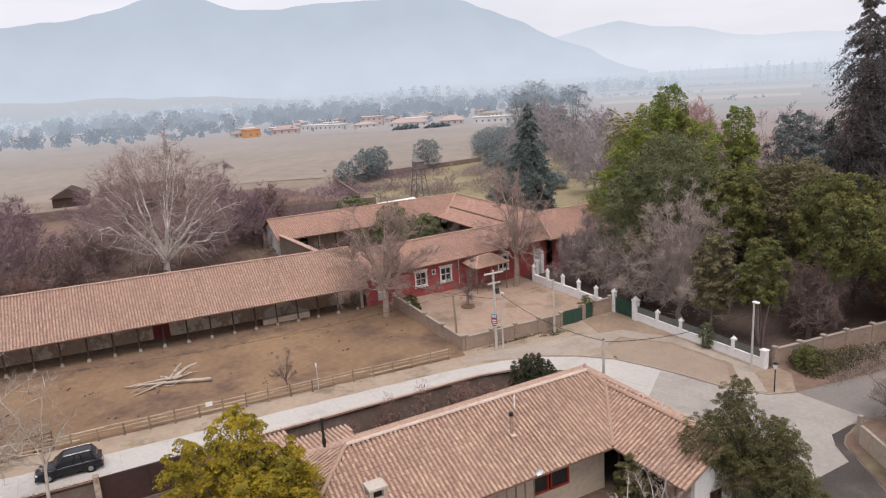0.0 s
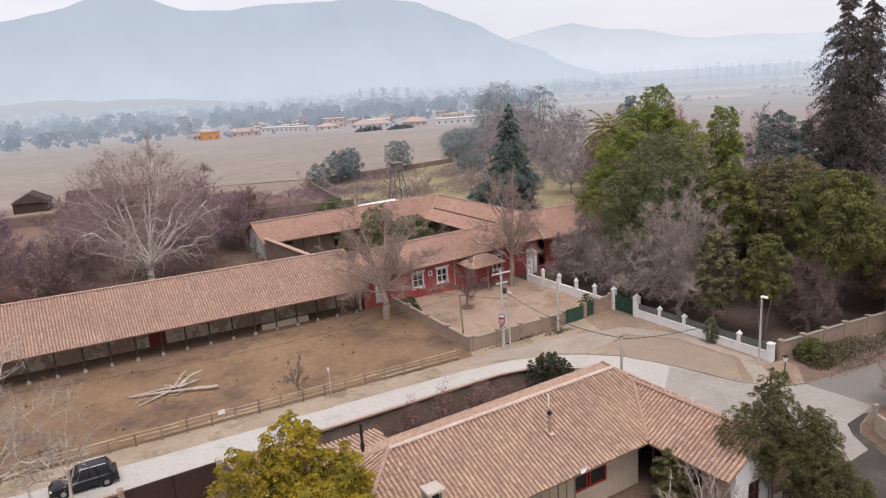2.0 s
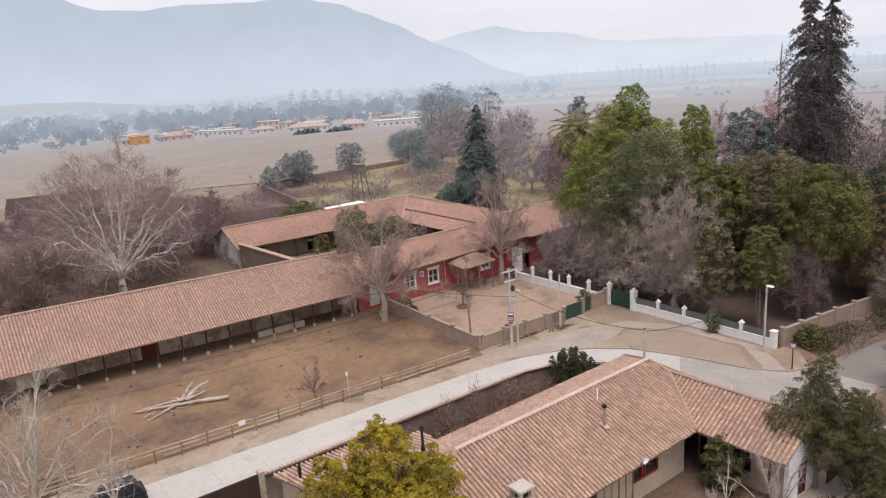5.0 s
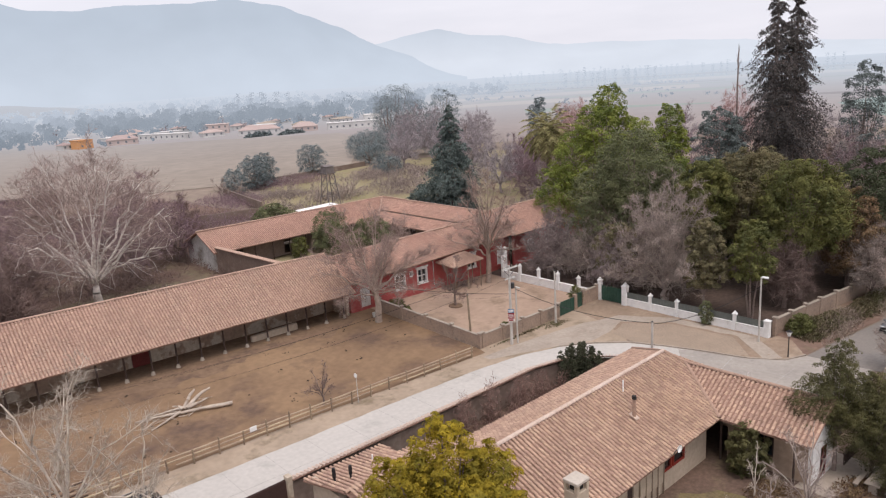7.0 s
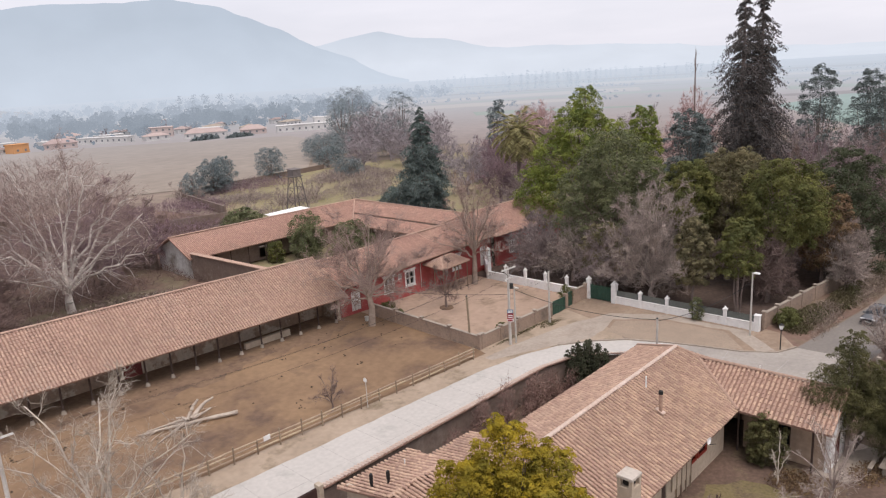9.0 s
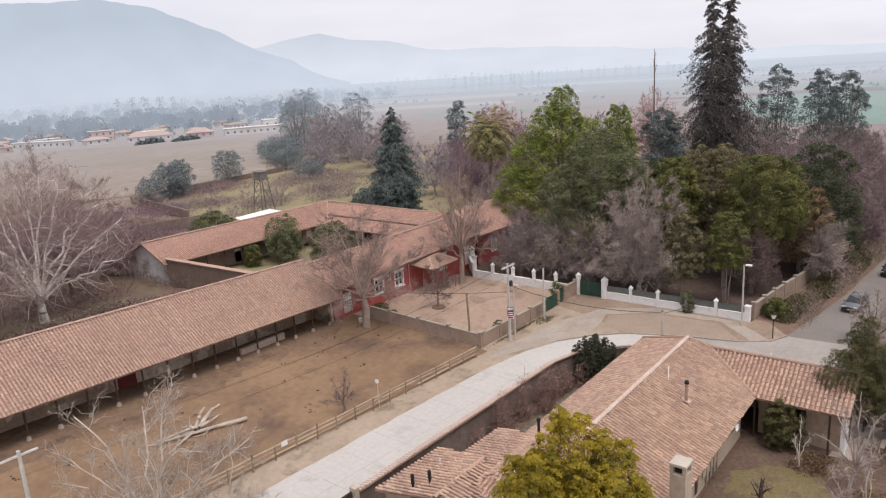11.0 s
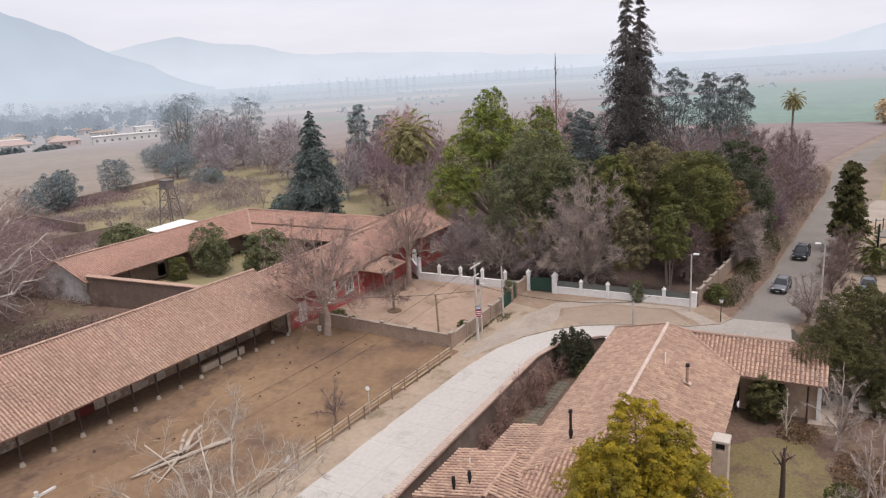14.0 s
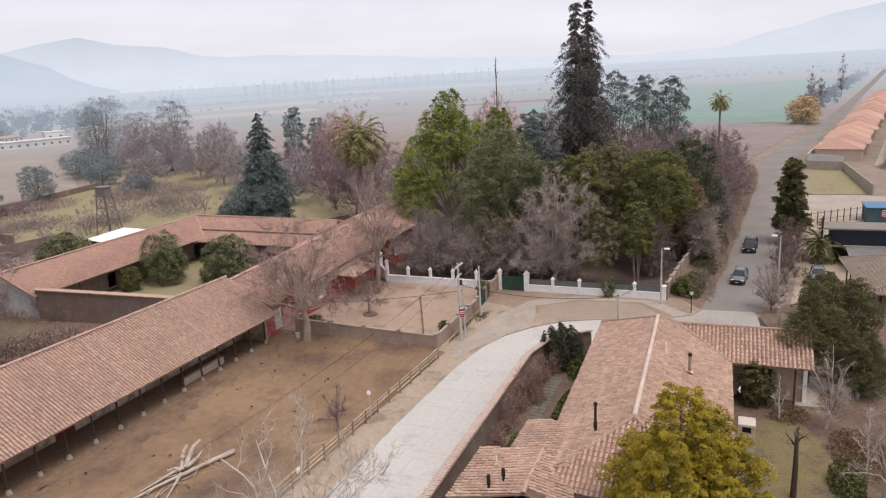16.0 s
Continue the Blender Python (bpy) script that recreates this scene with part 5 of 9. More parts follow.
wf = thing("park_fence", 53.2, 55, gz(53.2, 55), "white park fence with pointed pillars and green mesh panels", "fence", "", "structure")
south = [57.75, 54.35, 51.0, 47.7, 44.35, 41.0]
north = [61.3, 64.55, 67.85, 71.1, 74.4, 77.6]
for k, y in enumerate(south):
    g = gz(53.2, y)
    if k == 0:
        pillar(wf, 53.2, y, g - 0.2, g + 2.25, 0.62, 0.14, M_WHITE, 0.45)
    elif k == 5:
        pillar(wf, 53.3, y, g - 0.2, g + 1.65, 0.55, 0.1, M_WHITE, 0.0)
    else:
        pillar(wf, 53.2, y, g - 0.2, g + 1.75, 0.36, 0.12, M_WHITE, 0.3)
for k, y in enumerate(north):
    g = gz(53.2, y)
    pillar(wf, 53.2, y, g - 0.2, g + (2.45 if k == 0 else 2.1), 0.46 if k == 0 else 0.36, 0.12, M_WHITE, 0.35)
for y0, y1 in list(zip(south[1:], south)) + list(zip(north, north[1:])):
    g = max(gz(53.2, y0), gz(53.2, y1))
    p = part("plinth_wall", Shape().wall((53.31, y0 + 0.2), (53.31, y1 - 0.2), min(gz(53.2, y0), gz(53.2, y1)) - 0.2, g + (0.85 if y1 < 60 else 1.0), 0.22), M_WHITE, wf)
    lw = g + (0.85 if y1 < 60 else 1.0)
    top = Shape().cbox(53.03, y0 + 0.19, lw, 53.37, y1 - 0.19, lw + 0.08, 0.02)
    part("plinth_cap", top, M_WHITE, p)
    if y1 < 60:
        mesh = Shape().box(53.18, y0 + 0.2, g + 0.935, 53.22, y1 - 0.2, g + 1.62)
        m = part("mesh_panel", mesh, M_MESHGREEN, wf, "green mesh panel")
        r = Shape()
        n = 9
        for i in range(n):
            y = y0 + 0.22 + (y1 - y0 - 0.46) * i / (n - 1)
            r.box(53.15, y, g + 0.94, 53.178, y + 0.03, g + 1.66)
        r.box(53.14, y0 + 0.2, g + 1.62, 53.175, y1 - 0.2, g + 1.66)
        part("panel_bars", r, M_MESHGREEN, m, kind="stuff")
pg = thing("park_gate", 53.2, 59.6, gz(53.2, 59.6), "dark green double gate into the park", "gate")
for y0, y1 in ((58.1, 59.55), (59.6, 61.05)):
    leaf = part("gate_leaf", Shape().box(53.18, y0, 0.6, 53.22, y1, 2.35), M_GREEN, pg)
    f = Shape()
    for i in range(7):
        y = y0 + (y1 - y0 - 0.04) * i / 6
        f.box(53.13, y, 0.58, 53.178, y + 0.04, 2.5)
    part("gate_bars", f, M_GREEN, leaf, kind="stuff")
fw = thing("white_wall_end", 57.6, 82, gz(57, 82), "white stepped wall end beside the red building", "wall", "", "structure")
part("wall", Shape().wall((54.2, 78.2), (56.2, 80.4), 0.6, (2.0, 2.6), 0.3), M_WHITE, fw)
pillar(fw, 54.0, 78.0, 0.6, 3.2, 0.4, 0.12, M_WHITE, 0.3)
pillar(fw, 56.4, 80.2, 0.6, 3.6, 0.5, 0.12, M_WHITE, 0.3)

# ---- rail fence along the horse yard ----
fence = thing("rail_fence", 5, 62.6, gz(5, 62.6), "rustic wooden rail fence of the horse yard", "fence")


def fence_y(x):
    return 62.9 - 0.05 * (x + 7) if x > -7 else 62.9 - 0.03 * (x + 7)


posts = [31.0 - 2.05 * i for i in range(34)]
rng = random.Random(5)
for k, x in enumerate(posts):
    y = fence_y(x)
    g = gz(x, y)
    h = 1.25 + rng.uniform(-0.1, 0.25)
    part("fence_post", Shape().tube((x, y, g - 0.2), (x + rng.uniform(-0.05, 0.05), y + rng.uniform(-0.05, 0.05), g + h), 0.075, 0.06, 6), M_WOOD, fence)
k = 0
for z in (0.42, 0.78, 1.12):
    x = 31.2
    while x > -36:
        L = rng.uniform(3.6, 5.2)
        a = (x, fence_y(x) + 0.07, gz(x, fence_y(x)) + z + rng.uniform(-0.06, 0.06))
        b = (x - L - 0.25, fence_y(x - L) + 0.07, gz(x - L, fence_y(x - L)) + z + rng.uniform(-0.06, 0.06))
        if not (z == 0.42 and rng.random() < 0.25):
            part("rail", Shape().tube(a, b, 0.085, 0.065, 6), M_POLEWOOD, fence)
        x -= L
sign = thing("fence_notice", 7.3, 61.9, 1.0, "small blank white board on the rail fence", "sign")
part("board", Shape().box(7.0, fence_y(7.3) - 0.04, 1.0, 7.6, fence_y(7.3) - 0.01, 1.42), M_WHITE, sign)

# ---- poles, wires, signs ----


def wire(s, a, b, sag, r=0.0065):
    n = 10
    pts = [Vector(a).lerp(Vector(b), i / n) - Vector((0, 0, sag * 4 * (i / n) * (1 - i / n))) for i in range(n + 1)]
    for p, q in zip(pts, pts[1:]):
        s.tube(p, q, r, r, 3, False)


up = thing("utility_pole", 36.45, 60.5, gz(36.45, 60.5), "concrete utility pole with crossarm and transformer", "utility pole")
part("pole", Shape().tube((36.45, 60.5, -0.1), (36.45, 60.5, 8.7), 0.17, 0.11, 8), M_POLE, up)
part("crossarm", Shape().box(35.3, 60.36, 8.35, 37.6, 60.46, 8.5), M_WHITE_OLD, up)
part("crossarm", Shape().box(35.7, 60.36, 7.3, 37.2, 60.46, 7.42), M_WHITE_OLD, up)
for x in (35.4, 36.1, 36.8, 37.5):
    part("insulator", Shape().tube((x, 60.41, 8.5), (x, 60.41, 8.7), 0.05, 0.035, 7), M_CAP, up)
part("transformer", Shape().cbox(36.6, 60.22, 6.2, 36.96, 60.56, 6.8, 0.06), M_METAL, up)
part("brace", Shape().tube((35.6, 60.41, 8.35), (36.4, 60.41, 7.6), 0.03, 0.03, 5).tube((37.3, 60.41, 8.35), (36.5, 60.41, 7.6), 0.03, 0.03, 5), M_METAL, up)
lp = thing("lamp_post", 37.15, 60.3, gz(37, 60.3), "slim pole with a small street light beside the utility pole", "street light")
part("pole", Shape().tube((37.15, 60.3, -0.1), (37.15, 60.3, 6.2), 0.1, 0.08, 8), M_POLE, lp)
part("lamp_head", Shape().cbox(37.03, 59.75, 6.2, 37.27, 60.35, 6.31, 0.04), M_WHITE_OLD, lp)
sg = thing("road_sign", 36.2, 60.1, 3.0, "stacked blue, red and white roadside signs on the pole", "sign")
M_BLUE = mat("sign_blue", (0.10, 0.22, 0.36), rough=0.5, bump=0, value=0.08)
M_SIGNRED = mat("sign_red", (0.30, 0.03, 0.04), rough=0.5, bump=0, value=0.08)
for z0, z1, mt in ((3.72, 4.12, M_BLUE), (3.08, 3.70, M_SIGNRED), (2.82, 3.06, M_WHITE)):
    b = part("sign_board", Shape().wall((35.86, 60.32), (36.24, 59.82), z0, z1, 0.05), mt, sg)
    for i in range(2):
        zz = z0 + (z1 - z0) * (0.33 + 0.34 * i)
        part("lettering_bar", Shape().wall((35.87, 60.26), (36.18, 59.86), zz - 0.04, zz + 0.04, 0.02), M_WHITE if mt is not M_WHITE else M_SIGNRED, b)
for n, x, y, h, lab in (("bare_pole", 44.35, 61.0, 6.2, "plain pale concrete pole by the green gate"), ("bare_pole", 36.9, 43.9, 6.1, "plain concrete pole rising beside the house roof"), ("leaning_post", 33.5, 63.6, 5.6, "weathered timber pole inside the wall")):
    o = thing(n, x, y, gz(x, y), lab, "pole")
    lean = -0.25 if n == "leaning_post" else 0.0
    part("pole", Shape().tube((x, y, gz(x, y) - 0.1), (x + lean, y, gz(x, y) + h), 0.13, 0.1, 8), M_WOOD if lean else M_POLE, o)
    part("pole_cap", Shape().tube((x + lean, y, gz(x, y) + h), (x + lean, y, gz(x, y) + h + 0.1), 0.12, 0.05, 8), M_METAL, o)


def street_lamp(x, y, h, ax, ay, label):
    g = gz(x, y)
    o = thing("street_lamp", x, y, g, label, "street lamp", "street lamps")
    part("pole", Shape().tube((x, y, g - 0.1), (x, y, g + h), 0.11, 0.08, 8), M_POLE, o)
    part("arm", Shape().tube((x, y, g + h - 0.1), (x + ax * 0.8, y + ay * 0.8, g + h + 0.15), 0.035, 0.03, 6), M_METAL, o)
    head = Shape().cbox(-0.16, -0.32, 0, 0.16, 0.32, 0.14, 0.04)
    cx, cy = x + ax * 1.0, y + ay * 1.0
    head.v = [(cx + a * (1 if abs(ay) > abs(ax) else 0) + (b if abs(ax) >= abs(ay) else 0), cy + (b if abs(ay) > abs(ax) else a), g + h + 0.1 + c) for a, b, c in head.v]
    part("lamp_head", head, M_WHITE, o)
    return o


street_lamp(51.8, 41.15, 6.7, -0.5, -0.6, "pale pole street lamp at the park corner")
street_lamp(62.0, 28.2, 6.6, -0.3, 0.7, "pale street lamp on the side road kerb")
ln = thing("garden_lantern", 50.5, 37.7, gz(50.5, 37.7), "black post lantern with a white glass head", "lantern")
part("post", Shape().tube((50.5, 37.7, 0), (50.5, 37.7, 2.2), 0.06, 0.045, 7), M_BLACK, ln)
part("glass_head", Shape().tube((50.5, 37.7, 2.2), (50.5, 37.7, 2.65), 0.13, 0.26, 6), M_WHITE, ln)
part("cap", Shape().tube((50.5, 37.7, 2.65), (50.5, 37.7, 2.8), 0.3, 0.05, 6), M_BLACK, ln)
lw = Shape()
for dx, z in ((-0.9, 8.7), (0.0, 8.7), (0.9, 8.7), (-0.5, 7.4), (0.5, 7.4)):
    wire(lw, (36.4 + dx, 60.4, z), (-10.6 + dx, 61.9, z + 0.4), 1.2)
for z in (6.0, 5.6):
    wire(lw, (37.15, 60.3, z), (44.35, 61.0, z), 0.25)
    wire(lw, (44.35, 61.0, z), (51.8, 41.15, z + 0.4), 0.5)
wire(lw, (36.9, 43.9, 6.0), (37.15, 60.3, 6.0), 0.7, 0.03)
wire(lw, (36.9, 43.9, 5.9), (51.8, 41.15, 6.2), 0.7, 0.03)
wire(lw, (37.15, 60.3, 5.6), (33.3, 63.6, 5.3), 0.2)
wire(lw, (37.15, 60.3, 5.5), (30.3, 80.5, 5.0), 0.5, 0.025)
cables = solid("overhead_cables", lw, M_BLACK, "thin dark overhead cables between the poles", "cable", "structure")
lpole = thing("utility_pole", -10.6, 61.9, gz(-10.6, 61.9), "wooden-armed concrete pole beside the rail fence", "utility pole")
part("pole", Shape().tube((-10.6, 61.9, -0.1), (-10.6, 61.9, 9.3), 0.16, 0.11, 8), M_POLE, lpole)
part("crossarm", Shape().box(-11.6, 61.85, 8.95, -9.6, 61.95, 9.07), M_WHITE_OLD, lpole)

# ---- road furniture, kerbs, slabs ----
kerb = thing("kerb", 48, 45, 0, "low concrete kerb along the road bend", "kerb", "", "structure")
line = ROAD_FAR[8:]
for a, b in zip(line, line[1:]):
    L = math.hypot(b[0] - a[0], b[1] - a[1])
    n = max(1, round(L / 1.6))
    for i in range(n):
        p = [a[j] + (b[j] - a[j]) * (i + 0.01) / n for j in (0, 1)]
        q = [a[j] + (b[j] - a[j]) * (i + 0.99) / n for j in (0, 1)]
        part("kerb_stone", Shape().wall(tuple(p), tuple(q), -0.1, 0.14, 0.14), M_PATH, kerb)
joints = Shape()
for x in np.arange(-40, 34, 3.6):
    far = np.interp(x, [p[0] for p in ROAD_FAR[:9]], [p[1] for p in ROAD_FAR[:9]])
    joints.box(x, 51.5 if x > 0 else 51.9, 0.001, x + 0.035, far - 0.05, 0.004)
mid = [((a[0] + b[0]) / 2, (a[1] + b[1]) / 2) for a, b in (((-40, 64.1), (-40, 53.5)), ((-9, 61.4), (-9, 51.9)), ((9, 60.2), (9, 51.6)), ((29.5, 58.3), (29, 51.4)), ((35, 57.3), (35, 49.8)), ((40, 55.3), (37.6, 47)), ((44.2, 51.2), (39.0, 44)), ((46.9, 44.5), (39.9, 40)), ((48.2, 39.5), (40.3, 34)))]
for a, b in zip(mid, mid[1:]):
    joints.wall(a, b, 0.001, 0.0045, 0.035)
for a, b in (((41.0, 40.6), (47.6, 41.6)), ((40.6, 36.2), (51.9, 36.2)), ((40.5, 31.5), (47.4, 30.4)), ((45.9, 28.9), (46.3, 37.5)), ((46.3, 37.5), (45.0, 46.0)), ((47.4, 30.5), (52.1, 34.6))):
    joints.wall(a, b, 0.006, 0.0095, 0.05)
M_JOINT = mat("tarred_joint", (0.43, 0.4, 0.37), rough=0.95, bump=0)
solid("road_joints", joints, M_JOINT, "tar-filled joints between the concrete road slabs", "road joint", "structure")

# ---- dead wood, stones and droppings in the yard ----
M_LOG = mat("bleached_dead_wood", (0.52, 0.45, 0.375), (0.36, 0.29, 0.235), rough=0.95, fine=6, coarse=1.5, value=0.2, bump=0.3)
logs = thing("fallen_tree", 4.5, 70.8, gz(4.5, 70.8), "bleached fallen tree trunk with broken limbs", "dead wood")


def limb(name, pts, r0, r1, material, parent):
    """A weathered limb: uneven rings along a bent line."""
    s, n, P = Shape(), 8, []
    for a, b in zip(pts, pts[1:]):
        P += [Vector(a).lerp(Vector(b), k / 3) for k in range(3)]
    P.append(Vector(pts[-1]))
    for i, p in enumerate(P):
        w = (P[min(i + 1, len(P) - 1)] - P[max(i - 1, 0)]).normalized()
        u = w.orthogonal().normalized()
        v, r = w.cross(u), r0 + (r1 - r0) * i / (len(P) - 1)
        for k in range(n):
            q = 2 * math.pi * k / n
            e = r * (1 + 0.35 * noise.noise((p.x * 2.1 + math.cos(q), p.y * 2.1 + math.sin(q), p.z * 2.1 + r0 * 9)))
            s.v.append(p + u * (e * math.cos(q)) + v * (e * math.sin(q)) + Vector((0, 0, 0.04 * noise.noise((p.x * 1.7, p.y * 1.7, r0 * 20)))))
    s.f = [(i * n + k, i * n + (k + 1) % n, (i + 1) * n + (k + 1) % n, (i + 1) * n + k) for i in range(len(P) - 1) for k in range(n)]
    s.f += [tuple(range(n - 1, -1, -1)), tuple((len(P) - 1) * n + k for k in range(n))]
    return part(name, s, material, parent, smooth=False)


def at(x, y, h):
    return (x, y, gz(x, y) + h)


limb("trunk", [at(1.0, 71.6, 0.18), at(2.4, 71.2, 0.24), at(4.0, 70.7, 0.22), at(6.2, 69.9, 0.3), at(8.7, 69.0, 0.3)], 0.08, 0.17, M_LOG, logs)
limb("limb", [at(1.6, 69.5, 0.1), at(3.0, 70.0, 0.16), at(4.6, 70.6, 0.3)], 0.05, 0.13, M_LOG, logs)
limb("limb", [at(1.8, 71.9, 0.1), at(3.6, 71.5, 0.2), at(5.2, 71.1, 0.35)], 0.05, 0.14, M_LOG, logs)
limb("stump_root", [at(5.0, 70.9, 0.25), at(5.5, 71.2, 0.7), at(5.9, 71.4, 1.1), at(6.4, 71.4, 1.5)], 0.19, 0.10, M_LOG, logs)
limb("stump_root", [at(5.3, 70.9, 0.25), at(6.3, 71.2, 0.75), at(7.1, 71.5, 1.0), at(7.8, 71.4, 1.15)], 0.2, 0.11, M_LOG, logs)
limb("stump_root", [at(4.9, 70.9, 0.3), at(4.7, 71.3, 0.5), at(4.3, 71.6, 0.5)], 0.15, 0.06, M_LOG, logs)
limb("stump_root", [at(5.4, 70.8, 0.3), at(6.3, 70.7, 0.5), at(7.2, 70.9, 0.55)], 0.16, 0.06, M_LOG, logs)
rng = random.Random(11)
for _ in range(11):
    x, y, h, a = rng.uniform(2.0, 7.2), rng.uniform(69.9, 71.7), rng.uniform(0.1, 0.3), rng.gauss(-0.35, 0.5)
    L = rng.uniform(0.4, 1.0)
    limb("broken_limb", [at(x - L * math.cos(a), y - L * math.sin(a), 0.08), at(x, y + rng.uniform(-0.1, 0.1), h), at(x + L * math.cos(a), y + L * math.sin(a), h + 0.1)], rng.uniform(0.03, 0.06), 0.02, M_LOG, logs)
dr = Shape()
for _ in range(60):
    x, y = rng.uniform(-25, 32), 79 - 14 * rng.random() ** 1.4
    for _ in range(rng.choice((1, 1, 2, 4, 6))):
        a, b = x + rng.gauss(0, 0.3), y + rng.gauss(0, 0.2)
        r = rng.uniform(0.06, 0.17)
        dr.tube((a, b, gz(a, b) - 0.02), (a, b, gz(a, b) + r * 0.5), r, r * 0.35, 6)
solid("dung_clods", dr, mat("dark_clods", (0.07, 0.05, 0.035), rough=1.0), "dark clods and dung scattered over the yard", "dung", "stuff")
bk = thing("bucket", 31.2, 77.9, gz(31.2, 77.9), "pale plastic bucket by the yard wall", "bucket")
part("tub", Shape().tube((31.2, 77.9, gz(31, 78)), (31.2, 77.9, gz(31, 78) + 0.55), 0.2, 0.26, 10), M_WHITE_OLD, bk)
# Made-up rack standing in for a dark horse behind pen rails.
hc = thing("hay_rack", -6.6, 63.6, gz(-6.6, 63.6), "dark wooden rack by the rail fence, in place of a dark horse and pen rails", "hay rack")
for i in range(4):
    part("slat", Shape().tube((-8.0, 63.3 + 0.25 * i, 0.5 + 0.25 * i), (-5.2, 63.3 + 0.25 * i, 0.6 + 0.25 * i), 0.05, 0.05, 6), M_DARKWOOD, hc)
for x in (-8.0, -6.6, -5.2):
    part("leg", Shape().tube((x, 63.3, 0.0), (x, 64.1, 1.5), 0.06, 0.05, 6), M_DARKWOOD, hc)

# ---- water tower ----
M_TOWER = mat("grey_tower_timber", (0.21, 0.185, 0.175), (0.155, 0.135, 0.13), rough=0.95, fine=8, coarse=1.5, value=0.2, bump=0.2)
wt = thing("water_tower", 69.0, 145.2, 1.2, "weathered lattice water tower", "tower")
for sx in (-1, 1):
    for sy in (-1, 1):
        part("leg", Shape().tube((69 + 1.7 * sx, 145.2 + 1.7 * sy, 1.0), (69 + 0.95 * sx, 145.2 + 0.95 * sy, 9.0), 0.13, 0.11, 5), M_TOWER, wt)
for z, z2 in ((1.4, 4.0), (4.0, 6.6), (6.6, 8.9)):
    k0, k1 = 1.7 - 0.75 * (z - 1) / 8, 1.7 - 0.75 * (z2 - 1) / 8
    for (a, b), (c, d) in zip(((-1, -1), (1, -1), (1, 1), (-1, 1)), ((1, -1), (1, 1), (-1, 1), (-1, -1))):
        part("brace", Shape().tube((69 + a * k0, 145.2 + b * k0, z), (69 + c * k1, 145.2 + d * k1, z2), 0.06, 0.06, 4), M_TOWER, wt)
        part("girt", Shape().tube((69 + a * k1, 145.2 + b * k1, z2), (69 + c * k1, 145.2 + d * k1, z2), 0.07, 0.07, 4), M_TOWER, wt)
part("platform", Shape().box(67.7, 143.9, 9.0, 70.3, 146.5, 9.2), M_TOWER, wt)
part("tank", Shape().cbox(67.95, 144.15, 9.2, 70.05, 146.25, 10.5, 0.08), M_TOWER, wt)
part("lid", Shape().slab([(67.8, 144.0, 10.6), (70.2, 144.0, 10.6), (70.2, 146.4, 10.75), (67.8, 146.4, 10.75)], 0.1), M_TOWER, wt)

# ---- garden furniture and terrace ----
tb = thing("garden_table", 33.0, 24.5, 0, "pale stone garden table with benches", "table")
part("tabletop", Shape().cbox(31.6, 24.0, 0.72, 34.2, 24.9, 0.8, 0.02), M_PATH, tb)
for x in (32.0, 33.8):
    part("leg", Shape().cbox(x - 0.12, 24.2, 0, x + 0.12, 24.7, 0.72, 0.02), M_PATH, tb)
for y in (23.4, 25.3):
    part("bench", Shape().cbox(31.7, y, 0.38, 34.1, y + 0.3, 0.45, 0.02), M_PATH, tb)
    for x in (32.0, 33.8):
        part("bench_leg", Shape().box(x - 0.1, y + 0.05, 0, x + 0.1, y + 0.25, 0.38), M_PATH, tb)
bal = thing("balustrade", 36.5, 25.6, 0, "dark turned balustrade by the patio", "balustrade")
part("rail", Shape().box(34.2, 26.95, 0.85, 37.0, 27.1, 0.95), M_DARKWOOD, bal)
for i in range(10):
    part("baluster", Shape().tube((34.3 + 0.29 * i, 27.02, 0.0), (34.3 + 0.29 * i, 27.02, 0.85), 0.06, 0.05, 6), M_DARKWOOD, bal)
st = thing("stone_path", 21.0, 47.6, 0, "mossy stepping-stone path beside the house", "path", "", "structure")
for i in range(26):
    x = 13.8 + 0.62 * i
    for j in range(2):
        y = 47.9 + 0.62 * j + 0.03 * math.sin(i * 1.7)
        part("paving_stone", Shape().cbox(x, y, -0.02, x + 0.54, y + 0.54, 0.05, 0.02), M_MOSSY, st)
lw3 = thing("driveway_wall", 47.6, 27.4, 0, "low plastered wall behind the curved kerb", "wall", "", "structure")
part("wall", Shape().wall((46.0, 24.6), (48.2, 28.5), -0.1, 1.45, 0.2), M_CREAM, lw3)
part("wall_cap", Shape().wall((46.03, 24.56), (48.23, 28.46), 1.452, 1.53, 0.26), M_CAP, lw3)
part("end_post", Shape().cbox(48.18, 28.62, -0.1, 48.52, 28.96, 2.15, 0.03), M_CAP, lw3)
rs = thing("round_road_sign", 17.2, 61.5, gz(17.2, 61.5), "small round white road sign on a thin post", "sign")
part("post", Shape().tube((17.2, 61.5, -0.1), (17.2, 61.5, 2.9), 0.04, 0.035, 6), M_POLE, rs)
part("disc", Shape().tube((17.16, 61.5, 2.72), (17.14, 61.497, 2.72), 0.21, 0.21, 14), M_WHITE, rs)

# ---- plants ----


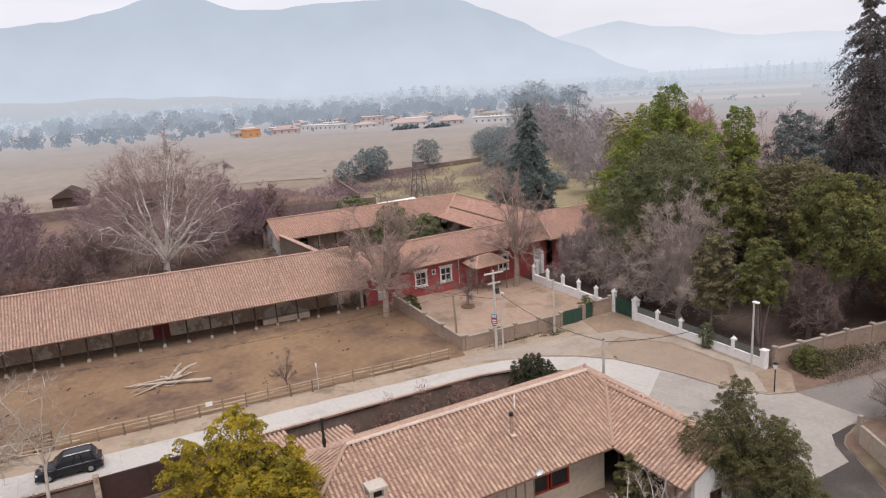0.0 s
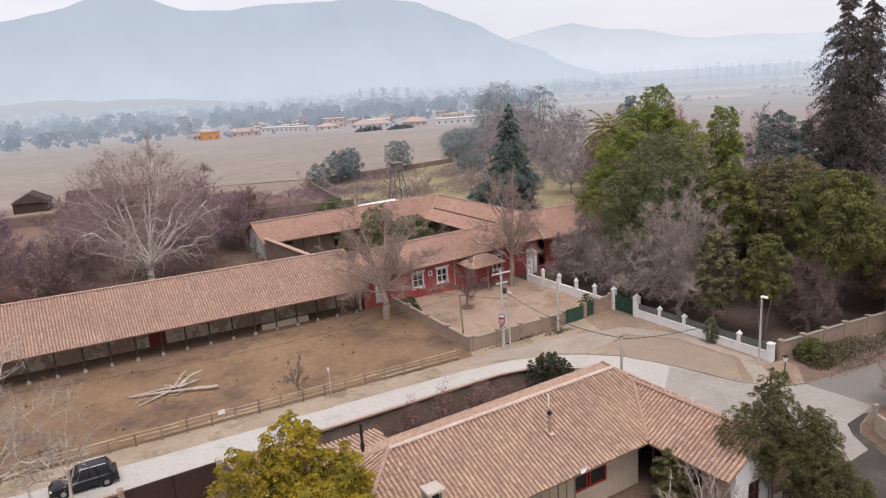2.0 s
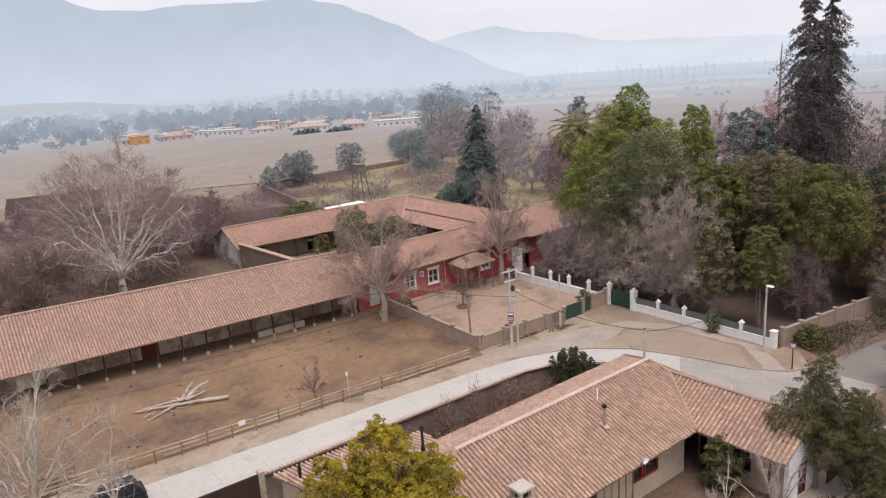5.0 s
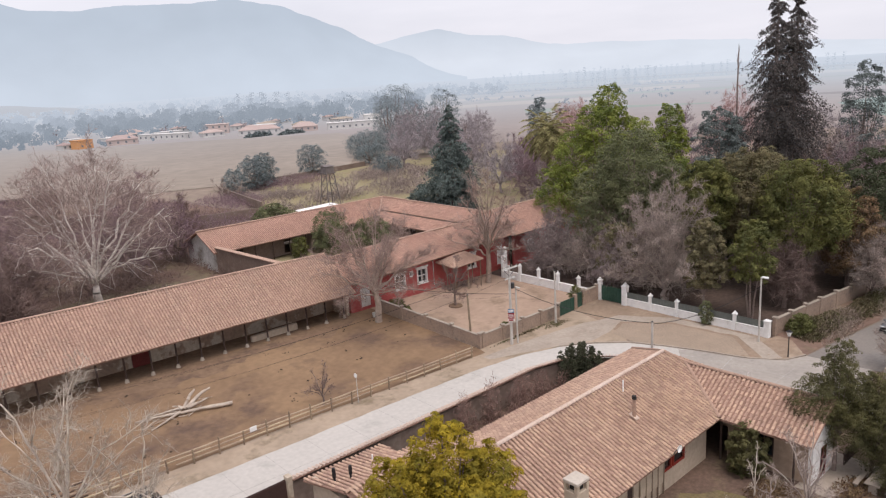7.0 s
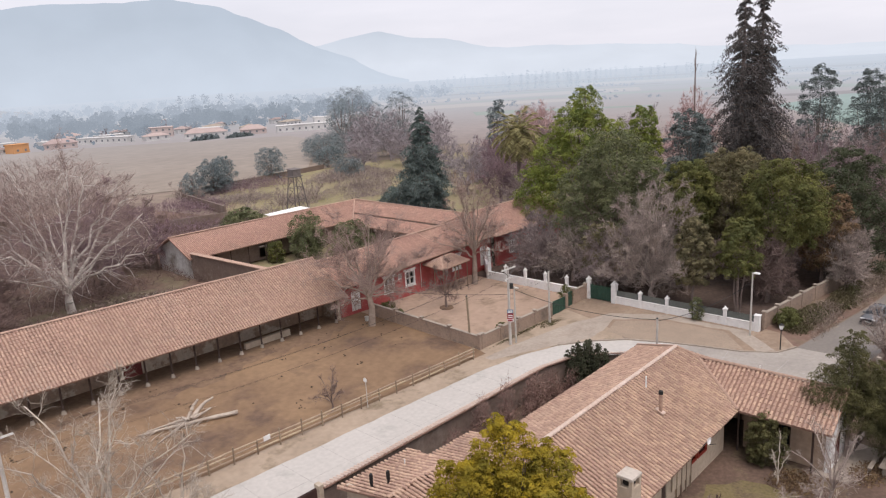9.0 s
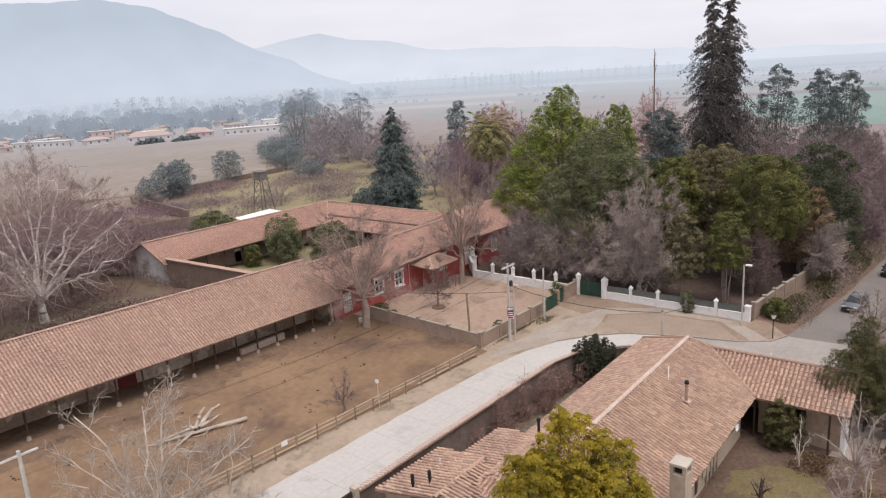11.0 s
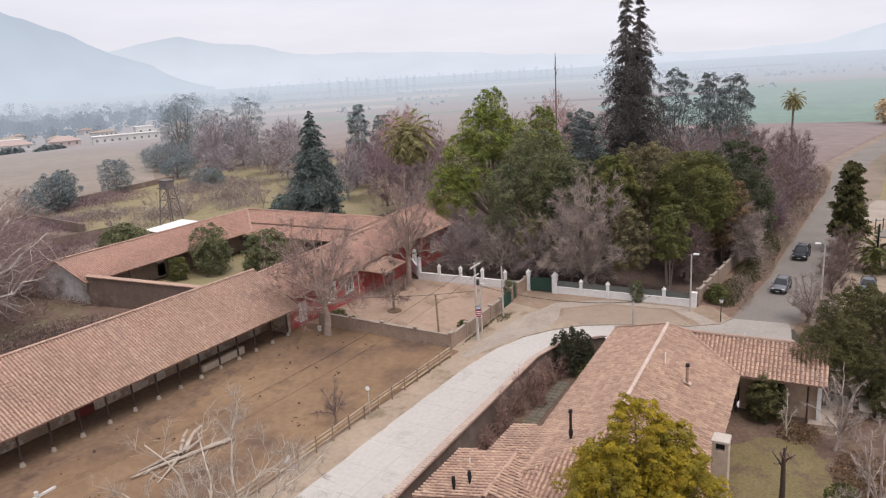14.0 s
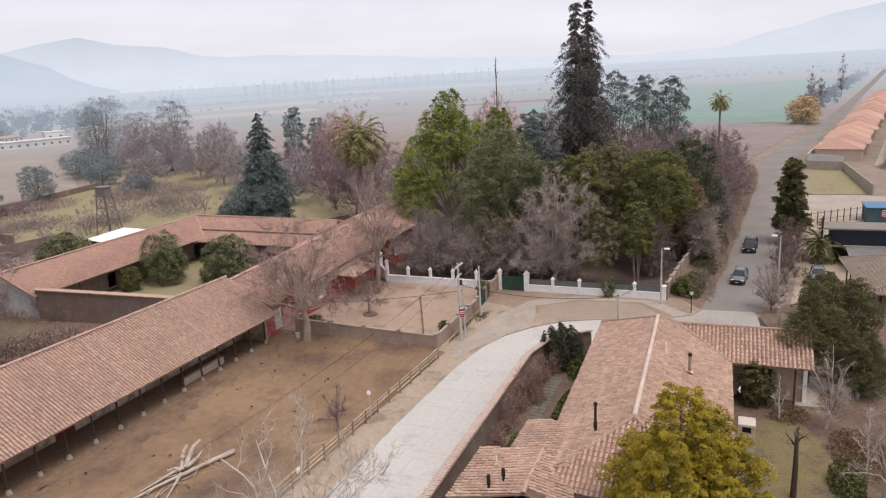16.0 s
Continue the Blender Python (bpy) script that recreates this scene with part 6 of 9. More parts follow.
def quads(centres, dirs, sizes, rng, aspect=0.55, flat=0.0, normals=None):
    """Leaf-shaped triangles round centres; dirs (or None) give their length, normals the side that they show."""
    n = len(centres)
    a = rng.normal(size=(n, 3)) if dirs is None else dirs + 0.35 * rng.normal(size=(n, 3))
    a[:, 2] *= 1 - flat
    b = rng.normal(size=(n, 3)) if normals is None else np.cross(normals + 0.62 * rng.normal(size=(n, 3)), a)
    if normals is not None and dirs is None:
        a = np.cross(b, normals)
    a /= np.linalg.norm(a, axis=1, keepdims=True) + 1e-9
    b -= (b * a).sum(1, keepdims=True) * a
    b /= np.linalg.norm(b, axis=1, keepdims=True) + 1e-9
    s = np.asarray(sizes).reshape(-1, 1) * np.ones((n, 1))
    V = np.empty((n, 3, 3))
    V[:, 0] = centres + a * s
    V[:, 1] = centres - a * s * 0.75 + b * s * aspect * 1.15
    V[:, 2] = centres - a * s * 0.75 - b * s * aspect * 1.15
    return V.reshape(-1, 3)


def quad_mesh(name, V):
    n = len(V) // 3
    me = bpy.data.meshes.new(name)
    me.vertices.add(len(V))
    me.vertices.foreach_set("co", V.astype(np.float32).ravel())
    me.loops.add(3 * n)
    me.loops.foreach_set("vertex_index", np.arange(3 * n, dtype=np.int32))
    me.polygons.add(n)
    me.polygons.foreach_set("loop_start", np.arange(0, 3 * n, 3, dtype=np.int32))
    me.update()
    return me


def limbs_mesh(name, segs, sides):
    """Tapered limbs as one mesh from rows of (start, end, radius, radius)."""
    P0 = np.array([s[0] for s in segs], float)
    P1 = np.array([s[1] for s in segs], float)
    R0 = np.array([s[2] for s in segs], float)[:, None]
    R1 = np.array([s[3] for s in segs], float)[:, None]
    w = P1 - P0
    w /= np.linalg.norm(w, axis=1, keepdims=True) + 1e-9
    ref = np.where(np.abs(w[:, 2:3]) > 0.9, np.array([[1.0, 0, 0]]), np.array([[0, 0, 1.0]]))
    s = np.cross(w, ref)
    s /= np.linalg.norm(s, axis=1, keepdims=True) + 1e-9
    t = np.cross(w, s)
    n = len(segs)
    V = np.empty((n, 2 * sides, 3))
    for i in range(sides):
        q = 2 * math.pi * i / sides
        d = s * math.cos(q) + t * math.sin(q)
        V[:, i] = P0 + d * R0
        V[:, sides + i] = P1 + d * R1
    base = np.array([(i, (i + 1) % sides, sides + (i + 1) % sides, sides + i) for i in range(sides)], np.int32)
    F = (base[None] + (np.arange(n, dtype=np.int32) * 2 * sides)[:, None, None]).reshape(-1)
    me = bpy.data.meshes.new(name)
    me.vertices.add(n * 2 * sides)
    me.vertices.foreach_set("co", V.astype(np.float32).ravel())
    me.loops.add(len(F))
    me.loops.foreach_set("vertex_index", F)
    me.polygons.add(n * sides)
    me.polygons.foreach_set("loop_start", np.arange(0, len(F), 4, dtype=np.int32))
    me.update()
    return me


def bow(rng, p0, p1, p2, n, wobble):
    """Points along a bent limb."""
    t = np.linspace(0, 1, n + 1)[:, None]
    pts = (1 - t) ** 2 * p0 + 2 * t * (1 - t) * p1 + t * t * p2
    pts[1:] += rng.normal(size=(n, 3)) * wobble
    return pts


def bare_tree(name, x, y, h, r, label, seed, limb_mat, twig_mat, trunk=0.3, fork=0.25, stems=9, side=9, spray=6, twigs=5000, twig=0.8, thick=0.011, arch=0.55, droop=0.0, low=0.0, base=None, group="", fine=1.0, flare=1.0, limb=1.0, pale=False, fill=0):
    """A leafless tree: a trunk, limbs that fan out to fill a domed crown, side branches, and fine twigs."""
    rng = np.random.default_rng(seed)
    z = gz(x, y) if base is None else base
    o = thing(name, x, y, z, label, "tree", group)
    top = np.array([0.04 * r * rng.normal(), 0.04 * r * rng.normal(), h * fork])
    mid = top * 0.5 + np.array([0.03 * r * rng.normal(), 0.03 * r * rng.normal(), 0])
    heavy = [(np.array([0, 0, -0.2]), mid, trunk * 1.25, trunk), (mid, top, trunk, trunk * 0.7), (top, top + np.array([0.02 * r, 0, 0.14 * h]), trunk * 0.7, 0.04)]
    cz = h * max(fork, low + 0.2)
    centre = np.array([0, 0, cz])
    frame_, boughs, tips = [], [], []
    for i in range(stems):
        a = 2.4 * i + rng.uniform(-0.35, 0.35)
        th = math.acos(1 - (i + 0.5) / stems * (1.0 + low)) if stems > 1 else 0.1
        th = min(th, 1.75)
        rr = r * math.sin(th) * rng.uniform(0.78, 1.0) * flare
        goal = np.array([math.cos(a) * rr, math.sin(a) * rr, cz + (h - cz) * math.cos(th) * rng.uniform(0.86, 1.0) - droop * rr])
        start = top - np.array([0, 0, rng.uniform(0, 0.25) * h * fork])
        bend = start + (goal - start) * np.array([arch * 0.75, arch * 0.75, 0.62]) + np.array([0, 0, 0.1 * rr])
        pts = bow(rng, start, bend, goal, 8, 0.022 * r)
        r0 = trunk * limb * rng.uniform(0.38, 0.58)
        rad = np.linspace(r0, max(0.02, r0 * (0.3 if pale else 0.14)), 9)
        frame_ += [(pts[k], pts[k + 1], rad[k], rad[k + 1]) for k in range(8)]
        for _ in range(side):
            t = rng.uniform(0.22, 1.0)
            k = min(7, int(t * 8))
            p = pts[k] + (pts[k + 1] - pts[k]) * (t * 8 - k)
            out = p - centre
            out = out / (np.linalg.norm(out) + 1e-6)
            d = out * 0.75 + rng.normal(size=3) * 0.6 + np.array([0, 0, 0.25])
            d /= np.linalg.norm(d)
            L = r * rng.uniform(0.2, 0.42) * (1.15 - 0.45 * t)
            e = p + d * L
            e[2] = max(e[2], 0.4)
            q = bow(rng, p, p + d * L * 0.5 + np.array([0, 0, -0.04 * L]), e, 4, 0.05 * L)
            rb = np.linspace(max(0.014, rad[k] * 0.5), 0.011 * fine, 5)
            boughs += [(q[m], q[m + 1], rb[m], rb[m + 1]) for m in range(4)]
            for _ in range(spray):
                t2 = rng.uniform(0.15, 1.0)
                m = min(3, int(t2 * 4))
                p2 = q[m] + (q[m + 1] - q[m]) * (t2 * 4 - m)
                d2 = d * 0.7 + rng.normal(size=3) * 0.75 + np.array([0, 0, 0.2])
                d2 /= np.linalg.norm(d2)
                L2 = L * rng.uniform(0.25, 0.6)
                e2 = p2 + d2 * L2
                m2 = (p2 + e2) / 2 + rng.normal(size=3) * 0.07 * L2
                if fine > 1.25 and not pale:
                    tips.append((p2, e2, 0.011 * fine, 0.006 * fine))
                else:
                    tips.append((p2, m2, 0.011 * fine, 0.009 * fine))
                    tips.append((m2, e2, 0.009 * fine, 0.006 * fine))
    part("trunk", limbs_mesh("trunk", heavy, 9), limb_mat, o, world_places=False)
    part("limb_frame", limbs_mesh("limb_frame", frame_, 6), limb_mat, o, world_places=False)
    part("branch_frame", limbs_mesh("branch_frame", boughs, 3), limb_mat if pale else twig_mat, o, world_places=False, kind="stuff")
    part("twig_frame", limbs_mesh("twig_frame", tips, 3), twig_mat, o, world_places=False, kind="stuff")
    if twigs:
        idx = rng.integers(0, len(tips), twigs)
        A = np.array([tips[i][0] for i in idx])
        B = np.array([tips[i][1] for i in idx])
        P = A + (B - A) * rng.random((twigs, 1))
        D = (B - A) / (np.linalg.norm(B - A, axis=1, keepdims=True) + 1e-9) + 0.75 * rng.normal(size=A.shape) + np.array([0, 0, 0.2])
        D /= np.linalg.norm(D, axis=1, keepdims=True)
        L = twig * rng.uniform(0.4, 1.2, twigs)[:, None]
        sd = np.cross(D, rng.normal(size=D.shape))
        sd /= np.linalg.norm(sd, axis=1, keepdims=True) + 1e-9
        V = np.stack([P - sd * thick, P + sd * thick, P + D * L], 1)
        part("twig_spray", quad_mesh("twig_spray", V.reshape(-1, 3)), twig_mat, o, world_places=False, kind="stuff")
    if fill:
        D = rng.normal(size=(fill // 6, 3))
        D[:, 2] = np.abs(D[:, 2]) * 1.2 - 0.25
        D /= np.linalg.norm(D, axis=1, keepdims=True)
        C = centre + D * rng.uniform(0.5, 0.97, (fill // 6, 1)) * np.array([r, r, h - cz])
        C, D = np.repeat(C, 6, axis=0), np.repeat(D, 6, axis=0)
        D = D + 0.55 * rng.normal(size=D.shape)
        D /= np.linalg.norm(D, axis=1, keepdims=True)
        C[:, 2] = np.maximum(C[:, 2], 0.5)
        sd = np.cross(D, rng.normal(size=D.shape))
        sd /= np.linalg.norm(sd, axis=1, keepdims=True) + 1e-9
        V = np.stack([C - D * twig - sd * thick * 1.3, C - D * twig + sd * thick * 1.3, C + D * twig * 0.8], 1)
        part("twig_fill", quad_mesh("twig_fill", V.reshape(-1, 3)), twig_mat, o, world_places=False, kind="stuff")
    return o


def bough_points(rng, n, masses, boughs, swell, cone=False, clumps=10):
    """Leaf centres and normals: each mass (x, y, low, high, radius) carries boughs, each bough clumps, each clump a dome of leaves."""
    area = np.array([m[4] * (m[3] - m[2] + m[4]) for m in masses])
    out, nor = [], []
    for (mx, my, z0, z1, rm), share in zip(masses, area / area.sum()):
        nb = max(7, int(boughs * (share * len(masses)) ** 0.5))
        i = np.arange(nb)
        t = np.clip((i + 0.5) / nb + rng.normal(size=nb) * 0.03, 0.01, 0.99)
        a = i * 2.39996 + rng.normal(size=nb) * 0.35
        prof = (1 - t) ** 0.75 * np.minimum(1, 5 * t + 0.35) if cone else np.sqrt(1 - np.where(t < 0.4, (0.4 - t) / 0.5, (t - 0.4) / 0.63) ** 2)
        e = rng.uniform(0.52, 0.8, nb) * prof * rm
        rb = rm * rng.uniform(swell * 0.62, swell, nb) * (0.55 + 0.45 * prof)
        B = np.stack([mx + np.cos(a) * e, my + np.sin(a) * e, z0 + t * (z1 - z0 - 0.6 * rb)], 1)
        axis_ = np.stack([np.full(nb, mx), np.full(nb, my), z0 + (t * 0.7 + 0.1) * (z1 - z0)], 1)
        d = B - axis_
        d /= np.linalg.norm(d, axis=1, keepdims=True) + 1e-6
        c = rng.normal(size=(nb, clumps, 3)) * 0.75 + d[:, None] * 0.75 + np.array([0, 0, 0.55])
        c /= np.linalg.norm(c, axis=2, keepdims=True)
        C = B[:, None] + c * (rb[:, None, None] * rng.uniform(0.55, 1.0, (nb, clumps, 1))) * np.array([1, 1, 1.35 if cone else 0.85])
        rc = rb[:, None] * rng.uniform(0.34, 0.52, (nb, clumps))
        m = max(6, int(n * share * 0.78 / (nb * clumps)))
        l = rng.normal(size=(nb, clumps, m, 3)) * 0.8 + c[:, :, None] * 0.4 + np.array([0, 0, 0.7])
        l /= np.linalg.norm(l, axis=3, keepdims=True)
        P = C[:, :, None] + l * rc[:, :, None, None] * rng.uniform(0.8, 1.08, (nb, clumps, m, 1)) * np.array([1, 1, 0.8])
        out.append(P.reshape(-1, 3))
        nor.append((1.5 * l + np.array([0, 0, 0.4])).reshape(-1, 3))
        k = int(n * share * 0.22)
        q = rng.normal(size=(k, 3))
        q /= np.linalg.norm(q, axis=1, keepdims=True)
        tt = rng.random(k)
        pr = np.interp(tt, np.sort(t), prof[np.argsort(t)])
        out.append(np.stack([mx + q[:, 0] * pr * rm * 0.7, my + q[:, 1] * pr * rm * 0.7, z0 + tt * (z1 - z0) * 0.9], 1))
        nor.append(q)
    return np.concatenate(out), np.concatenate(nor)


def leafy_tree(name, x, y, h, r, label, seed, leaf, n=9000, size=0.2, trunk=0.28, low=0.28, bark=None, lobes=9, stems=1, base=None, category="tree", group="", aspect=0.6, dense=1.75, swell=0.44, cone=False, masses=None, clumps=8):
    """An evergreen tree or shrub: trunk, limbs and a crown of boughs, clumps and leaves."""
    rng = np.random.default_rng(seed)
    z = gz(x, y) if base is None else base
    o = thing(name, x, y, z, label, category, group)
    bark = bark or M_BARK
    masses = masses or [(0, 0, low * h, h, r)]
    pts, nor = bough_points(rng, int(n * dense), masses, int(20 + 2.8 * lobes), swell, cone, clumps)
    pts[:, 2] = np.maximum(pts[:, 2] * h / pts[:, 2].max(), 0.1)
    V = quads(pts, None, 0.68 * size * rng.uniform(0.6, 1.3, len(pts)), rng, aspect, 0.0, nor)
    if trunk:
        segs, arms = [], []
        for k in range(stems):
            sx, sy = (rng.uniform(-0.8, 0.8), rng.uniform(-0.8, 0.8)) if stems > 1 else (0, 0)
            p = np.array([sx * 0.3, sy * 0.3, -0.2])
            q = np.array([sx, sy, h * low + 0.2])
            segs.append((p, (p + q) / 2 + rng.normal(size=3) * 0.1, trunk * 1.1, trunk * 0.9))
            segs.append(((segs[-1][1]), q, trunk * 0.9, trunk * 0.75))
            for mx, my, z0, z1, rm in masses:
                for _ in range(max(2, 14 // (len(masses) * stems))):
                    a, t = rng.uniform(0, 6.28), rng.uniform(0.25, 0.85)
                    g = 0.55 * rm * math.sin(math.pi * t) ** 0.6
                    arms.append((q, np.array([mx + g * math.cos(a), my + g * math.sin(a), z0 + t * (z1 - z0)]), trunk * 0.42, trunk * 0.12))
                arms.append((q, np.array([mx, my, z0 + 0.8 * (z1 - z0)]), trunk * 0.6, trunk * 0.15))
        part("limb_frame", limbs_mesh("limb_frame", arms, 5), bark, o, world_places=False, kind="stuff")
        for k in range(stems):
            part("trunk", limbs_mesh("trunk", segs[2 * k:2 * k + 2], 7), bark, o, world_places=False)
    part("crown", quad_mesh("crown", V), leaf, o, world_places=False)
    return o


def conifer(name, x, y, h, r, label, seed, leaf, n=12000, size=0.32, low=0.06, whorls=22, droop=0.35, power=0.8, tops=((0, 0, 1.0),), ragged=0.25, trunk=0.4, base=None, hang=0.5):
    """A conifer: a straight trunk with whorls of branches, each with side sprays that hang and are clothed in needles."""
    rng = np.random.default_rng(seed)
    z = gz(x, y) if base is None else base
    o = thing(name, x, y, z, label, "tree")
    segs, stem, cen, dirs = [], [], [], []
    n = int(n * 1.6)
    for tx, ty, th in tops:
        hh = h * th
        stem.append((np.array([tx * 0.3, ty * 0.3, -0.2]), np.array([tx, ty, hh * 0.5]), trunk, trunk * 0.6))
        stem.append((np.array([tx, ty, hh * 0.5]), np.array([tx, ty, hh * 0.985]), trunk * 0.6, 0.03))
        weights = [max(0.06, 1 - (low + (1 - low) * (i + 0.5) / whorls)) ** power for i in range(whorls)]
        ws = sum(weights)
        for i in range(whorls):
            t = low + (1 - low) * (i + rng.uniform(0.2, 0.8)) / whorls
            L = r * max(0.05, 1 - t) ** power * rng.uniform(1 - ragged, 1 + ragged * 0.5)
            nb = 7 if t < 0.75 else 5
            a0 = rng.uniform(0, 6.28)
            m = max(40, int(n / len(tops) * weights[i] / ws))
            for b in range(nb):
                a = a0 + 2 * math.pi * b / nb + rng.uniform(-0.25, 0.25)
                Lb = L * rng.uniform(0.62, 1.15)
                ahead, side = np.array([math.cos(a), math.sin(a), 0]), np.array([-math.sin(a), math.cos(a), 0])
                root = np.array([tx, ty, hh * t + rng.normal() * 0.2])
                bend = root + ahead * Lb * 0.55 + np.array([0, 0, 0.12 * Lb - droop * Lb * 0.25])
                tip = root + ahead * Lb + np.array([0, 0, -droop * Lb + 0.1])
                segs += [(root, bend, 0.07 * trunk / 0.4, 0.035), (bend, tip, 0.035, 0.012)]
                ns = 9
                f = np.linspace(0.16, 1.0, ns) + rng.normal(size=ns) * 0.03
                P0 = np.where(f[:, None] < 0.55, root + (bend - root) * (f[:, None] / 0.55), bend + (tip - bend) * ((f[:, None] - 0.55) / 0.45))
                sg = np.where(np.arange(ns) % 2 == 0, 1.0, -1.0)[:, None] * rng.uniform(0.5, 1.0, (ns, 1))
                D = ahead * 0.75 + side * sg * 0.8 + np.array([0, 0, -1.0]) * hang * rng.uniform(0.5, 1.5, (ns, 1))
                D /= np.linalg.norm(D, axis=1, keepdims=True)
                Ls = (0.42 * Lb * (1.1 - 0.62 * f) + 0.22)[:, None]
                k = max(3, m // (nb * ns))
                u = rng.random((ns, k, 1)) ** 0.8
                q = P0[:, None] + D[:, None] * Ls[:, None] * u + np.array([0, 0, -1.0]) * (0.22 * hang * u * u * Ls[:, None]) + rng.normal(size=(ns, k, 3)) * (0.055 * Lb + 0.05) * np.array([1, 1, 0.55])
                q[:, :, 2] = np.maximum(q[:, :, 2], 0.15)
                cen.append(q.reshape(-1, 3))
                dirs.append(np.repeat(D + np.array([0, 0, -0.2]), k, axis=0))
    C, D = np.concatenate(cen), np.concatenate(dirs)
    V = quads(C, D, size * rng.uniform(0.6, 1.3, len(C)), rng, 0.36, 0.0, np.tile(np.array([0, 0, 1.0]), (len(C), 1)) + 0.5 * rng.normal(size=C.shape))
    part("trunk", limbs_mesh("trunk", stem, 8), M_BARK, o, world_places=False)
    part("limb_frame", limbs_mesh("limb_frame", segs, 4), M_BARK, o, world_places=False, kind="stuff")
    part("crown", quad_mesh("crown", V), leaf, o, world_places=False)
    return o


def palm(x, y, h, r, label, seed, trunk=0.42, fronds=60, leaf=None):
    rng = np.random.default_rng(seed)
    o = thing("palm_tree", x, y, gz(x, y), label, "palm tree", "palms")
    segs = [(np.array([0, 0, -0.2]), np.array([0.05, 0, h * 0.5]), trunk * 1.1, trunk), (np.array([0.05, 0, h * 0.5]), np.array([0, 0, h - r * 0.25]), trunk, trunk * 1.15)]
    part("trunk", limbs_mesh("trunk", segs, 9), M_BARK, o, world_places=False)
    cen, dirs, rib = [], [], []
    for i in range(fronds):
        a = i * 2.4
        e = 1.35 - 2.15 * (i / fronds) ** 0.8
        p = np.array([0, 0, h - r * 0.2])
        d = np.array([math.cos(a) * math.cos(e), math.sin(a) * math.cos(e), math.sin(e)])
        for k in range(8):
            d = d + np.array([0, 0, -0.17])
            d /= np.linalg.norm(d)
            q = p + d * r * 0.145
            rib.append((p, q, 0.03, 0.02))
            side = np.cross(d, (0, 0, 1.0))
            side /= np.linalg.norm(side) + 1e-6
            for s in (-1, 1):
                for f in (0.15, 0.5, 0.85):
                    l = r * 0.13 * (1 - abs(k - 4) / 7)
                    dd = side * s * 0.8 + d * 0.55 + np.array([0, 0, -0.25])
                    cen.append(p + (q - p) * f + dd * l)
                    dirs.append(dd)
            p = q
    C, D = np.array(cen), np.array(dirs)
    V = quads(C, D * 3, np.full(len(C), r * 0.14), rng, 0.16)
    part("frond_head", quad_mesh("frond_head", V), leaf or M_PALM, o, world_places=False, kind="stuff")
    part("rib_frame", limbs_mesh("rib_frame", rib, 3), leaf or M_PALM, o, world_places=False, kind="stuff")
    return o


def thicket(name, boxes, n, size, material, label, category, seed, h_noise=0.35, twiggy=False):
    """Undergrowth over patches (x, y, rx, ry, height) as one mass of leaves or twigs."""
    rng = np.random.default_rng(seed)
    area = np.array([b[2] * b[3] * b[4] ** 0.5 for b in boxes])
    out = []
    for b, c in zip(boxes, (n * area / area.sum()).astype(int)):
        d = rng.normal(size=(c, 3))
        d /= np.linalg.norm(d, axis=1, keepdims=True)
        k = rng.random((c, 1)) ** 0.5
        x = b[0] + d[:, 0] * k[:, 0] * b[2]
        y = b[1] + d[:, 1] * k[:, 0] * b[3]
        hn = np.array([1 + h_noise * 2 * noise.noise((u * 0.45, v * 0.45, seed)) for u, v in zip(x, y)])
        g = np.array([gz(u, v) for u, v in zip(x, y)])
        z = g + np.abs(d[:, 2]) * k[:, 0] * b[4] * hn
        out.append(np.stack([x, y, z], 1))
    P = np.concatenate(out)
    if twiggy:
        D = rng.normal(size=P.shape) + np.array([0, 0, 0.9])
        D /= np.linalg.norm(D, axis=1, keepdims=True)
        V = quads(P + D * size * 0.5, D * 4, np.full(len(P), size * 0.55), rng, 0.07)
        me = quad_mesh(name, V)
    else:
        me = quad_mesh(name, quads(P, None, size * rng.uniform(0.6, 1.3, len(P)), rng))
    return solid(name, me, material, label, category, "stuff")


# front garden
leafy_tree("yellow_tree", 5.2, 35.6, 11.9, 4.3, "dense yellow-green evergreen tree with a lobed crown beside the house", 3, M_LEAF_YELLOW, 165000, 0.1, 0.3, 0.1, lobes=12, swell=0.4, dense=1.0, masses=[(0.2, 0.4, 6.8, 11.9, 1.9), (-2.1, 1.2, 4.6, 10.3, 2.0), (2.1, -1.0, 3.8, 10.0, 2.1), (0.3, -2.3, 3.0, 9.2, 2.2), (-2.1, -1.9, 1.8, 8.0, 2.1), (0.6, 2.4, 2.0, 8.4, 2.4), (3.1, 1.3, 1.2, 7.4, 2.0), (-3.4, 0.0, 1.0, 6.6, 1.9)])
bare_tree("pale_birch", -8.8, 50.6, 15.2, 6.2, "pale leafless tree with forked white limbs", 21, M_TWIG_PALE, M_TWIG_STRAW, trunk=0.25, fork=0.42, stems=14, side=11, spray=8, twigs=14000, twig=0.45, thick=0.006, arch=0.35, fine=0.9, limb=0.66, pale=True)
bare_tree("pale_birch", -5.0, 50.7, 11.6, 2.9, "smaller pale leafless tree leaning over the road", 24, M_TWIG_PALE, M_TWIG_STRAW, trunk=0.12, fork=0.42, stems=5, side=8, spray=6, twigs=2500, twig=0.4, thick=0.006, arch=0.4, fine=0.8, limb=0.9, pale=True)
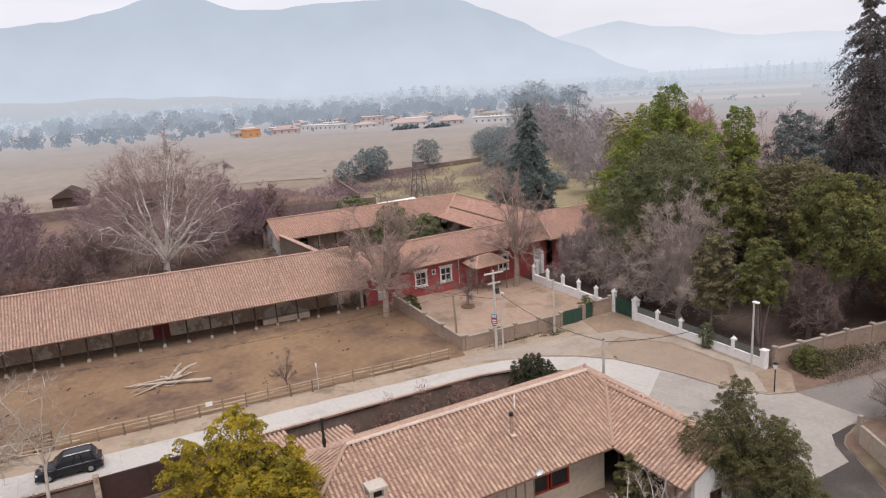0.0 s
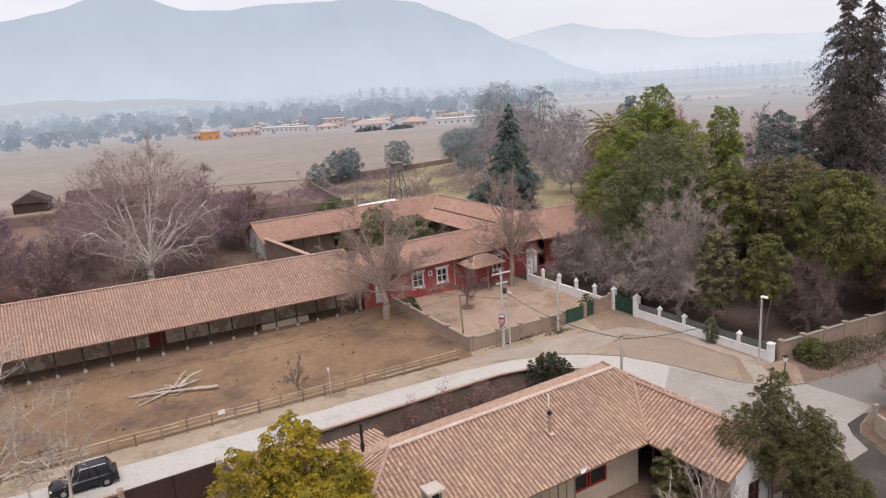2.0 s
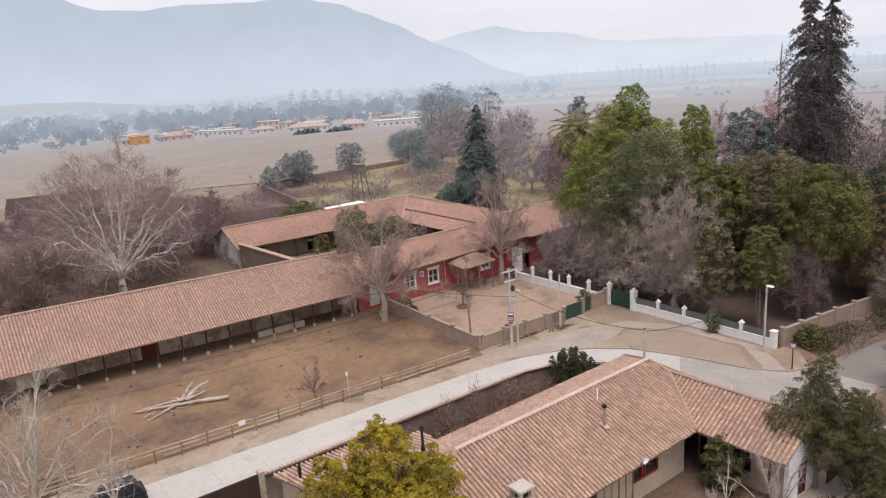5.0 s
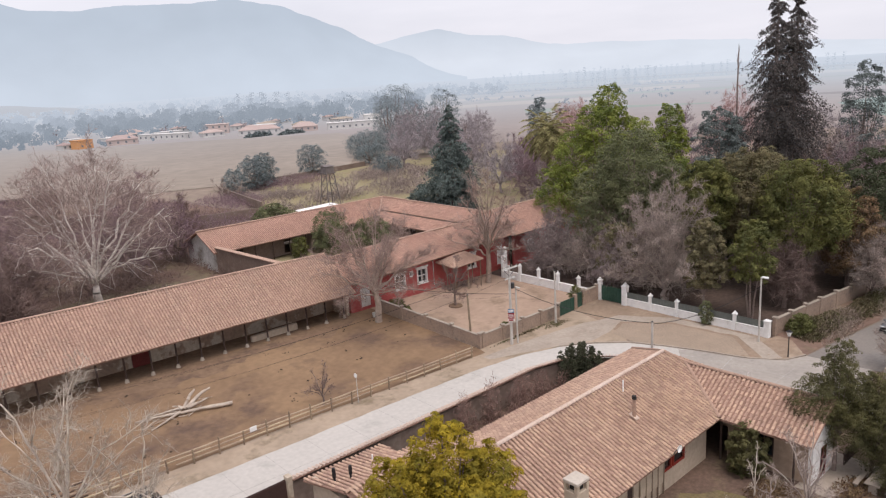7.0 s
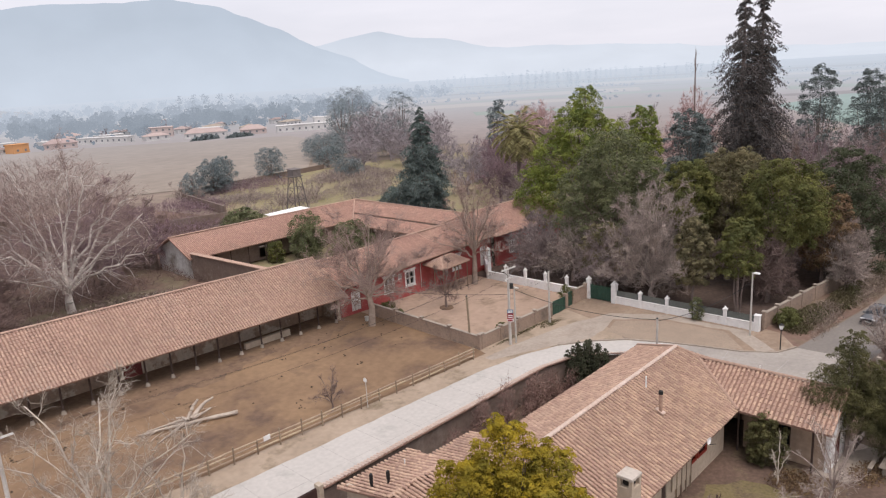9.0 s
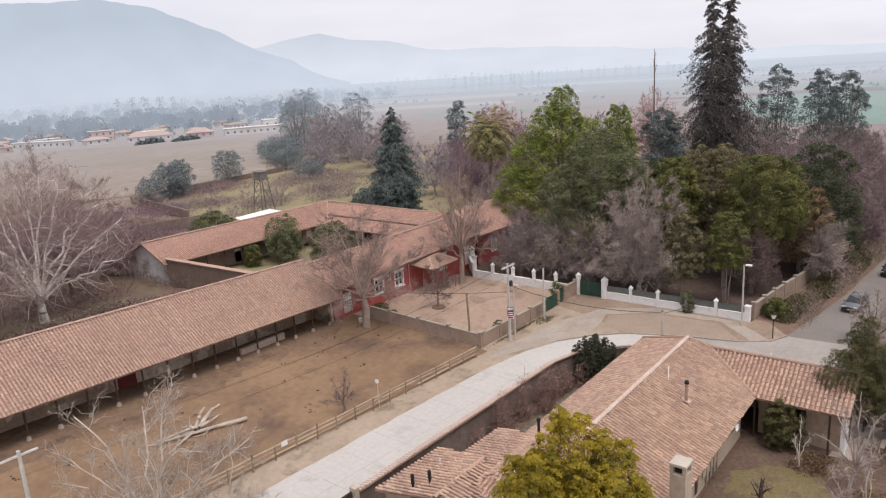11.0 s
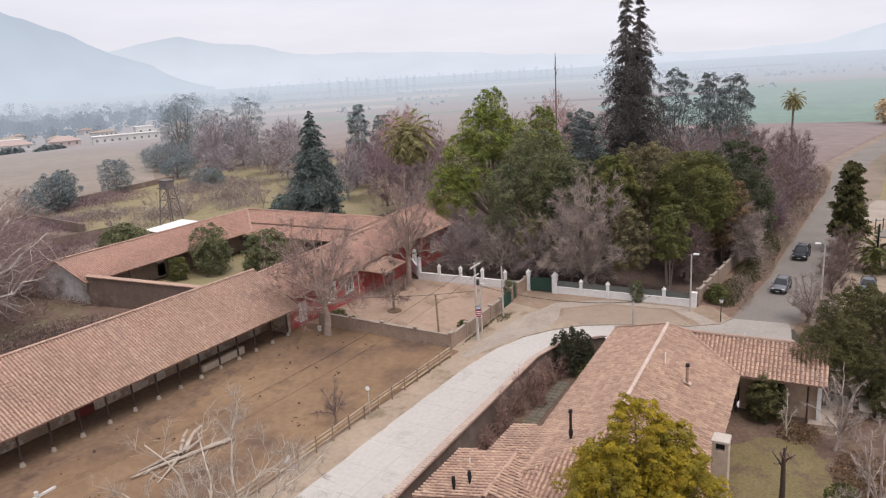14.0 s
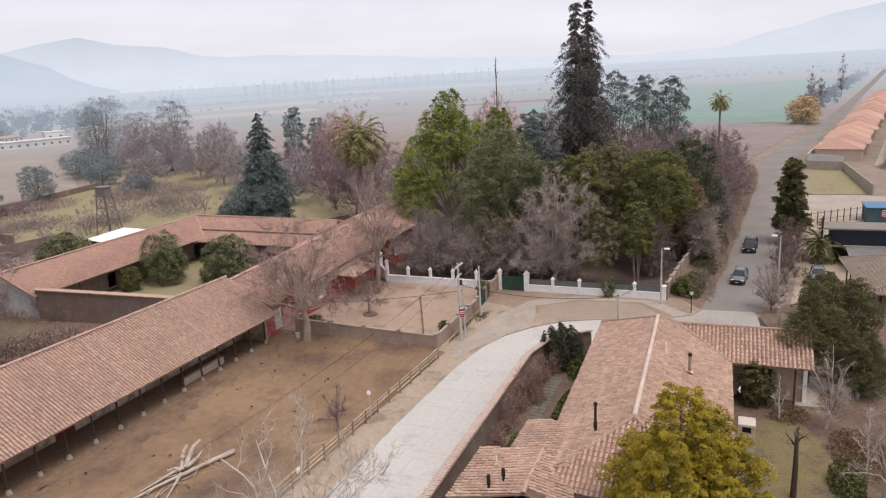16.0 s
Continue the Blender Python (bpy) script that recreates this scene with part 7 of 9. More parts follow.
leafy_tree("juniper_bush", 32.9, 48.7, 4.3, 2.35, "dark rounded juniper bush with upright plumes by the garden wall", 7, M_JUNIPER, 38000, 0.07, 0.12, 0.02, lobes=5, category="bush", cone=True, swell=0.55, masses=[(0, 0, 0.2, 4.3, 1.1)] + [(1.0 * math.cos(a), 1.0 * math.sin(a), 0.15, 4.0, 0.85) for a in (0.3, 1.5, 2.8, 4.0, 5.2)] + [(1.75 * math.cos(a), 1.75 * math.sin(a), 0.1, 3.3, 0.75) for a in (0.0, 0.7, 1.4, 2.1, 2.8, 3.5, 4.2, 4.9, 5.6)])
leafy_tree("clipped_shrub", 29.0, 31.4, 3.9, 1.6, "dense rounded green shrub against the house", 8, M_CYPRESS, 20000, 0.06, 0.12, 0.02, lobes=18, swell=0.3, category="bush")
leafy_tree("garden_cypress", 33.2, 27.3, 9.7, 2.2, "ragged olive-green cypress beside the arched wall", 9, M_CYPRESS, 42000, 0.066, 0.16, 0.2, lobes=8, swell=0.46, masses=[(0, 0, 5.5, 9.7, 1.1), (-0.2, 0.2, 3.4, 8.4, 1.7), (-1.4, 1.0, 3.6, 7.0, 1.5), (1.3, -0.9, 3.0, 7.2, 1.6), (0.2, -0.3, 1.8, 5.4, 2.0)])
leafy_tree("garden_cypress", 34.8, 25.4, 7.3, 2.2, "ragged olive-green cypress by the patio", 10, M_CYPRESS, 34000, 0.066, 0.16, 0.1, lobes=8, swell=0.46, masses=[(0, 0, 3.5, 7.3, 1.3), (1.0, 0.5, 1.5, 5.9, 1.6), (-0.9, -0.9, 1.2, 5.4, 1.7), (0.3, -1.2, 0.6, 4.2, 1.7)])
leafy_tree("garden_cypress", 33.2, 22.6, 5.6, 2.2, "broad olive-green cypress behind the patio", 12, M_CYPRESS, 18000, 0.07, 0.14, 0.05, lobes=10, cone=True, swell=0.5, masses=[(0, 0, 0.3, 5.6, 1.9), (1.1, -0.6, 0.3, 4.2, 1.6), (-1.0, 0.6, 0.3, 4.5, 1.5)])
bare_tree("bare_garden_tree", 25.8, 26.5, 7.2, 2.5, "slender leafless garden tree by the house wing", 13, M_TWIG_GREY, M_TWIG_GREY, trunk=0.1, fork=0.2, stems=11, side=9, spray=6, twigs=2600, twig=0.4, thick=0.006, fine=0.7, low=0.1)
bare_tree("bare_sapling", 26.6, 29.8, 4.2, 0.9, "thin leafless upright sapling in the flower bed", 14, M_TWIG_PALE, M_TWIG_PALE, trunk=0.05, fork=0.2, stems=5, side=6, spray=3, twigs=300, twig=0.3, thick=0.006, fine=0.7)
bare_tree("bare_sapling", 20.0, 24.6, 5.6, 1.1, "thin leafless upright sapling beyond the lawn", 15, M_TWIG_PALE, M_TWIG_PALE, trunk=0.06, fork=0.2, stems=5, side=6, spray=3, twigs=400, twig=0.3, thick=0.006, fine=0.7)
bare_tree("bare_garden_tree", 15.2, 24.2, 9.0, 3.0, "tall leafless garden tree at the lawn edge", 16, M_TWIG_GREY, M_TWIG_GREY, trunk=0.14, fork=0.3, stems=7, side=8, spray=5, twigs=1800, twig=0.5, thick=0.008, fine=0.9)
bare_tree("lopped_trunk", 15.6, 29.4, 5.2, 0.8, "dark lopped tree trunk on the lawn", 17, M_DARKWOOD, M_TWIG, trunk=0.17, fork=0.82, stems=4, side=3, spray=3, twigs=150, twig=0.4)
thicket("garden_shrubs", [(14.5, 48.2, 3.0, 1.0, 1.6), (18.0, 26.0, 2.2, 1.2, 1.5), (31.8, 46.9, 2.5, 0.8, 1.3), (22.5, 46.6, 5.0, 0.5, 0.8)], 9000, 0.13, M_LEAF_BUSH, "low green garden shrubs", "shrub", 18)
thicket("bare_shrubs", [(19.5, 50.0, 1.6, 0.7, 2.6), (22.6, 49.9, 1.2, 0.7, 2.9), (26.0, 49.7, 1.7, 0.9, 3.1), (28.6, 49.6, 1.4, 0.8, 2.5), (30.8, 49.0, 1.2, 0.8, 2.2), (16, 49.9, 1.4, 0.6, 2.0), (24.5, 48.9, 1.2, 0.7, 1.3)], 5200, 0.5, M_TWIG_RUST, "reddish leafless shrubs along the garden wall", "shrub", 19, twiggy=True)
thicket("flower_bed_litter", [(27.5, 29.0, 2.0, 1.8, 0.35), (22.5, 24.6, 4.0, 2.2, 0.5), (31.5, 25.5, 2.0, 1.2, 0.4)], 5000, 0.1, M_LEAF_DRY, "dry leaves and stalks in the flower beds", "leaf litter", 20)
leafy_tree("wall_shrub", 53.0, 47.4, 2.7, 0.75, "small dark shrub at the white fence", 22, M_LEAF_DARK, 2500, 0.1, 0.08, 0.02, lobes=6, category="bush")
leafy_tree("green_shrub", 56.5, 39.0, 2.2, 1.3, "glossy green shrub at the park wall corner", 23, M_LEAF_BUSH, 6000, 0.1, 0.08, 0.02, lobes=7, category="bush")
thicket("wall_creeper", [(60.5, 37.9, 5.5, 1.6, 1.4), (70, 36.9, 7, 1.7, 1.3), (83, 35.7, 9, 1.7, 1.4), (57.5, 38.6, 2.6, 1.6, 1.2)], 24000, 0.11, M_LEAF_IVY, "green creeper and weeds along the park wall", "creeper", 24)
thicket("roadside_weeds", [(60, 36.0, 6, 0.8, 0.8), (62, 37.3, 6, 1.6, 1.4), (78, 36.0, 9, 1.5, 1.4), (75, 35.2, 9, 1.3, 1.3), (95, 34.2, 12, 1.9, 2.0), (115, 32.8, 12, 2.2, 2.6), (137, 31.4, 14, 2.6, 3.0), (150, 31.0, 8, 2.5, 2.6)], 30000, 0.6, M_TWIG_DRY, "dry brown weeds beside the side road", "weeds", 25, twiggy=True)
thicket("verge_grass", [(40, 61.5, 6, 0.3, 0.16), (44, 60.7, 2, 0.7, 0.14), (35, 62.6, 1.2, 0.5, 0.4), (38, 62.8, 5, 0.5, 0.5), (34.0, 74.0, 0.6, 4.0, 0.4)], 3200, 0.1, M_LEAF_IVY, "patchy green weeds at the foot of the walls", "weeds", 26)
for x, y, h, r, lab in ((34.3, 77.6, 1.7, 1.2, "low round green bush inside the yard wall"), (38.4, 63.2, 1.3, 0.7, "small clipped bush inside the forecourt wall"), (50.2, 62.7, 2.5, 0.9, "rounded bush over the small green door"), (34.2, 75.6, 1.2, 0.8, "low round green bush beside the yard wall")):
    leafy_tree("round_bush", x, y, h, r, lab, int(x * 7 + y), M_LEAF_BUSH, 1800, 0.1, 0.06, 0.02, lobes=6, category="bush", group="round bushes")

# yard and forecourt trees
bare_tree("pollarded_tree", 30.6, 76.3, 14.0, 7.0, "old leafless pollarded tree at the corner of the horse yard", 31, M_BARK_TAN, M_TWIG_WARM, trunk=0.36, fork=0.3, stems=19, side=12, spray=8, twigs=22000, twig=0.75, thick=0.011, arch=0.6, fine=1.15, low=0.12, limb=0.7)
bare_tree("forecourt_tree", 40.6, 73.8, 6.4, 3.0, "small leafless tree in the forecourt", 32, M_BARK, M_TWIG, trunk=0.15, fork=0.28, stems=8, side=8, spray=6, twigs=4500, twig=0.5, thick=0.009)
solid("tree_kerb", Shape().tube((40.6, 73.8, gz(40.6, 73.8) - 0.1), (40.6, 73.8, gz(40.6, 73.8) + 0.12), 0.95, 0.85, 14), M_DIRT_DARK, "raised ring of soil round the small forecourt tree", "tree ring")
bare_tree("tall_plane_tree", 50.3, 77.6, 16.4, 6.0, "tall leafless pollarded plane tree by the red building", 33, M_BARK_TAN, M_TWIG_WARM, trunk=0.34, fork=0.3, stems=16, side=11, spray=7, twigs=15000, twig=0.75, thick=0.010, arch=0.5, fine=1.1, limb=0.7, pale=True)
bare_tree("fence_sapling", 14.6, 63.3, 4.3, 1.7, "small leafless tree by the rail fence", 34, M_BARK, M_TWIG, trunk=0.09, fork=0.25, stems=7, side=7, spray=5, twigs=1500, twig=0.4, thick=0.008, fine=0.8)

# behind the stable
bare_tree("big_plane_tree", 10.2, 112.5, 21.0, 12.4, "huge leafless plane tree with pale arching limbs", 43, M_BARK_PALE, M_TWIG_ROSE, trunk=0.5, fork=0.13, stems=19, side=15, spray=9, twigs=36000, twig=0.9, thick=0.0105, arch=0.75, droop=0.06, fine=1.15, low=0.25, limb=0.78, pale=True, fill=14000)
for k, (x, y, h, r, mt) in enumerate(((-13, 108, 18, 6.5, M_TWIG_PURPLE), (-3, 101, 9, 4.5, M_TWIG), (-20, 100, 15, 6, M_TWIG_PURPLE), (22, 131, 15, 6.5, M_TWIG_PURPLE), (-26, 125, 16, 7, M_TWIG), (2, 125, 14, 7, M_TWIG_PURPLE), (33, 141, 9, 4.5, M_TWIG), (-8, 96, 7, 4, M_TWIG_RUST), (-36, 112, 17, 7, M_TWIG), (-9, 117, 13, 6, M_TWIG_PURPLE), (-16, 97, 8, 4.5, M_TWIG_PURPLE), (18, 123, 12, 6, M_TWIG_PURPLE), (27, 127, 11, 5.5, M_TWIG_PURPLE), (-1, 109, 10, 5.5, M_TWIG), (24, 138, 10, 5.5, M_TWIG_PURPLE), (-12, 93.5, 12.5, 4.5, M_TWIG), (-28, 140, 12, 7, M_TWIG_PURPLE), (-12, 150, 12, 7, M_TWIG_PURPLE), (6, 155, 11, 7, M_TWIG_PURPLE), (-40, 150, 13, 8, M_TWIG_PURPLE))):
    bare_tree("lot_tree", x, y, h, r, "dark leafless tree in the overgrown lot", 50 + k, M_BARK, M_TWIG_MAROON if mt is M_TWIG_PURPLE else mt, trunk=0.3, fork=0.18, stems=11, side=7, spray=5, twigs=5500, twig=1.0, thick=0.022, fine=1.4, low=0.1, limb=0.8, group="lot trees", fill=1800)
thicket("bramble", [(-5, 94.5, 10, 2.2, 2.2), (12, 95, 9, 2.0, 1.0), (-25, 96, 12, 4, 3.0), (4, 104, 12, 5, 2.0), (-14, 116, 16, 8, 3.5), (20, 104, 7, 6, 1.4), (26, 96, 4, 4, 1.2), (14, 118, 10, 6, 1.6), (20, 146, 14, 9, 3), (0, 135, 20, 8, 3.5), (-30, 108, 14, 8, 3), (40, 145, 9, 5, 2.2), (12, 104, 9, 6, 1.2), (30, 118, 6, 10, 1.3), (40, 160, 18, 12, 1.6), (20, 175, 20, 14, 1.8)], 58000, 0.9, M_TWIG, "reddish-brown bramble and dry scrub", "bramble", 60, twiggy=True)
thicket("lot_weeds", [(16, 108, 9, 6, 0.5), (23, 100, 5, 6, 0.4)], 2500, 0.2, M_TWIG_DRY, "patchy dry weeds in the lot", "weeds", 61)

# courtyard, orchard and fields
leafy_tree("courtyard_tree", 47.4, 111.5, 7.6, 4.4, "dark rounded evergreen in the courtyard", 71, M_LEAF_DARK, 16000, 0.12, 0.2, 0.1, lobes=10, masses=[(0, 0, 0.8, 7.6, 3.1), (-1.6, -2.2, 0.4, 6.2, 2.6)])
leafy_tree("courtyard_tree", 47.0, 99.5, 7.4, 3.4, "dense green evergreen in the courtyard", 72, M_LEAF_DARK, 15000, 0.13, 0.2, 0.1, lobes=10)
leafy_tree("courtyard_shrub", 41.6, 112.3, 3.6, 1.5, "yellow-green shrub by the barn", 73, M_LEAF_OLIVE, 4500, 0.11, 0.1, 0.05, lobes=6, category="bush")
leafy_tree("courtyard_shrub", 49.0, 104.0, 2.6, 1.9, "yellowish shrub on the courtyard grass", 74, M_LEAF_OLIVE, 2500, 0.16, 0.1, 0.05, lobes=6, category="bush")
bare_tree("courtyard_bush", 52.6, 99.8, 4.6, 3.2, "tangled leafless bush in the courtyard", 75, M_BARK, M_TWIG, trunk=0.14, fork=0.1, stems=12, side=7, spray=6, twigs=4000, twig=0.7, thick=0.013, fine=1.2)
leafy_tree("orchard_evergreen", 47.5, 132.0, 6.4, 4.2, "rounded dark evergreen behind the barn", 76, M_LEAF_DARK, 6500, 0.22, 0.2, 0.08, lobes=9)
leafy_tree("orchard_shrub", 38.5, 129.5, 3.0, 2.2, "yellow-flowered shrub behind the barn", 77, M_LEAF_YELLOW, 2000, 0.18, 0.1, 0.05, lobes=6, category="bush")
for k in range(16):
    rng = random.Random(400 + k)
    x, y = 60 + rng.random() * 48, 136 + rng.random() * 52
    if (x - 69) ** 2 + (y - 145) ** 2 > 30:
        bare_tree("orchard_tree", x, y, rng.uniform(4, 7), rng.uniform(2.2, 3.8), "leafless old orchard tree on yellow grass", 80 + k, M_TWIG_GREY, M_TWIG_GREY, trunk=0.16, fork=0.2, stems=6, side=5, spray=3, twigs=1000, twig=0.8, thick=0.019, fine=1.8, group="orchard trees")
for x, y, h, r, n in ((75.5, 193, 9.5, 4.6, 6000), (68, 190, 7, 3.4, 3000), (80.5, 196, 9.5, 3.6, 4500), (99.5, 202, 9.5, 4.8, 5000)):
    leafy_tree("field_evergreen", x, y, h, r, "clump of dark evergreen at the field edge", int(x + y), M_LEAF_HAZED, int(n * 1.3), 0.2, 0.25, 0.05, lobes=9, group="field evergreens")

thicket("orchard_scrub", [(75, 172, 9, 6, 1.6), (92, 150, 7, 5, 1.5), (66, 155, 5, 4, 1.3), (104, 178, 9, 7, 2.0), (85, 196, 14, 4, 2.2), (115, 170, 8, 8, 2.5), (58, 141, 6, 3, 1.3), (100, 160, 12, 8, 1.6), (80, 160, 10, 7, 1.2), (115, 185, 12, 9, 2.2), (70, 178, 8, 6, 1.4)], 26000, 0.8, M_TWIG_PURPLE, "leafless scrub in the old orchard", "scrub", 95, twiggy=True)

thicket("field_scrub", [(45, 152, 14, 10, 2.2), (60, 176, 9, 14, 2.0), (38, 185, 16, 12, 2.0), (86, 190, 16, 6, 2.2), (24, 160, 12, 12, 2.4), (48, 138, 10, 4, 1.8)], 24000, 0.85, M_TWIG_MAROON, "mauve-brown scrub between the barn and the field", "scrub", 97, twiggy=True)

# park trees
conifer("spruce", 78.5, 115, 22.3, 6.8, "tall pointed green spruce behind the courtyard", 101, M_NEEDLE_HAZED, 34000, 0.21, whorls=27, droop=0.4, power=0.75, ragged=0.45)
leafy_tree("dark_shrub", 77, 121, 6.8, 4.4, "dark spreading evergreen at the foot of the spruce", 102, M_NEEDLE_HAZED, 9000, 0.2, 0.2, 0.06, lobes=9, category="bush")
palm(92.8, 102.3, 17.0, 5.2, "tall palm with a crown of grey-green fronds", 103)
palm(169, 37.6, 16.8, 2.7, "slim palm beyond the park", 104, 0.24, 40)
leafy_tree("camphor_tree", 76.5, 76.5, 25.2, 7.4, "tall bright green broadleaf evergreen with a lobed crown", 105, M_LEAF_BRIGHT, 46000, 0.17, 0.5, 0.14, lobes=16, swell=0.4, masses=[(0.4, 0.2, 19.0, 25.2, 2.9), (-0.8, 0.9, 14.5, 22.4, 4.6), (-3.4, 3.0, 9.0, 18.4, 4.6), (-5.8, 5.0, 3.5, 13.4, 4.2), (2.8, -2.6, 12.0, 20.0, 4.2)])
leafy_tree("camphor_tree", 84, 70.5, 21.6, 3.0, "bright green broadleaf evergreen with a narrow top", 106, M_LEAF_BRIGHT, 17000, 0.17, 0.4, 0.3, lobes=10, swell=0.42, masses=[(0, 0, 14.5, 21.6, 2.5), (0.4, -0.4, 7.0, 17.5, 3.0)])
leafy_tree("dark_evergreen", 64.2, 63.8, 19.8, 6.0, "broad dark evergreen with a rounded crown", 107, M_LEAF_DARK, 46000, 0.155, 0.45, 0.12, lobes=18, masses=[(0, 0, 9.0, 19.8, 5.6), (-3.0, 2.6, 5.0, 15.5, 4.4), (3.0, -2.6, 5.0, 15.0, 4.4)])
leafy_tree("brownish_evergreen", 69.3, 50.8, 17.2, 4.8, "broad brownish-green evergreen inside the park fence", 108, M_LEAF_BROWN, 30000, 0.15, 0.35, 0.38, lobes=20)
leafy_tree("olive_green_tree", 67.3, 43.6, 16.2, 4.9, "rounded olive-green tree near the park wall", 109, M_LEAF_OLIVE, 32000, 0.15, 0.35, 0.38, lobes=20)
leafy_tree("olive_green_tree", 62.6, 53.2, 16.4, 3.3, "yellowish olive-green tree among the park trees", 110, M_LEAF_OLIVE, 18000, 0.17, 0.3, 0.5, lobes=12)
leafy_tree("young_evergreen", 55.5, 49.0, 11.0, 2.3, "slender olive-green tree behind the white fence", 111, M_LEAF_BROWN, 13000, 0.15, 0.16, 0.3, lobes=10)
leafy_tree("young_evergreen", 57.2, 44.6, 11.0, 2.3, "thin many-stemmed evergreen behind the white fence", 112, M_LEAF_OLIVE, 10000, 0.15, 0.1, 0.42, lobes=9, stems=4)
leafy_tree("dark_evergreen", 78.5, 39.8, 16.6, 5.4, "dark evergreen leaning over the side road", 113, M_LEAF_DEEP, 26000, 0.17, 0.4, 0.1, lobes=12)
leafy_tree("dark_evergreen", 73.0, 58.0, 15.0, 5.0, "dark evergreen in the shade of the park", 114, M_LEAF_DEEP, 15000, 0.2, 0.4, 0.15, lobes=11)
leafy_tree("brown_leaved_tree", 73.2, 40.6, 12.5, 3.4, "tree with clinging dry brown leaves", 115, M_LEAF_DRY, 11000, 0.15, 0.25, 0.2, lobes=9)
leafy_tree("brown_leaved_tree", 57.5, 61.8, 9.0, 3.0, "low tree with dull brown leaves", 116, M_LEAF_BROWN, 8000, 0.16, 0.25, 0.2, lobes=9)
bare_tree("grey_linden", 57.0, 54.6, 15.4, 6.2, "large leafless grey tree behind the white fence", 117, M_TWIG_GREY, M_TWIG_GREY, trunk=0.3, fork=0.1, stems=24, side=11, spray=8, twigs=34000, twig=0.8, thick=0.013, arch=0.4, fine=1.2, low=0.08, limb=0.5)
for k, (x, y, h, r, mt) in enumerate(((58.5, 67.0, 8.5, 4.5, M_TWIG_GREY), (57.0, 72.5, 8, 4.2, M_TWIG_PURPLE), (62, 75, 9, 4.5, M_TWIG_PURPLE), (56.5, 61.5, 9, 4, M_TWIG_PURPLE), (61.5, 58.5, 11, 4.5, M_TWIG_PURPLE), (63, 43.5, 8.5, 3.0, M_TWIG), (74.5, 46.5, 12, 4.5, M_TWIG_PURPLE),
                                     (72.0, 37.6, 9, 3, M_TWIG_GREY), (86, 40, 13, 5, M_TWIG_PURPLE), (95, 42, 15.5, 6.5, M_TWIG_PURPLE), (105, 44, 16.5, 7, M_TWIG_PURPLE), (116, 42, 16, 7, M_TWIG_PURPLE), (101, 51, 16, 6.5, M_TWIG_PURPLE), (112, 54, 15.5, 6.5, M_TWIG_PURPLE), (90, 50, 15, 6, M_TWIG_PURPLE),
                                     (92, 84, 17, 6.5, M_TWIG_PURPLE), (101, 95, 16, 7, M_TWIG_PURPLE), (84, 94, 11, 5.5, M_TWIG_PURPLE), (110, 84, 19, 7.5, M_TWIG_MAROON), (122, 100, 14, 7, M_TWIG_PURPLE), (71, 88.5, 8, 4, M_TWIG_PURPLE), (125, 62, 16, 7, M_TWIG_GREY),
                                     (100, 113, 13, 7, M_TWIG_MAROON), (108, 119, 15, 7, M_TWIG_MAROON), (117, 124, 16, 7.5, M_TWIG_MAROON), (96, 106, 10, 6, M_TWIG_MAROON), (125, 116, 16, 7, M_TWIG_MAROON),
                                     (92, 36.6, 8, 4, M_TWIG_PURPLE), (101, 37.0, 9.5, 4.5, M_TWIG_PURPLE), (110, 36.0, 10, 4.5, M_TWIG_PURPLE), (119, 35.2, 10.5, 5, M_TWIG_PURPLE), (128, 34.6, 11, 5, M_TWIG_PURPLE), (137, 36.0, 12, 6, M_TWIG_PURPLE), (146, 38, 11, 6, M_TWIG_PURPLE), (131, 44, 14, 6.5, M_TWIG_PURPLE), (140, 50, 14, 7, M_TWIG_PURPLE), (150, 46, 12, 6.5, M_TWIG_PURPLE), (124, 52, 16, 7, M_TWIG_PURPLE), (82, 47, 14, 5.5, M_TWIG_PURPLE), (80, 55, 14, 5, M_TWIG_PURPLE), (158, 37.5, 11.5, 6, M_TWIG_PURPLE), (156, 48, 12, 6, M_TWIG_PURPLE))):
    bare_tree("bare_park_tree", x, y, h, r, "leafless grey park tree" if mt is M_TWIG_GREY else "leafless mauve-grey park tree", 130 + k, M_BARK, (M_TWIG_MAROON, M_TWIG_PURPLE, M_TWIG)[k % 3] if x > 85 and y < 60 else mt, trunk=0.25, fork=0.16, stems=11, side=6, spray=4, twigs=6500 if x < 95 else 4500, twig=1.0, thick=0.019, fine=1.3, low=0.1, limb=0.7, group="bare park trees", fill=1200)
conifer("giant_conifer", 97, 59.2, 38.5, 7.4, "giant dark twin-topped conifer towering over the park", 160, M_NEEDLE_BROWN, 78000, 0.165, whorls=46, droop=0.45, power=0.62, tops=((-1.6, 0.6, 0.985), (1.7, -0.9, 1.0)), ragged=0.6, trunk=0.7, low=0.08, hang=0.9)
leafy_tree("dark_cedar", 90, 66, 20.5, 4.6, "dark bluish cedar beside the giant conifer", 161, M_NEEDLE, 22000, 0.17, 0.4, 0.15, lobes=16, swell=0.4)
leafy_tree("dark_cedar", 104, 70, 18.0, 5.0, "dark cedar behind the giant conifer", 162, M_NEEDLE, 14000, 0.19, 0.4, 0.1, lobes=14, cone=True, swell=0.42)
leafy_tree("dark_cypress", 157, 160, 19.0, 4.0, "dark upright cypress beyond the park", 163, M_LEAF_HAZED, 9000, 0.25, 0.3, 0.08, lobes=10)
leafy_tree("dark_cypress", 166, 157, 15.0, 3.6, "shorter dark cypress beyond the park", 164, M_LEAF_HAZED, 7000, 0.25, 0.3, 0.08, lobes=9)
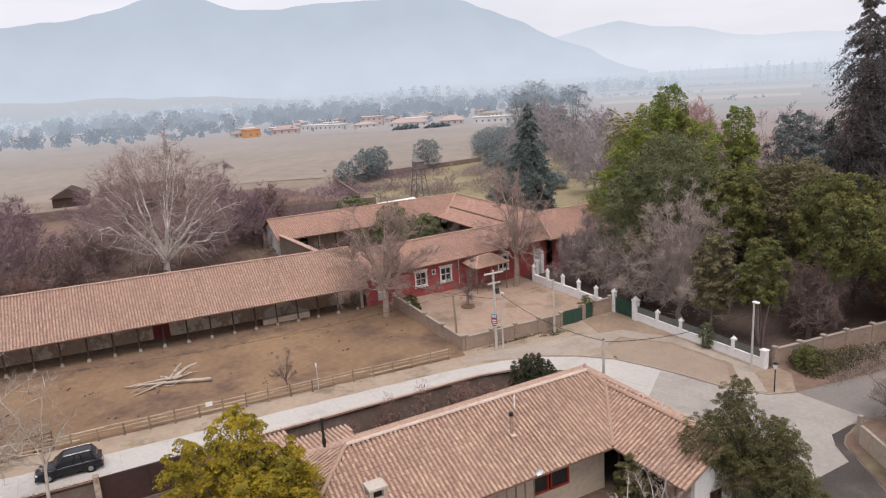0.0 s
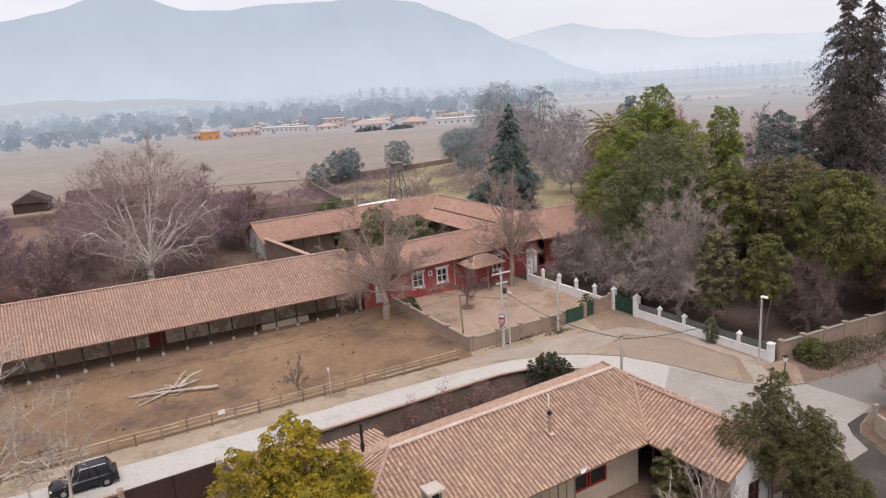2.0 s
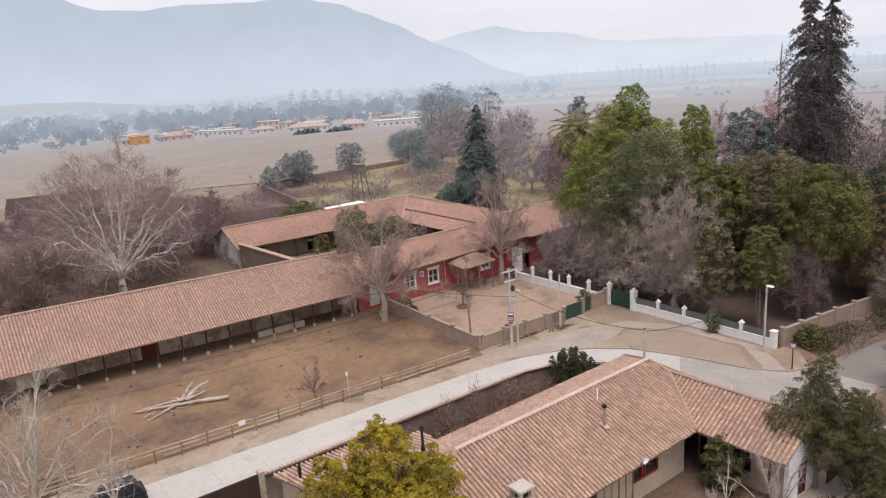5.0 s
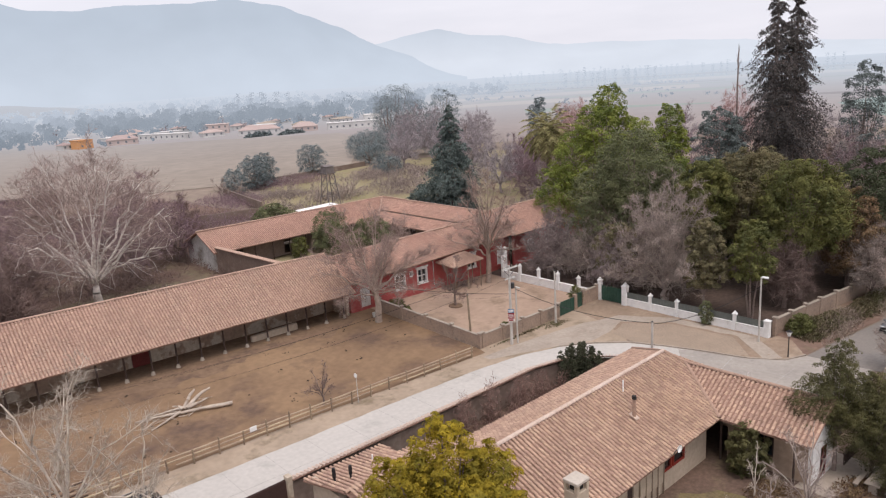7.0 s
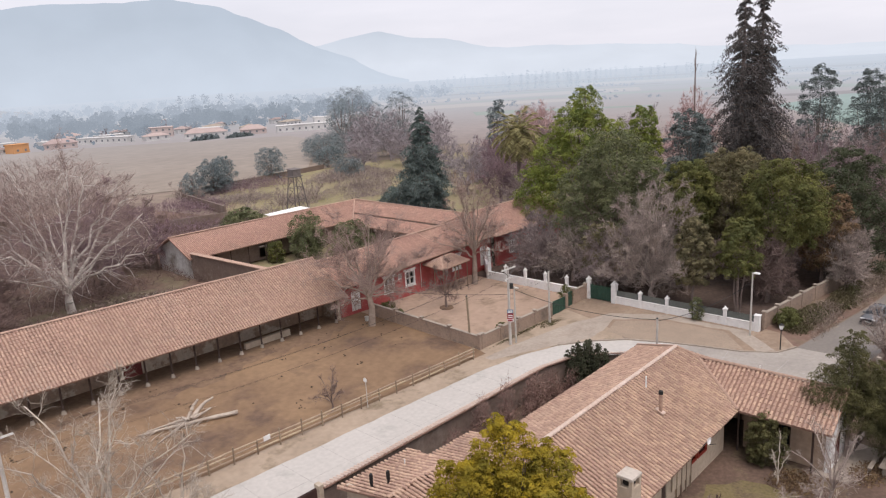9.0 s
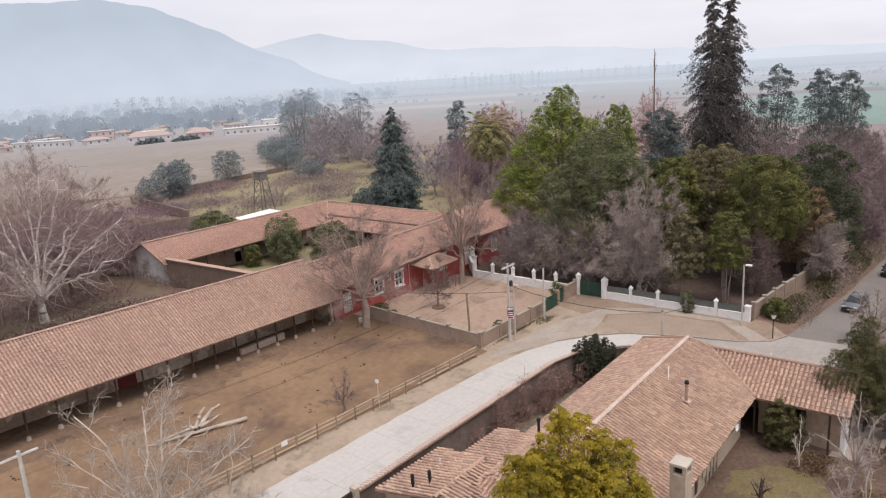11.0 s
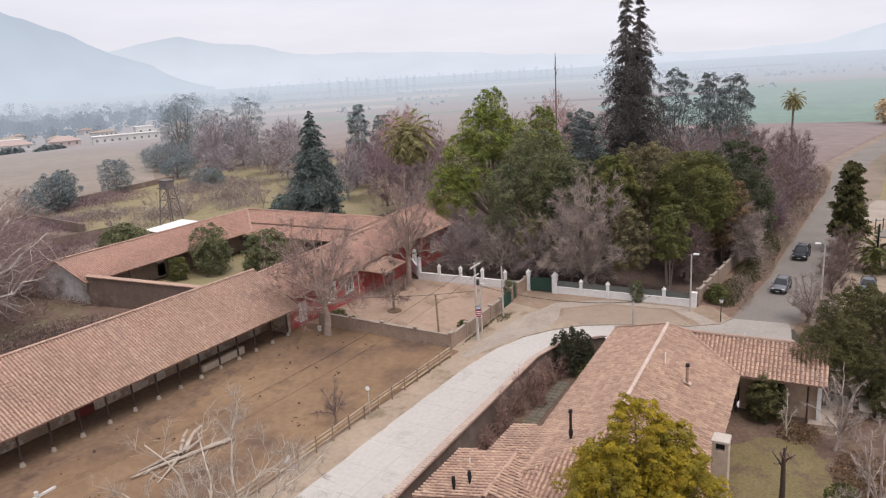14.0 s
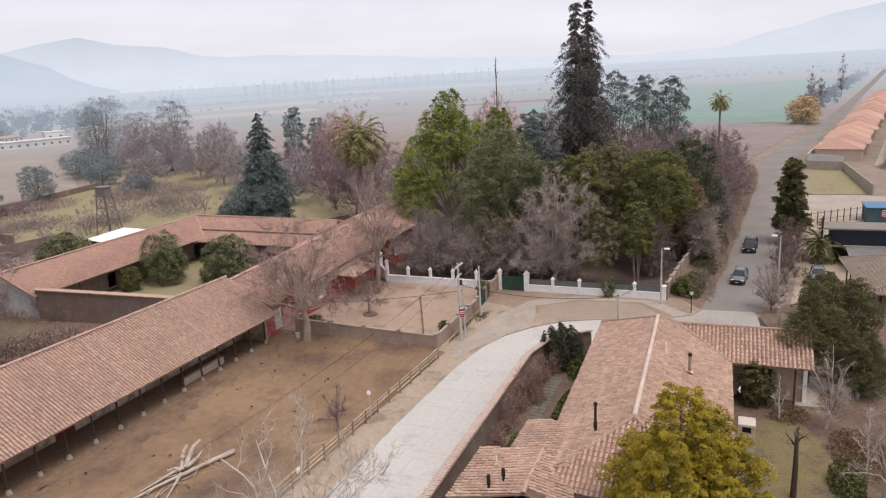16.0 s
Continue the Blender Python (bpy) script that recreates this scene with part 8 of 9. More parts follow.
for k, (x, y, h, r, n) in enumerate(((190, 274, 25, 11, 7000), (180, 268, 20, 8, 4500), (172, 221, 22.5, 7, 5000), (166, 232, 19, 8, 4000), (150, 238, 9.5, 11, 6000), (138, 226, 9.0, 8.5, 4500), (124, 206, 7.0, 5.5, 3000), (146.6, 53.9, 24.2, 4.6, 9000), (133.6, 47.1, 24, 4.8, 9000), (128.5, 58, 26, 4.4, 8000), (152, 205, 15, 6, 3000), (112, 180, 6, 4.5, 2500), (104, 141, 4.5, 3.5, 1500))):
    leafy_tree("far_evergreen", x, y, h, r, "tall evergreen in the distance, its green greyed for haze", 170 + k, M_NEEDLE if y < 60 else M_LEAF_HAZED, int(n * 2.2), 0.18, 0.4, 0.1, lobes=13, group="distant evergreens")
for k, (x, y, h, r, mt) in enumerate(((143, 133, 19, 9, M_TWIG_PINK), (150, 141, 18.5, 8, M_TWIG_PINK), (137, 128, 16, 7, M_TWIG_PINK), (133, 122, 16, 8, M_TWIG_PURPLE), (160, 226, 19, 8, M_TWIG_HAZED), (143, 196, 15, 7, M_TWIG_HAZED), (149, 92, 22, 8, M_TWIG_PINK), (152, 206, 17, 8, M_TWIG_HAZED), (146, 214, 15, 7, M_TWIG_HAZED), (157, 190, 15, 8, M_TWIG_HAZED), (136, 180, 13, 7, M_TWIG_HAZED), (128, 140, 11, 6, M_TWIG_MAROON), (150, 145, 13, 7, M_TWIG_HAZED), (156, 112, 16, 8, M_TWIG_HAZED), (150, 68, 17, 8, M_TWIG_HAZED), (120, 135, 9, 5, M_TWIG_PURPLE), (170, 200, 15, 8, M_TWIG_HAZED), (140, 74, 20, 8, M_TWIG_HAZED), (126, 190, 10, 6, M_TWIG_HAZED), (118, 150, 15, 8, M_TWIG_HAZED), (128, 165, 12, 7, M_TWIG_PURPLE), (105, 127, 13, 7, M_TWIG_HAZED))):
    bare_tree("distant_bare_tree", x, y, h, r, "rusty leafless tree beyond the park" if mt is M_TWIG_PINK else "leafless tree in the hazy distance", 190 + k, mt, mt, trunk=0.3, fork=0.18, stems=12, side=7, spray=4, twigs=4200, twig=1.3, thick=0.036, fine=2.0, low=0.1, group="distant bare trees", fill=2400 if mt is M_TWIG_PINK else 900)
bare_tree("dead_snag", 146, 90.5, 31.0, 0.7, "bare dead trunk standing above the trees", 205, M_BARK, M_TWIG, trunk=0.2, fork=0.85, stems=3, side=3, spray=2, twigs=40)
conifer("roadside_cypress", 86.2, 25.6, 12.6, 3.0, "dark ragged cypress at the side road kerb", 206, M_CYPRESS, 22000, 0.19, whorls=17, droop=-0.35, power=0.35, ragged=0.4, low=0.12, trunk=0.25)
bare_tree("kerb_tree", 53.4, 29.3, 5.6, 2.6, "bare many-stemmed tree behind the driveway wall", 215, M_TWIG, M_TWIG_GREY, trunk=0.12, fork=0.1, stems=14, side=9, spray=6, twigs=7000, twig=0.5, thick=0.009, fine=0.9)
bare_tree("kerb_shrub", 78, 25.8, 5.6, 2.8, "tangled leafless shrub on the kerb", 207, M_BARK, M_TWIG, trunk=0.12, fork=0.08, stems=12, side=7, spray=6, twigs=4000, twig=0.8, thick=0.013, fine=1.2)
bare_tree("kerb_shrub", 64.2, 27.0, 4.8, 2.2, "thin leafless shrub at the edge of the side road", 216, M_BARK, M_TWIG, trunk=0.1, fork=0.08, stems=12, side=7, spray=6, twigs=4000, twig=0.7, thick=0.011, fine=1.1)
bare_tree("kerb_shrub", 71, 26.4, 5.4, 2.5, "tangled leafless shrub beside the parked car", 208, M_BARK, M_TWIG, trunk=0.12, fork=0.08, stems=12, side=7, spray=6, twigs=4000, twig=0.8, thick=0.013, fine=1.2)
palm(75.5, 22.4, 3.4, 3.0, "low spreading palm in the neighbouring yard", 209, 0.25, 26, M_LEAF_BUSH)
leafy_tree("yard_cypress", 46.5, 22.5, 6.4, 2.6, "dull green evergreen by the driveway", 210, M_CYPRESS, 11000, 0.12, 0.2, 0.06, lobes=9)
leafy_tree("yard_cypress", 52.0, 24.5, 5.2, 2.2, "dull green evergreen at the lot corner", 211, M_CYPRESS, 9000, 0.12, 0.2, 0.06, lobes=9)
leafy_tree("yellow_willow", 268, 10.5, 10.5, 6.0, "pale yellow willow beside the far road", 212, M_LEAF_STRAW, 9000, 0.3, 0.3, 0.05, lobes=9)
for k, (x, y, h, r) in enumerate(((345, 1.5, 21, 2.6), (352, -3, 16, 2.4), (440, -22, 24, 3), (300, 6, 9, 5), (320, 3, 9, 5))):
    bare_tree("far_poplar", x, y, h, r, "slim leafless poplar beside the far road", 220 + k, M_TWIG_HAZED, M_TWIG_HAZED, trunk=0.3, fork=0.12, stems=10, side=6, spray=4, twigs=2200, twig=1.4, thick=0.04, fine=2.4, low=0.1, group="far poplars")

# ---- cars ----
M_CARBLACK = mat("black_car_paint", (0.009, 0.01, 0.014), (0.012, 0.013, 0.016), rough=0.24, fine=1, coarse=0.5, value=0.05, bump=0, spec=0.4)
M_CARGREY = mat("grey_car_paint", (0.15, 0.155, 0.165), (0.13, 0.135, 0.145), rough=0.25, fine=1, coarse=0.5, value=0.05, bump=0, spec=0.6)
M_TYRE = mat("tyre_rubber", (0.018, 0.018, 0.018), rough=0.9, bump=0)
M_RIM = mat("alloy_rim", (0.4, 0.4, 0.42), rough=0.35, metal=0.8, bump=0)
M_LIGHTS = mat("lamp_glass", (0.7, 0.7, 0.68), rough=0.15, bump=0, spec=0.6)
M_REARLIGHT = mat("red_lamp_glass", (0.35, 0.02, 0.02), rough=0.2, bump=0)


def car(x, y, rz, paint, label, name="car", L=4.6, W=1.86, H=1.66):
    """A car with its nose along its own +x."""
    o = thing(name, x, y, gz(x, y), label, "car", "", "", rz)
    h = L / 2
    belt = 0.57 * H

    w = W / 2

    def loft(rings):
        """A closed skin over rings of the same count of points."""
        q, n = Shape(), len(rings[0])
        for r in rings:
            q.v += r
        for k in range(len(rings) - 1):
            q.f += [(k * n + i, k * n + (i + 1) % n, (k + 1) * n + (i + 1) % n, (k + 1) * n + i) for i in range(n)]
        q.f += [tuple(range(n - 1, -1, -1)), tuple((len(rings) - 1) * n + i for i in range(n))]
        return q
    rings = []
    for fx, lo, hi, wide in ((-1.0, 0.5, belt - 0.2, 0.80), (-0.985, 0.36, belt - 0.04, 0.90), (-0.9, 0.3, belt + 0.02, 0.97), (-0.5, 0.27, belt + 0.02, 1.0), (0.1, 0.26, belt, 1.0), (0.46, 0.26, belt - 0.02, 0.99), (0.78, 0.27, belt - 0.1, 0.96), (0.93, 0.32, belt - 0.2, 0.88), (1.0, 0.44, belt - 0.36, 0.74)):
        y = w * wide
        half = [(y * 0.9, lo), (y * 0.985, lo + 0.14), (y, (lo + hi) / 2 + 0.06), (y * 0.965, hi - 0.07), (y * 0.86, hi - 0.005), (y * 0.45, hi + 0.035)]
        rings.append([(fx * h, -a, b) for a, b in half] + [(fx * h, a, b) for a, b in half[::-1]])
    part("body", loft(rings), paint, o, world_places=False, smooth=True)
    a0, a1, b0, b1 = h - 1.25, h - 2.05, -h + 0.22, -h + 0.62
    rings = []
    for f, e in ((0.0, 0.0), (0.5, 0.06), (1.0, 0.0)):
        xa, xb, yy, zz = a0 + (a1 - a0) * f + e, b0 + (b1 - b0) * f - e, (w - 0.09) + f * -0.17 + e * 0.3, belt + (H - 0.05 - belt) * f
        rings.append([(xa, -yy * 0.86, zz), (xa - 0.2, -yy, zz), (xb + 0.15, -yy, zz), (xb, -yy * 0.86, zz), (xb, yy * 0.86, zz), (xb + 0.15, yy, zz), (xa - 0.2, yy, zz), (xa, yy * 0.86, zz)])
    part("cabin_glass", loft(rings), M_GLASSDARK, o, "dark car glass", world_places=False)
    rings = []
    for f, z in ((-0.04, H - 0.1), (0.06, H - 0.03), (0.35, H + 0.01), (0.7, H), (0.95, H - 0.03), (1.05, H - 0.09)):
        x, yy = a1 + (b1 - a1) * f, w - 0.24
        rings.append([(x, -yy, z - 0.07), (x, -yy * 0.93, z), (x, -yy * 0.5, z + 0.025), (x, yy * 0.5, z + 0.025), (x, yy * 0.93, z), (x, yy, z - 0.07)])
    part("car_roof", loft(rings), paint, o, world_places=False, smooth=True)
    for sy in (-1, 1):
        for x0, x1, r in ((a0 - 0.05, a1 - 0.05, 0.05), (b0 + 0.15, b1 + 0.1, 0.09), (b0 + 1.1, b1 + 0.85, 0.06), ((a0 + b0) / 2 + 0.2, (a1 + b1) / 2 + 0.2, 0.05)):
            part("pillar", Shape().tube((x0, sy * (w - 0.085), belt), (x1, sy * (w - 0.25), H - 0.06), r, r * 0.9, 6), paint, o, world_places=False)
        for ax in (h - 0.92, -h + 0.85):
            part("wheel_arch", Shape().tube((ax, sy * (w - 0.2), 0.36), (ax, sy * (w + 0.004), 0.36), 0.42, 0.42, 16), M_BLACK, o, world_places=False)
    if H > 1.6:
        for sy in (-1, 1):
            part("roof_rail", Shape().tube((a1 - 0.1, sy * (w - 0.32), H + 0.03), (b1 + 0.1, sy * (w - 0.32), H + 0.03), 0.022, 0.022, 5), M_RIM, o, world_places=False)
    for sx in (h - 0.92, -h + 0.85):
        for sy in (-1, 1):
            wh = part("wheel", Shape().tube((sx, sy * (w - 0.22), 0.34), (sx, sy * (w + 0.012), 0.34), 0.34, 0.33, 16), M_TYRE, o, world_places=False)
            part("rim", Shape().tube((sx, sy * (w - 0.02), 0.34), (sx, sy * (w + 0.022), 0.34), 0.22, 0.19, 12), M_RIM, wh, world_places=False)
    for sy in (-1, 1):
        part("headlight", Shape().cbox(h - 0.24, sy * (w - 0.32) - 0.2, 0.62, h - 0.06, sy * (w - 0.32) + 0.2, 0.74, 0.03), M_LIGHTS, o, world_places=False)
        part("tail_light", Shape().cbox(-h + 0.0, sy * (w - 0.24) - 0.13, 0.72, -h + 0.14, sy * (w - 0.24) + 0.13, 0.92, 0.03), M_REARLIGHT, o, world_places=False)
        part("mirror", Shape().cbox(a0 - 0.3, sy * (w + 0.06) - 0.1, belt, a0 - 0.12, sy * (w + 0.06) + 0.1, belt + 0.15, 0.03), paint, o, world_places=False)
    part("grille", Shape().box(h - 0.03, -0.5, 0.45, h + 0.012, 0.5, 0.68), M_BLACK, o, world_places=False)
    part("number_plate", Shape().box(h - 0.01, -0.2, 0.36, h + 0.02, 0.2, 0.46), M_WHITE, o, world_places=False)
    part("rear_plate", Shape().box(-h - 0.012, -0.2, 0.5, -h + 0.05, 0.2, 0.6), M_WHITE, o, world_places=False)
    part("bumper", Shape().cbox(h - 0.25, -w + 0.1, 0.24, h + 0.03, w - 0.1, 0.42, 0.05).cbox(-h - 0.03, -w + 0.1, 0.26, -h + 0.25, w - 0.1, 0.46, 0.05), M_BLACK, o, world_places=False)
    return o


car(-4.0, 58.6, 178, M_CARBLACK, "black sport utility car driving along the concrete road", "black_car", 4.7, 1.9, 1.7)
car(64.3, 32.6, 172, M_CARGREY, "dark grey hatchback coming up the side road", "grey_car", 4.2, 1.76, 1.55)
car(80.6, 31.1, 174, M_CARBLACK, "dark utility car following on the side road", "dark_car", 4.6, 1.88, 1.75)
car(66.8, 23.4, 176, M_CARGREY, "grey car parked in the sandy neighbouring yard", "parked_car", 4.1, 1.74, 1.5)

# ---- the neighbouring lot ----
M_TILE_BROWN = mat("dull_brown_tiles", (0.27, 0.21, 0.17), (0.2, 0.158, 0.13), rough=0.95, fine=4, coarse=0.6, value=0.2, bump=0.2, single=0.12)
nb = thing("neighbour_house", 59, 14, 0, "low house with a brown hipped tile roof", "house")
roof(nb, [[(52.0, 20.4, 3.0), (66.4, 21.2, 3.0), (62.5, 14.5, 4.9), (56.0, 14.0, 4.9)], [(66.4, 21.2, 3.0), (66.0, 8.0, 3.0), (62.5, 14.5, 4.9)], [(66.0, 8.0, 3.0), (52.0, 8.0, 3.0), (56.0, 14.0, 4.9), (62.5, 14.5, 4.9)], [(52.0, 8.0, 3.0), (52.0, 20.4, 3.0), (56.0, 14.0, 4.9)]],
     [((56.0, 14.0, 4.95), (62.5, 14.5, 4.95)), ((66.4, 21.2, 3.05), (62.5, 14.5, 4.95)), ((52.0, 20.4, 3.05), (56.0, 14.0, 4.95))], M_TILE_BROWN, M_TILE_BROWN, 0.12, 0.32, 0.42)
part("wall", Shape().wall((65.0, 18.6), (53.0, 18.2), 0, 3.0, 0.2, [(1.5, 2.6, 0.9, 2.3), (5, 6, 0.05, 2.2), (8.5, 9.8, 0.9, 2.3)]).wall((65.0, 9), (65.0, 18.6), 0, 3.0, 0.2).wall((53.0, 18.2), (53.0, 9), 0, 3.0, 0.2), M_CREAM, nb)
# Dark block painting the shade seen through the wall openings.
part("interior_shade_block", Shape().box(53.4, 9.2, 0.02, 64.6, 17.8, 2.7), M_INSIDE, nb)
for i in range(6):
    x = 52.6 + 2.6 * i
    part("post", Shape().box(x, 20.0 + 0.05 * i, 0, x + 0.14, 20.14 + 0.05 * i, 2.95), M_DARKWOOD, nb)
db = thing("dark_pavilion", 76.8, 14, 0, "flat-roofed pavilion clad in black panels", "building")
part("upper_storey", Shape().cbox(75.2, 6.5, 2.55, 78.4, 21.2, 4.75, 0.05), mat("black_cladding", (0.022, 0.026, 0.038), (0.03, 0.034, 0.045), rough=0.5, fine=1.5, coarse=0.3, value=0.12, bump=0.05), db)
part("roof_slab", Shape().cbox(74.6, 6.0, 4.75, 78.9, 22.2, 4.98, 0.03), M_ROADDUST, db)
part("floor_slab", Shape().cbox(74.8, 6.2, 2.32, 78.8, 21.8, 2.55, 0.03), M_CAP, db)
for y in (8, 12, 16, 20.6):
    part("column", Shape().box(75.1, y, 0, 75.4, y + 0.3, 2.32), M_BLACK, db)
# Dark block painting the shaded recess behind the columns.
part("recess_shade_block", Shape().box(76.6, 7, 0, 78.4, 20.8, 2.315), M_INSIDE, db)
part("end_post", Shape().box(75.3, 22.21, 0, 75.5, 22.41, 6.4), M_BLACK, db)
part("awning", Shape().slab([(70.5, 8, 2.1), (74.75, 8, 2.45), (74.75, 19.5, 2.45), (70.5, 19.5, 2.1)], 0.08), mat("grey_awning", (0.2, 0.195, 0.185), rough=0.9), db)
for y in (8.4, 19.0):
    part("awning_post", Shape().tube((70.8, y, 0), (70.8, y, 2.09), 0.05, 0.05, 6), M_BLACK, db)
kiosk = thing("kiosk", 103, 11.5, 0, "small kiosk with a striped red and white panel", "kiosk")
part("body", Shape().cbox(101, 9.2, 0, 106, 13.2, 2.6, 0.04), mat("teal_kiosk_paint", (0.07, 0.12, 0.14), rough=0.6), kiosk)
part("panel", Shape().box(100.93, 9.4, 1.1, 100.99, 11.2, 2.5), M_SIGNRED, kiosk)
for i in range(4):
    part("stripe", Shape().box(100.89, 9.5, 1.25 + 0.3 * i, 100.925, 11.1, 1.37 + 0.3 * i), M_WHITE, kiosk)
part("roof", Shape().cbox(100.7, 9.0, 2.6, 106.3, 13.4, 2.72, 0.02), M_BLUE, kiosk)
pf = thing("post_fence", 99, 18, 0, "row of dark steel fence posts", "fence")
for i in range(10):
    part("fence_post", Shape().box(97.5 + 0.75 * i, 22.6 - 1.05 * i, 0, 97.62 + 0.75 * i, 22.72 - 1.05 * i, 2.3), M_BLACK, pf)
for z in (0.9, 2.0):
    part("fence_rail", Shape().tube((97.56, 22.66, z), (104.3, 13.2, z), 0.03, 0.03, 5), M_BLACK, pf)
lw2 = Shape().wall((159.5, 17.6), (157.2, 9.9), 0.2, 2.4, 0.2).wall((157.2, 9.9), (126.5, 8.6), 0.0, 2.2, 0.2)
solid("lot_wall", lw2, M_CAP, "grey concrete wall round the vacant lot", "wall", "structure")
drape("lot_track", [(112, 22.6), (122.5, 21.6), (126.6, 20.4), (127.2, 9.8), (124, 4), (111, 8), (106, 14), (107, 22.9)], M_PATH, "pale sandy track beside the vacant lot", "path", 0.018, 6)

# ---- houses of the estate and of the village ----
M_ROOF_FAR = mat("orange_roof_tiles", (0.47, 0.285, 0.215), (0.40, 0.245, 0.19), rough=0.95, fine=2, coarse=0.1, value=0.1, bump=0, single=0.1)
M_ROOF_DULL = mat("muted_village_roof", (0.42, 0.325, 0.30), (0.36, 0.29, 0.27), rough=0.95, fine=2, coarse=0.1, value=0.1, bump=0, single=0.15)
M_PEACH = mat("peach_wall_paint", (0.56, 0.43, 0.34), (0.5, 0.38, 0.3), rough=0.9, fine=1, coarse=0.1, value=0.08, bump=0)
M_ORANGE = mat("orange_wall_paint", (0.64, 0.33, 0.15), (0.57, 0.3, 0.14), rough=0.85, fine=1, coarse=0.2, value=0.06, bump=0)
M_PINKWALL = mat("faded_pink_wall", (0.56, 0.46, 0.425), (0.48, 0.4, 0.375), rough=0.9, fine=1, coarse=0.1, value=0.08, bump=0)
# Dark window glass with distance haze put into its colour.
M_HAZYGLASS = mat("haze_lightened_glass", (0.2, 0.21, 0.225), rough=0.3, bump=0)
M_PALEWALL = mat("pale_village_wall", (0.64, 0.63, 0.61), (0.52, 0.505, 0.49), rough=0.9, fine=1, coarse=0.1, value=0.08, bump=0)


def small_house(x, y, rz, L, D, wall_h, roof_h, wall_mat, roof_mat, label, name="village_house", group="village houses", flat=False, storeys=1, hip=1.0):
    o = thing(name, x, y, gz(x, y), label, "house", group, "", rz)
    a, b = L / 2, D / 2
    part("wall", Shape().box(-a, -b, -0.3, a, b, wall_h), wall_mat, o, world_places=False)
    e = 0.5
    if flat:
        part("roof", Shape().cbox(-a - 0.3, -b - 0.3, wall_h, a + 0.3, b + 0.3, wall_h + 0.35, 0.05), roof_mat, o, world_places=False)
    else:
        s = Shape()
        h = wall_h - 0.15
        k = max(0.4, a - b * hip)
        s.v = [(-a - e, -b - e, h), (a + e, -b - e, h), (a + e, b + e, h), (-a - e, b + e, h), (-k, 0, h + roof_h), (k, 0, h + roof_h)]
        s.f = [(0, 1, 5, 4), (1, 2, 5), (2, 3, 4, 5), (3, 0, 4), (3, 2, 1, 0)]
        part("roof", s, roof_mat, o, world_places=False)
    n = max(2, int(L / 3.5))
    for st in range(storeys):
        z = 0.95 + 2.8 * st
        for sy in (-1, 1):
            for i in range(n):
                cx = -a + L * (i + 0.5) / n
                part("window", Shape().box(cx - 0.55, sy * (b + 0.02) - 0.03, z, cx + 0.55, sy * (b + 0.02) + 0.03, z + 1.2), M_HAZYGLASS, o, world_places=False)
    part("door", Shape().box(a - 0.02, -0.5, 0, a + 0.05, 0.5, 2.1), M_HAZYGLASS, o, world_places=False)
    return o


proto = small_house(177.5, 8.6, -11.5, 8.9, 10.4, 3.0, 2.2, M_PEACH, M_ROOF_FAR, "peach estate house with an orange hipped tile roof", "estate_house", "estate houses", hip=0.55)
for row, (sx, sy, count) in enumerate(((177.5, 8.6, 21), (163.0, -5.0, 22), (166, -22.5, 20))):
    for i in range(count):
        if row == 0 and i == 0:
            continue
        x = sx + i * 10.6
        y = sy - i * 10.6 * 0.205 - (0.7 if i % 3 == 1 else 0)
        copy_thing(proto, pose(x, y, gz(x, y), 0, 0, -11 + (180 if i % 2 else 0)))
ew = Shape()
ew.wall((171.5, 16.2), (395, -33.5), 0.6, 2.7, 0.2).wall((166.0, 9.0), (171.5, 16.2), 0.4, 2.5, 0.2)
solid("estate_wall", ew, M_PALEWALL, "long pale boundary wall of the housing estate", "wall", "structure")
drape("estate_street", [(164, 2.6), (390, -43.6), (390, -46.6), (164, 1.0)], M_PATH, "pale street between the estate rows", "road", 0.02, 40)
small_house(100, 447, 20, 9, 7, 4.6, 1.5, M_ORANGE, M_ORANGE, "bright orange two-storey house at the field edge", "orange_house", storeys=1, flat=True)
small_house(92, 452, 20, 6, 6, 2.8, 1.5, M_PALEWALL, M_ROOF_DULL, "low pale annex beside the orange house")
white = small_house(236, 374, -30, 34, 9, 3.6, 1.0, M_PALEWALL, M_PALEWALL, "long white modern house at the edge of the village", "white_house", flat=True)
small_house(251, 377, -30, 10, 9, 6.6, 1.0, M_PALEWALL, M_PALEWALL, "white two-storey block at the end of the long house", "white_house", flat=True, storeys=2)
rng = random.Random(77)
small_house(150, 455, -58, 34, 7, 3.2, 1.0, M_PALEWALL, M_PALEWALL, "long low white village house with a flat roof", flat=True)
small_house(190, 409, -32, 24, 9, 3.0, 2.4, M_PALEWALL, M_ROOF_DULL, "wide pale house with a muted tile roof behind a hedge")
small_house(122, 447, -20, 17, 9, 3.2, 2.4, M_PINKWALL, M_ROOF_DULL, "faded pink village house with a tiled roof")
small_house(185, 457, -30, 15, 9, 5.8, 1.0, M_PINKWALL, M_PINKWALL, "faded pink two-storey village house with a flat roof", flat=True, storeys=2)
small_house(212, 393, -30, 15, 9, 3.0, 2.6, M_PINKWALL, M_ROOF_DULL, "faded pink village house with a tall tiled roof")
small_house(206, 548, -20, 22, 9, 6.0, 1.0, M_PALEWALL, M_PALEWALL, "white two-storey village house with a flat roof", flat=True, storeys=2)
small_house(242, 575, -15, 26, 10, 6.0, 1.0, M_PALEWALL, M_PALEWALL, "long white two-storey village house", flat=True, storeys=2)
small_house(-1.8, 218, 82, 9, 8.2, 2.7, 2.4, M_DARKWOOD, M_DARKWOOD, "dark weathered gabled shed at the edge of the field", "field_shed", hip=0.0)
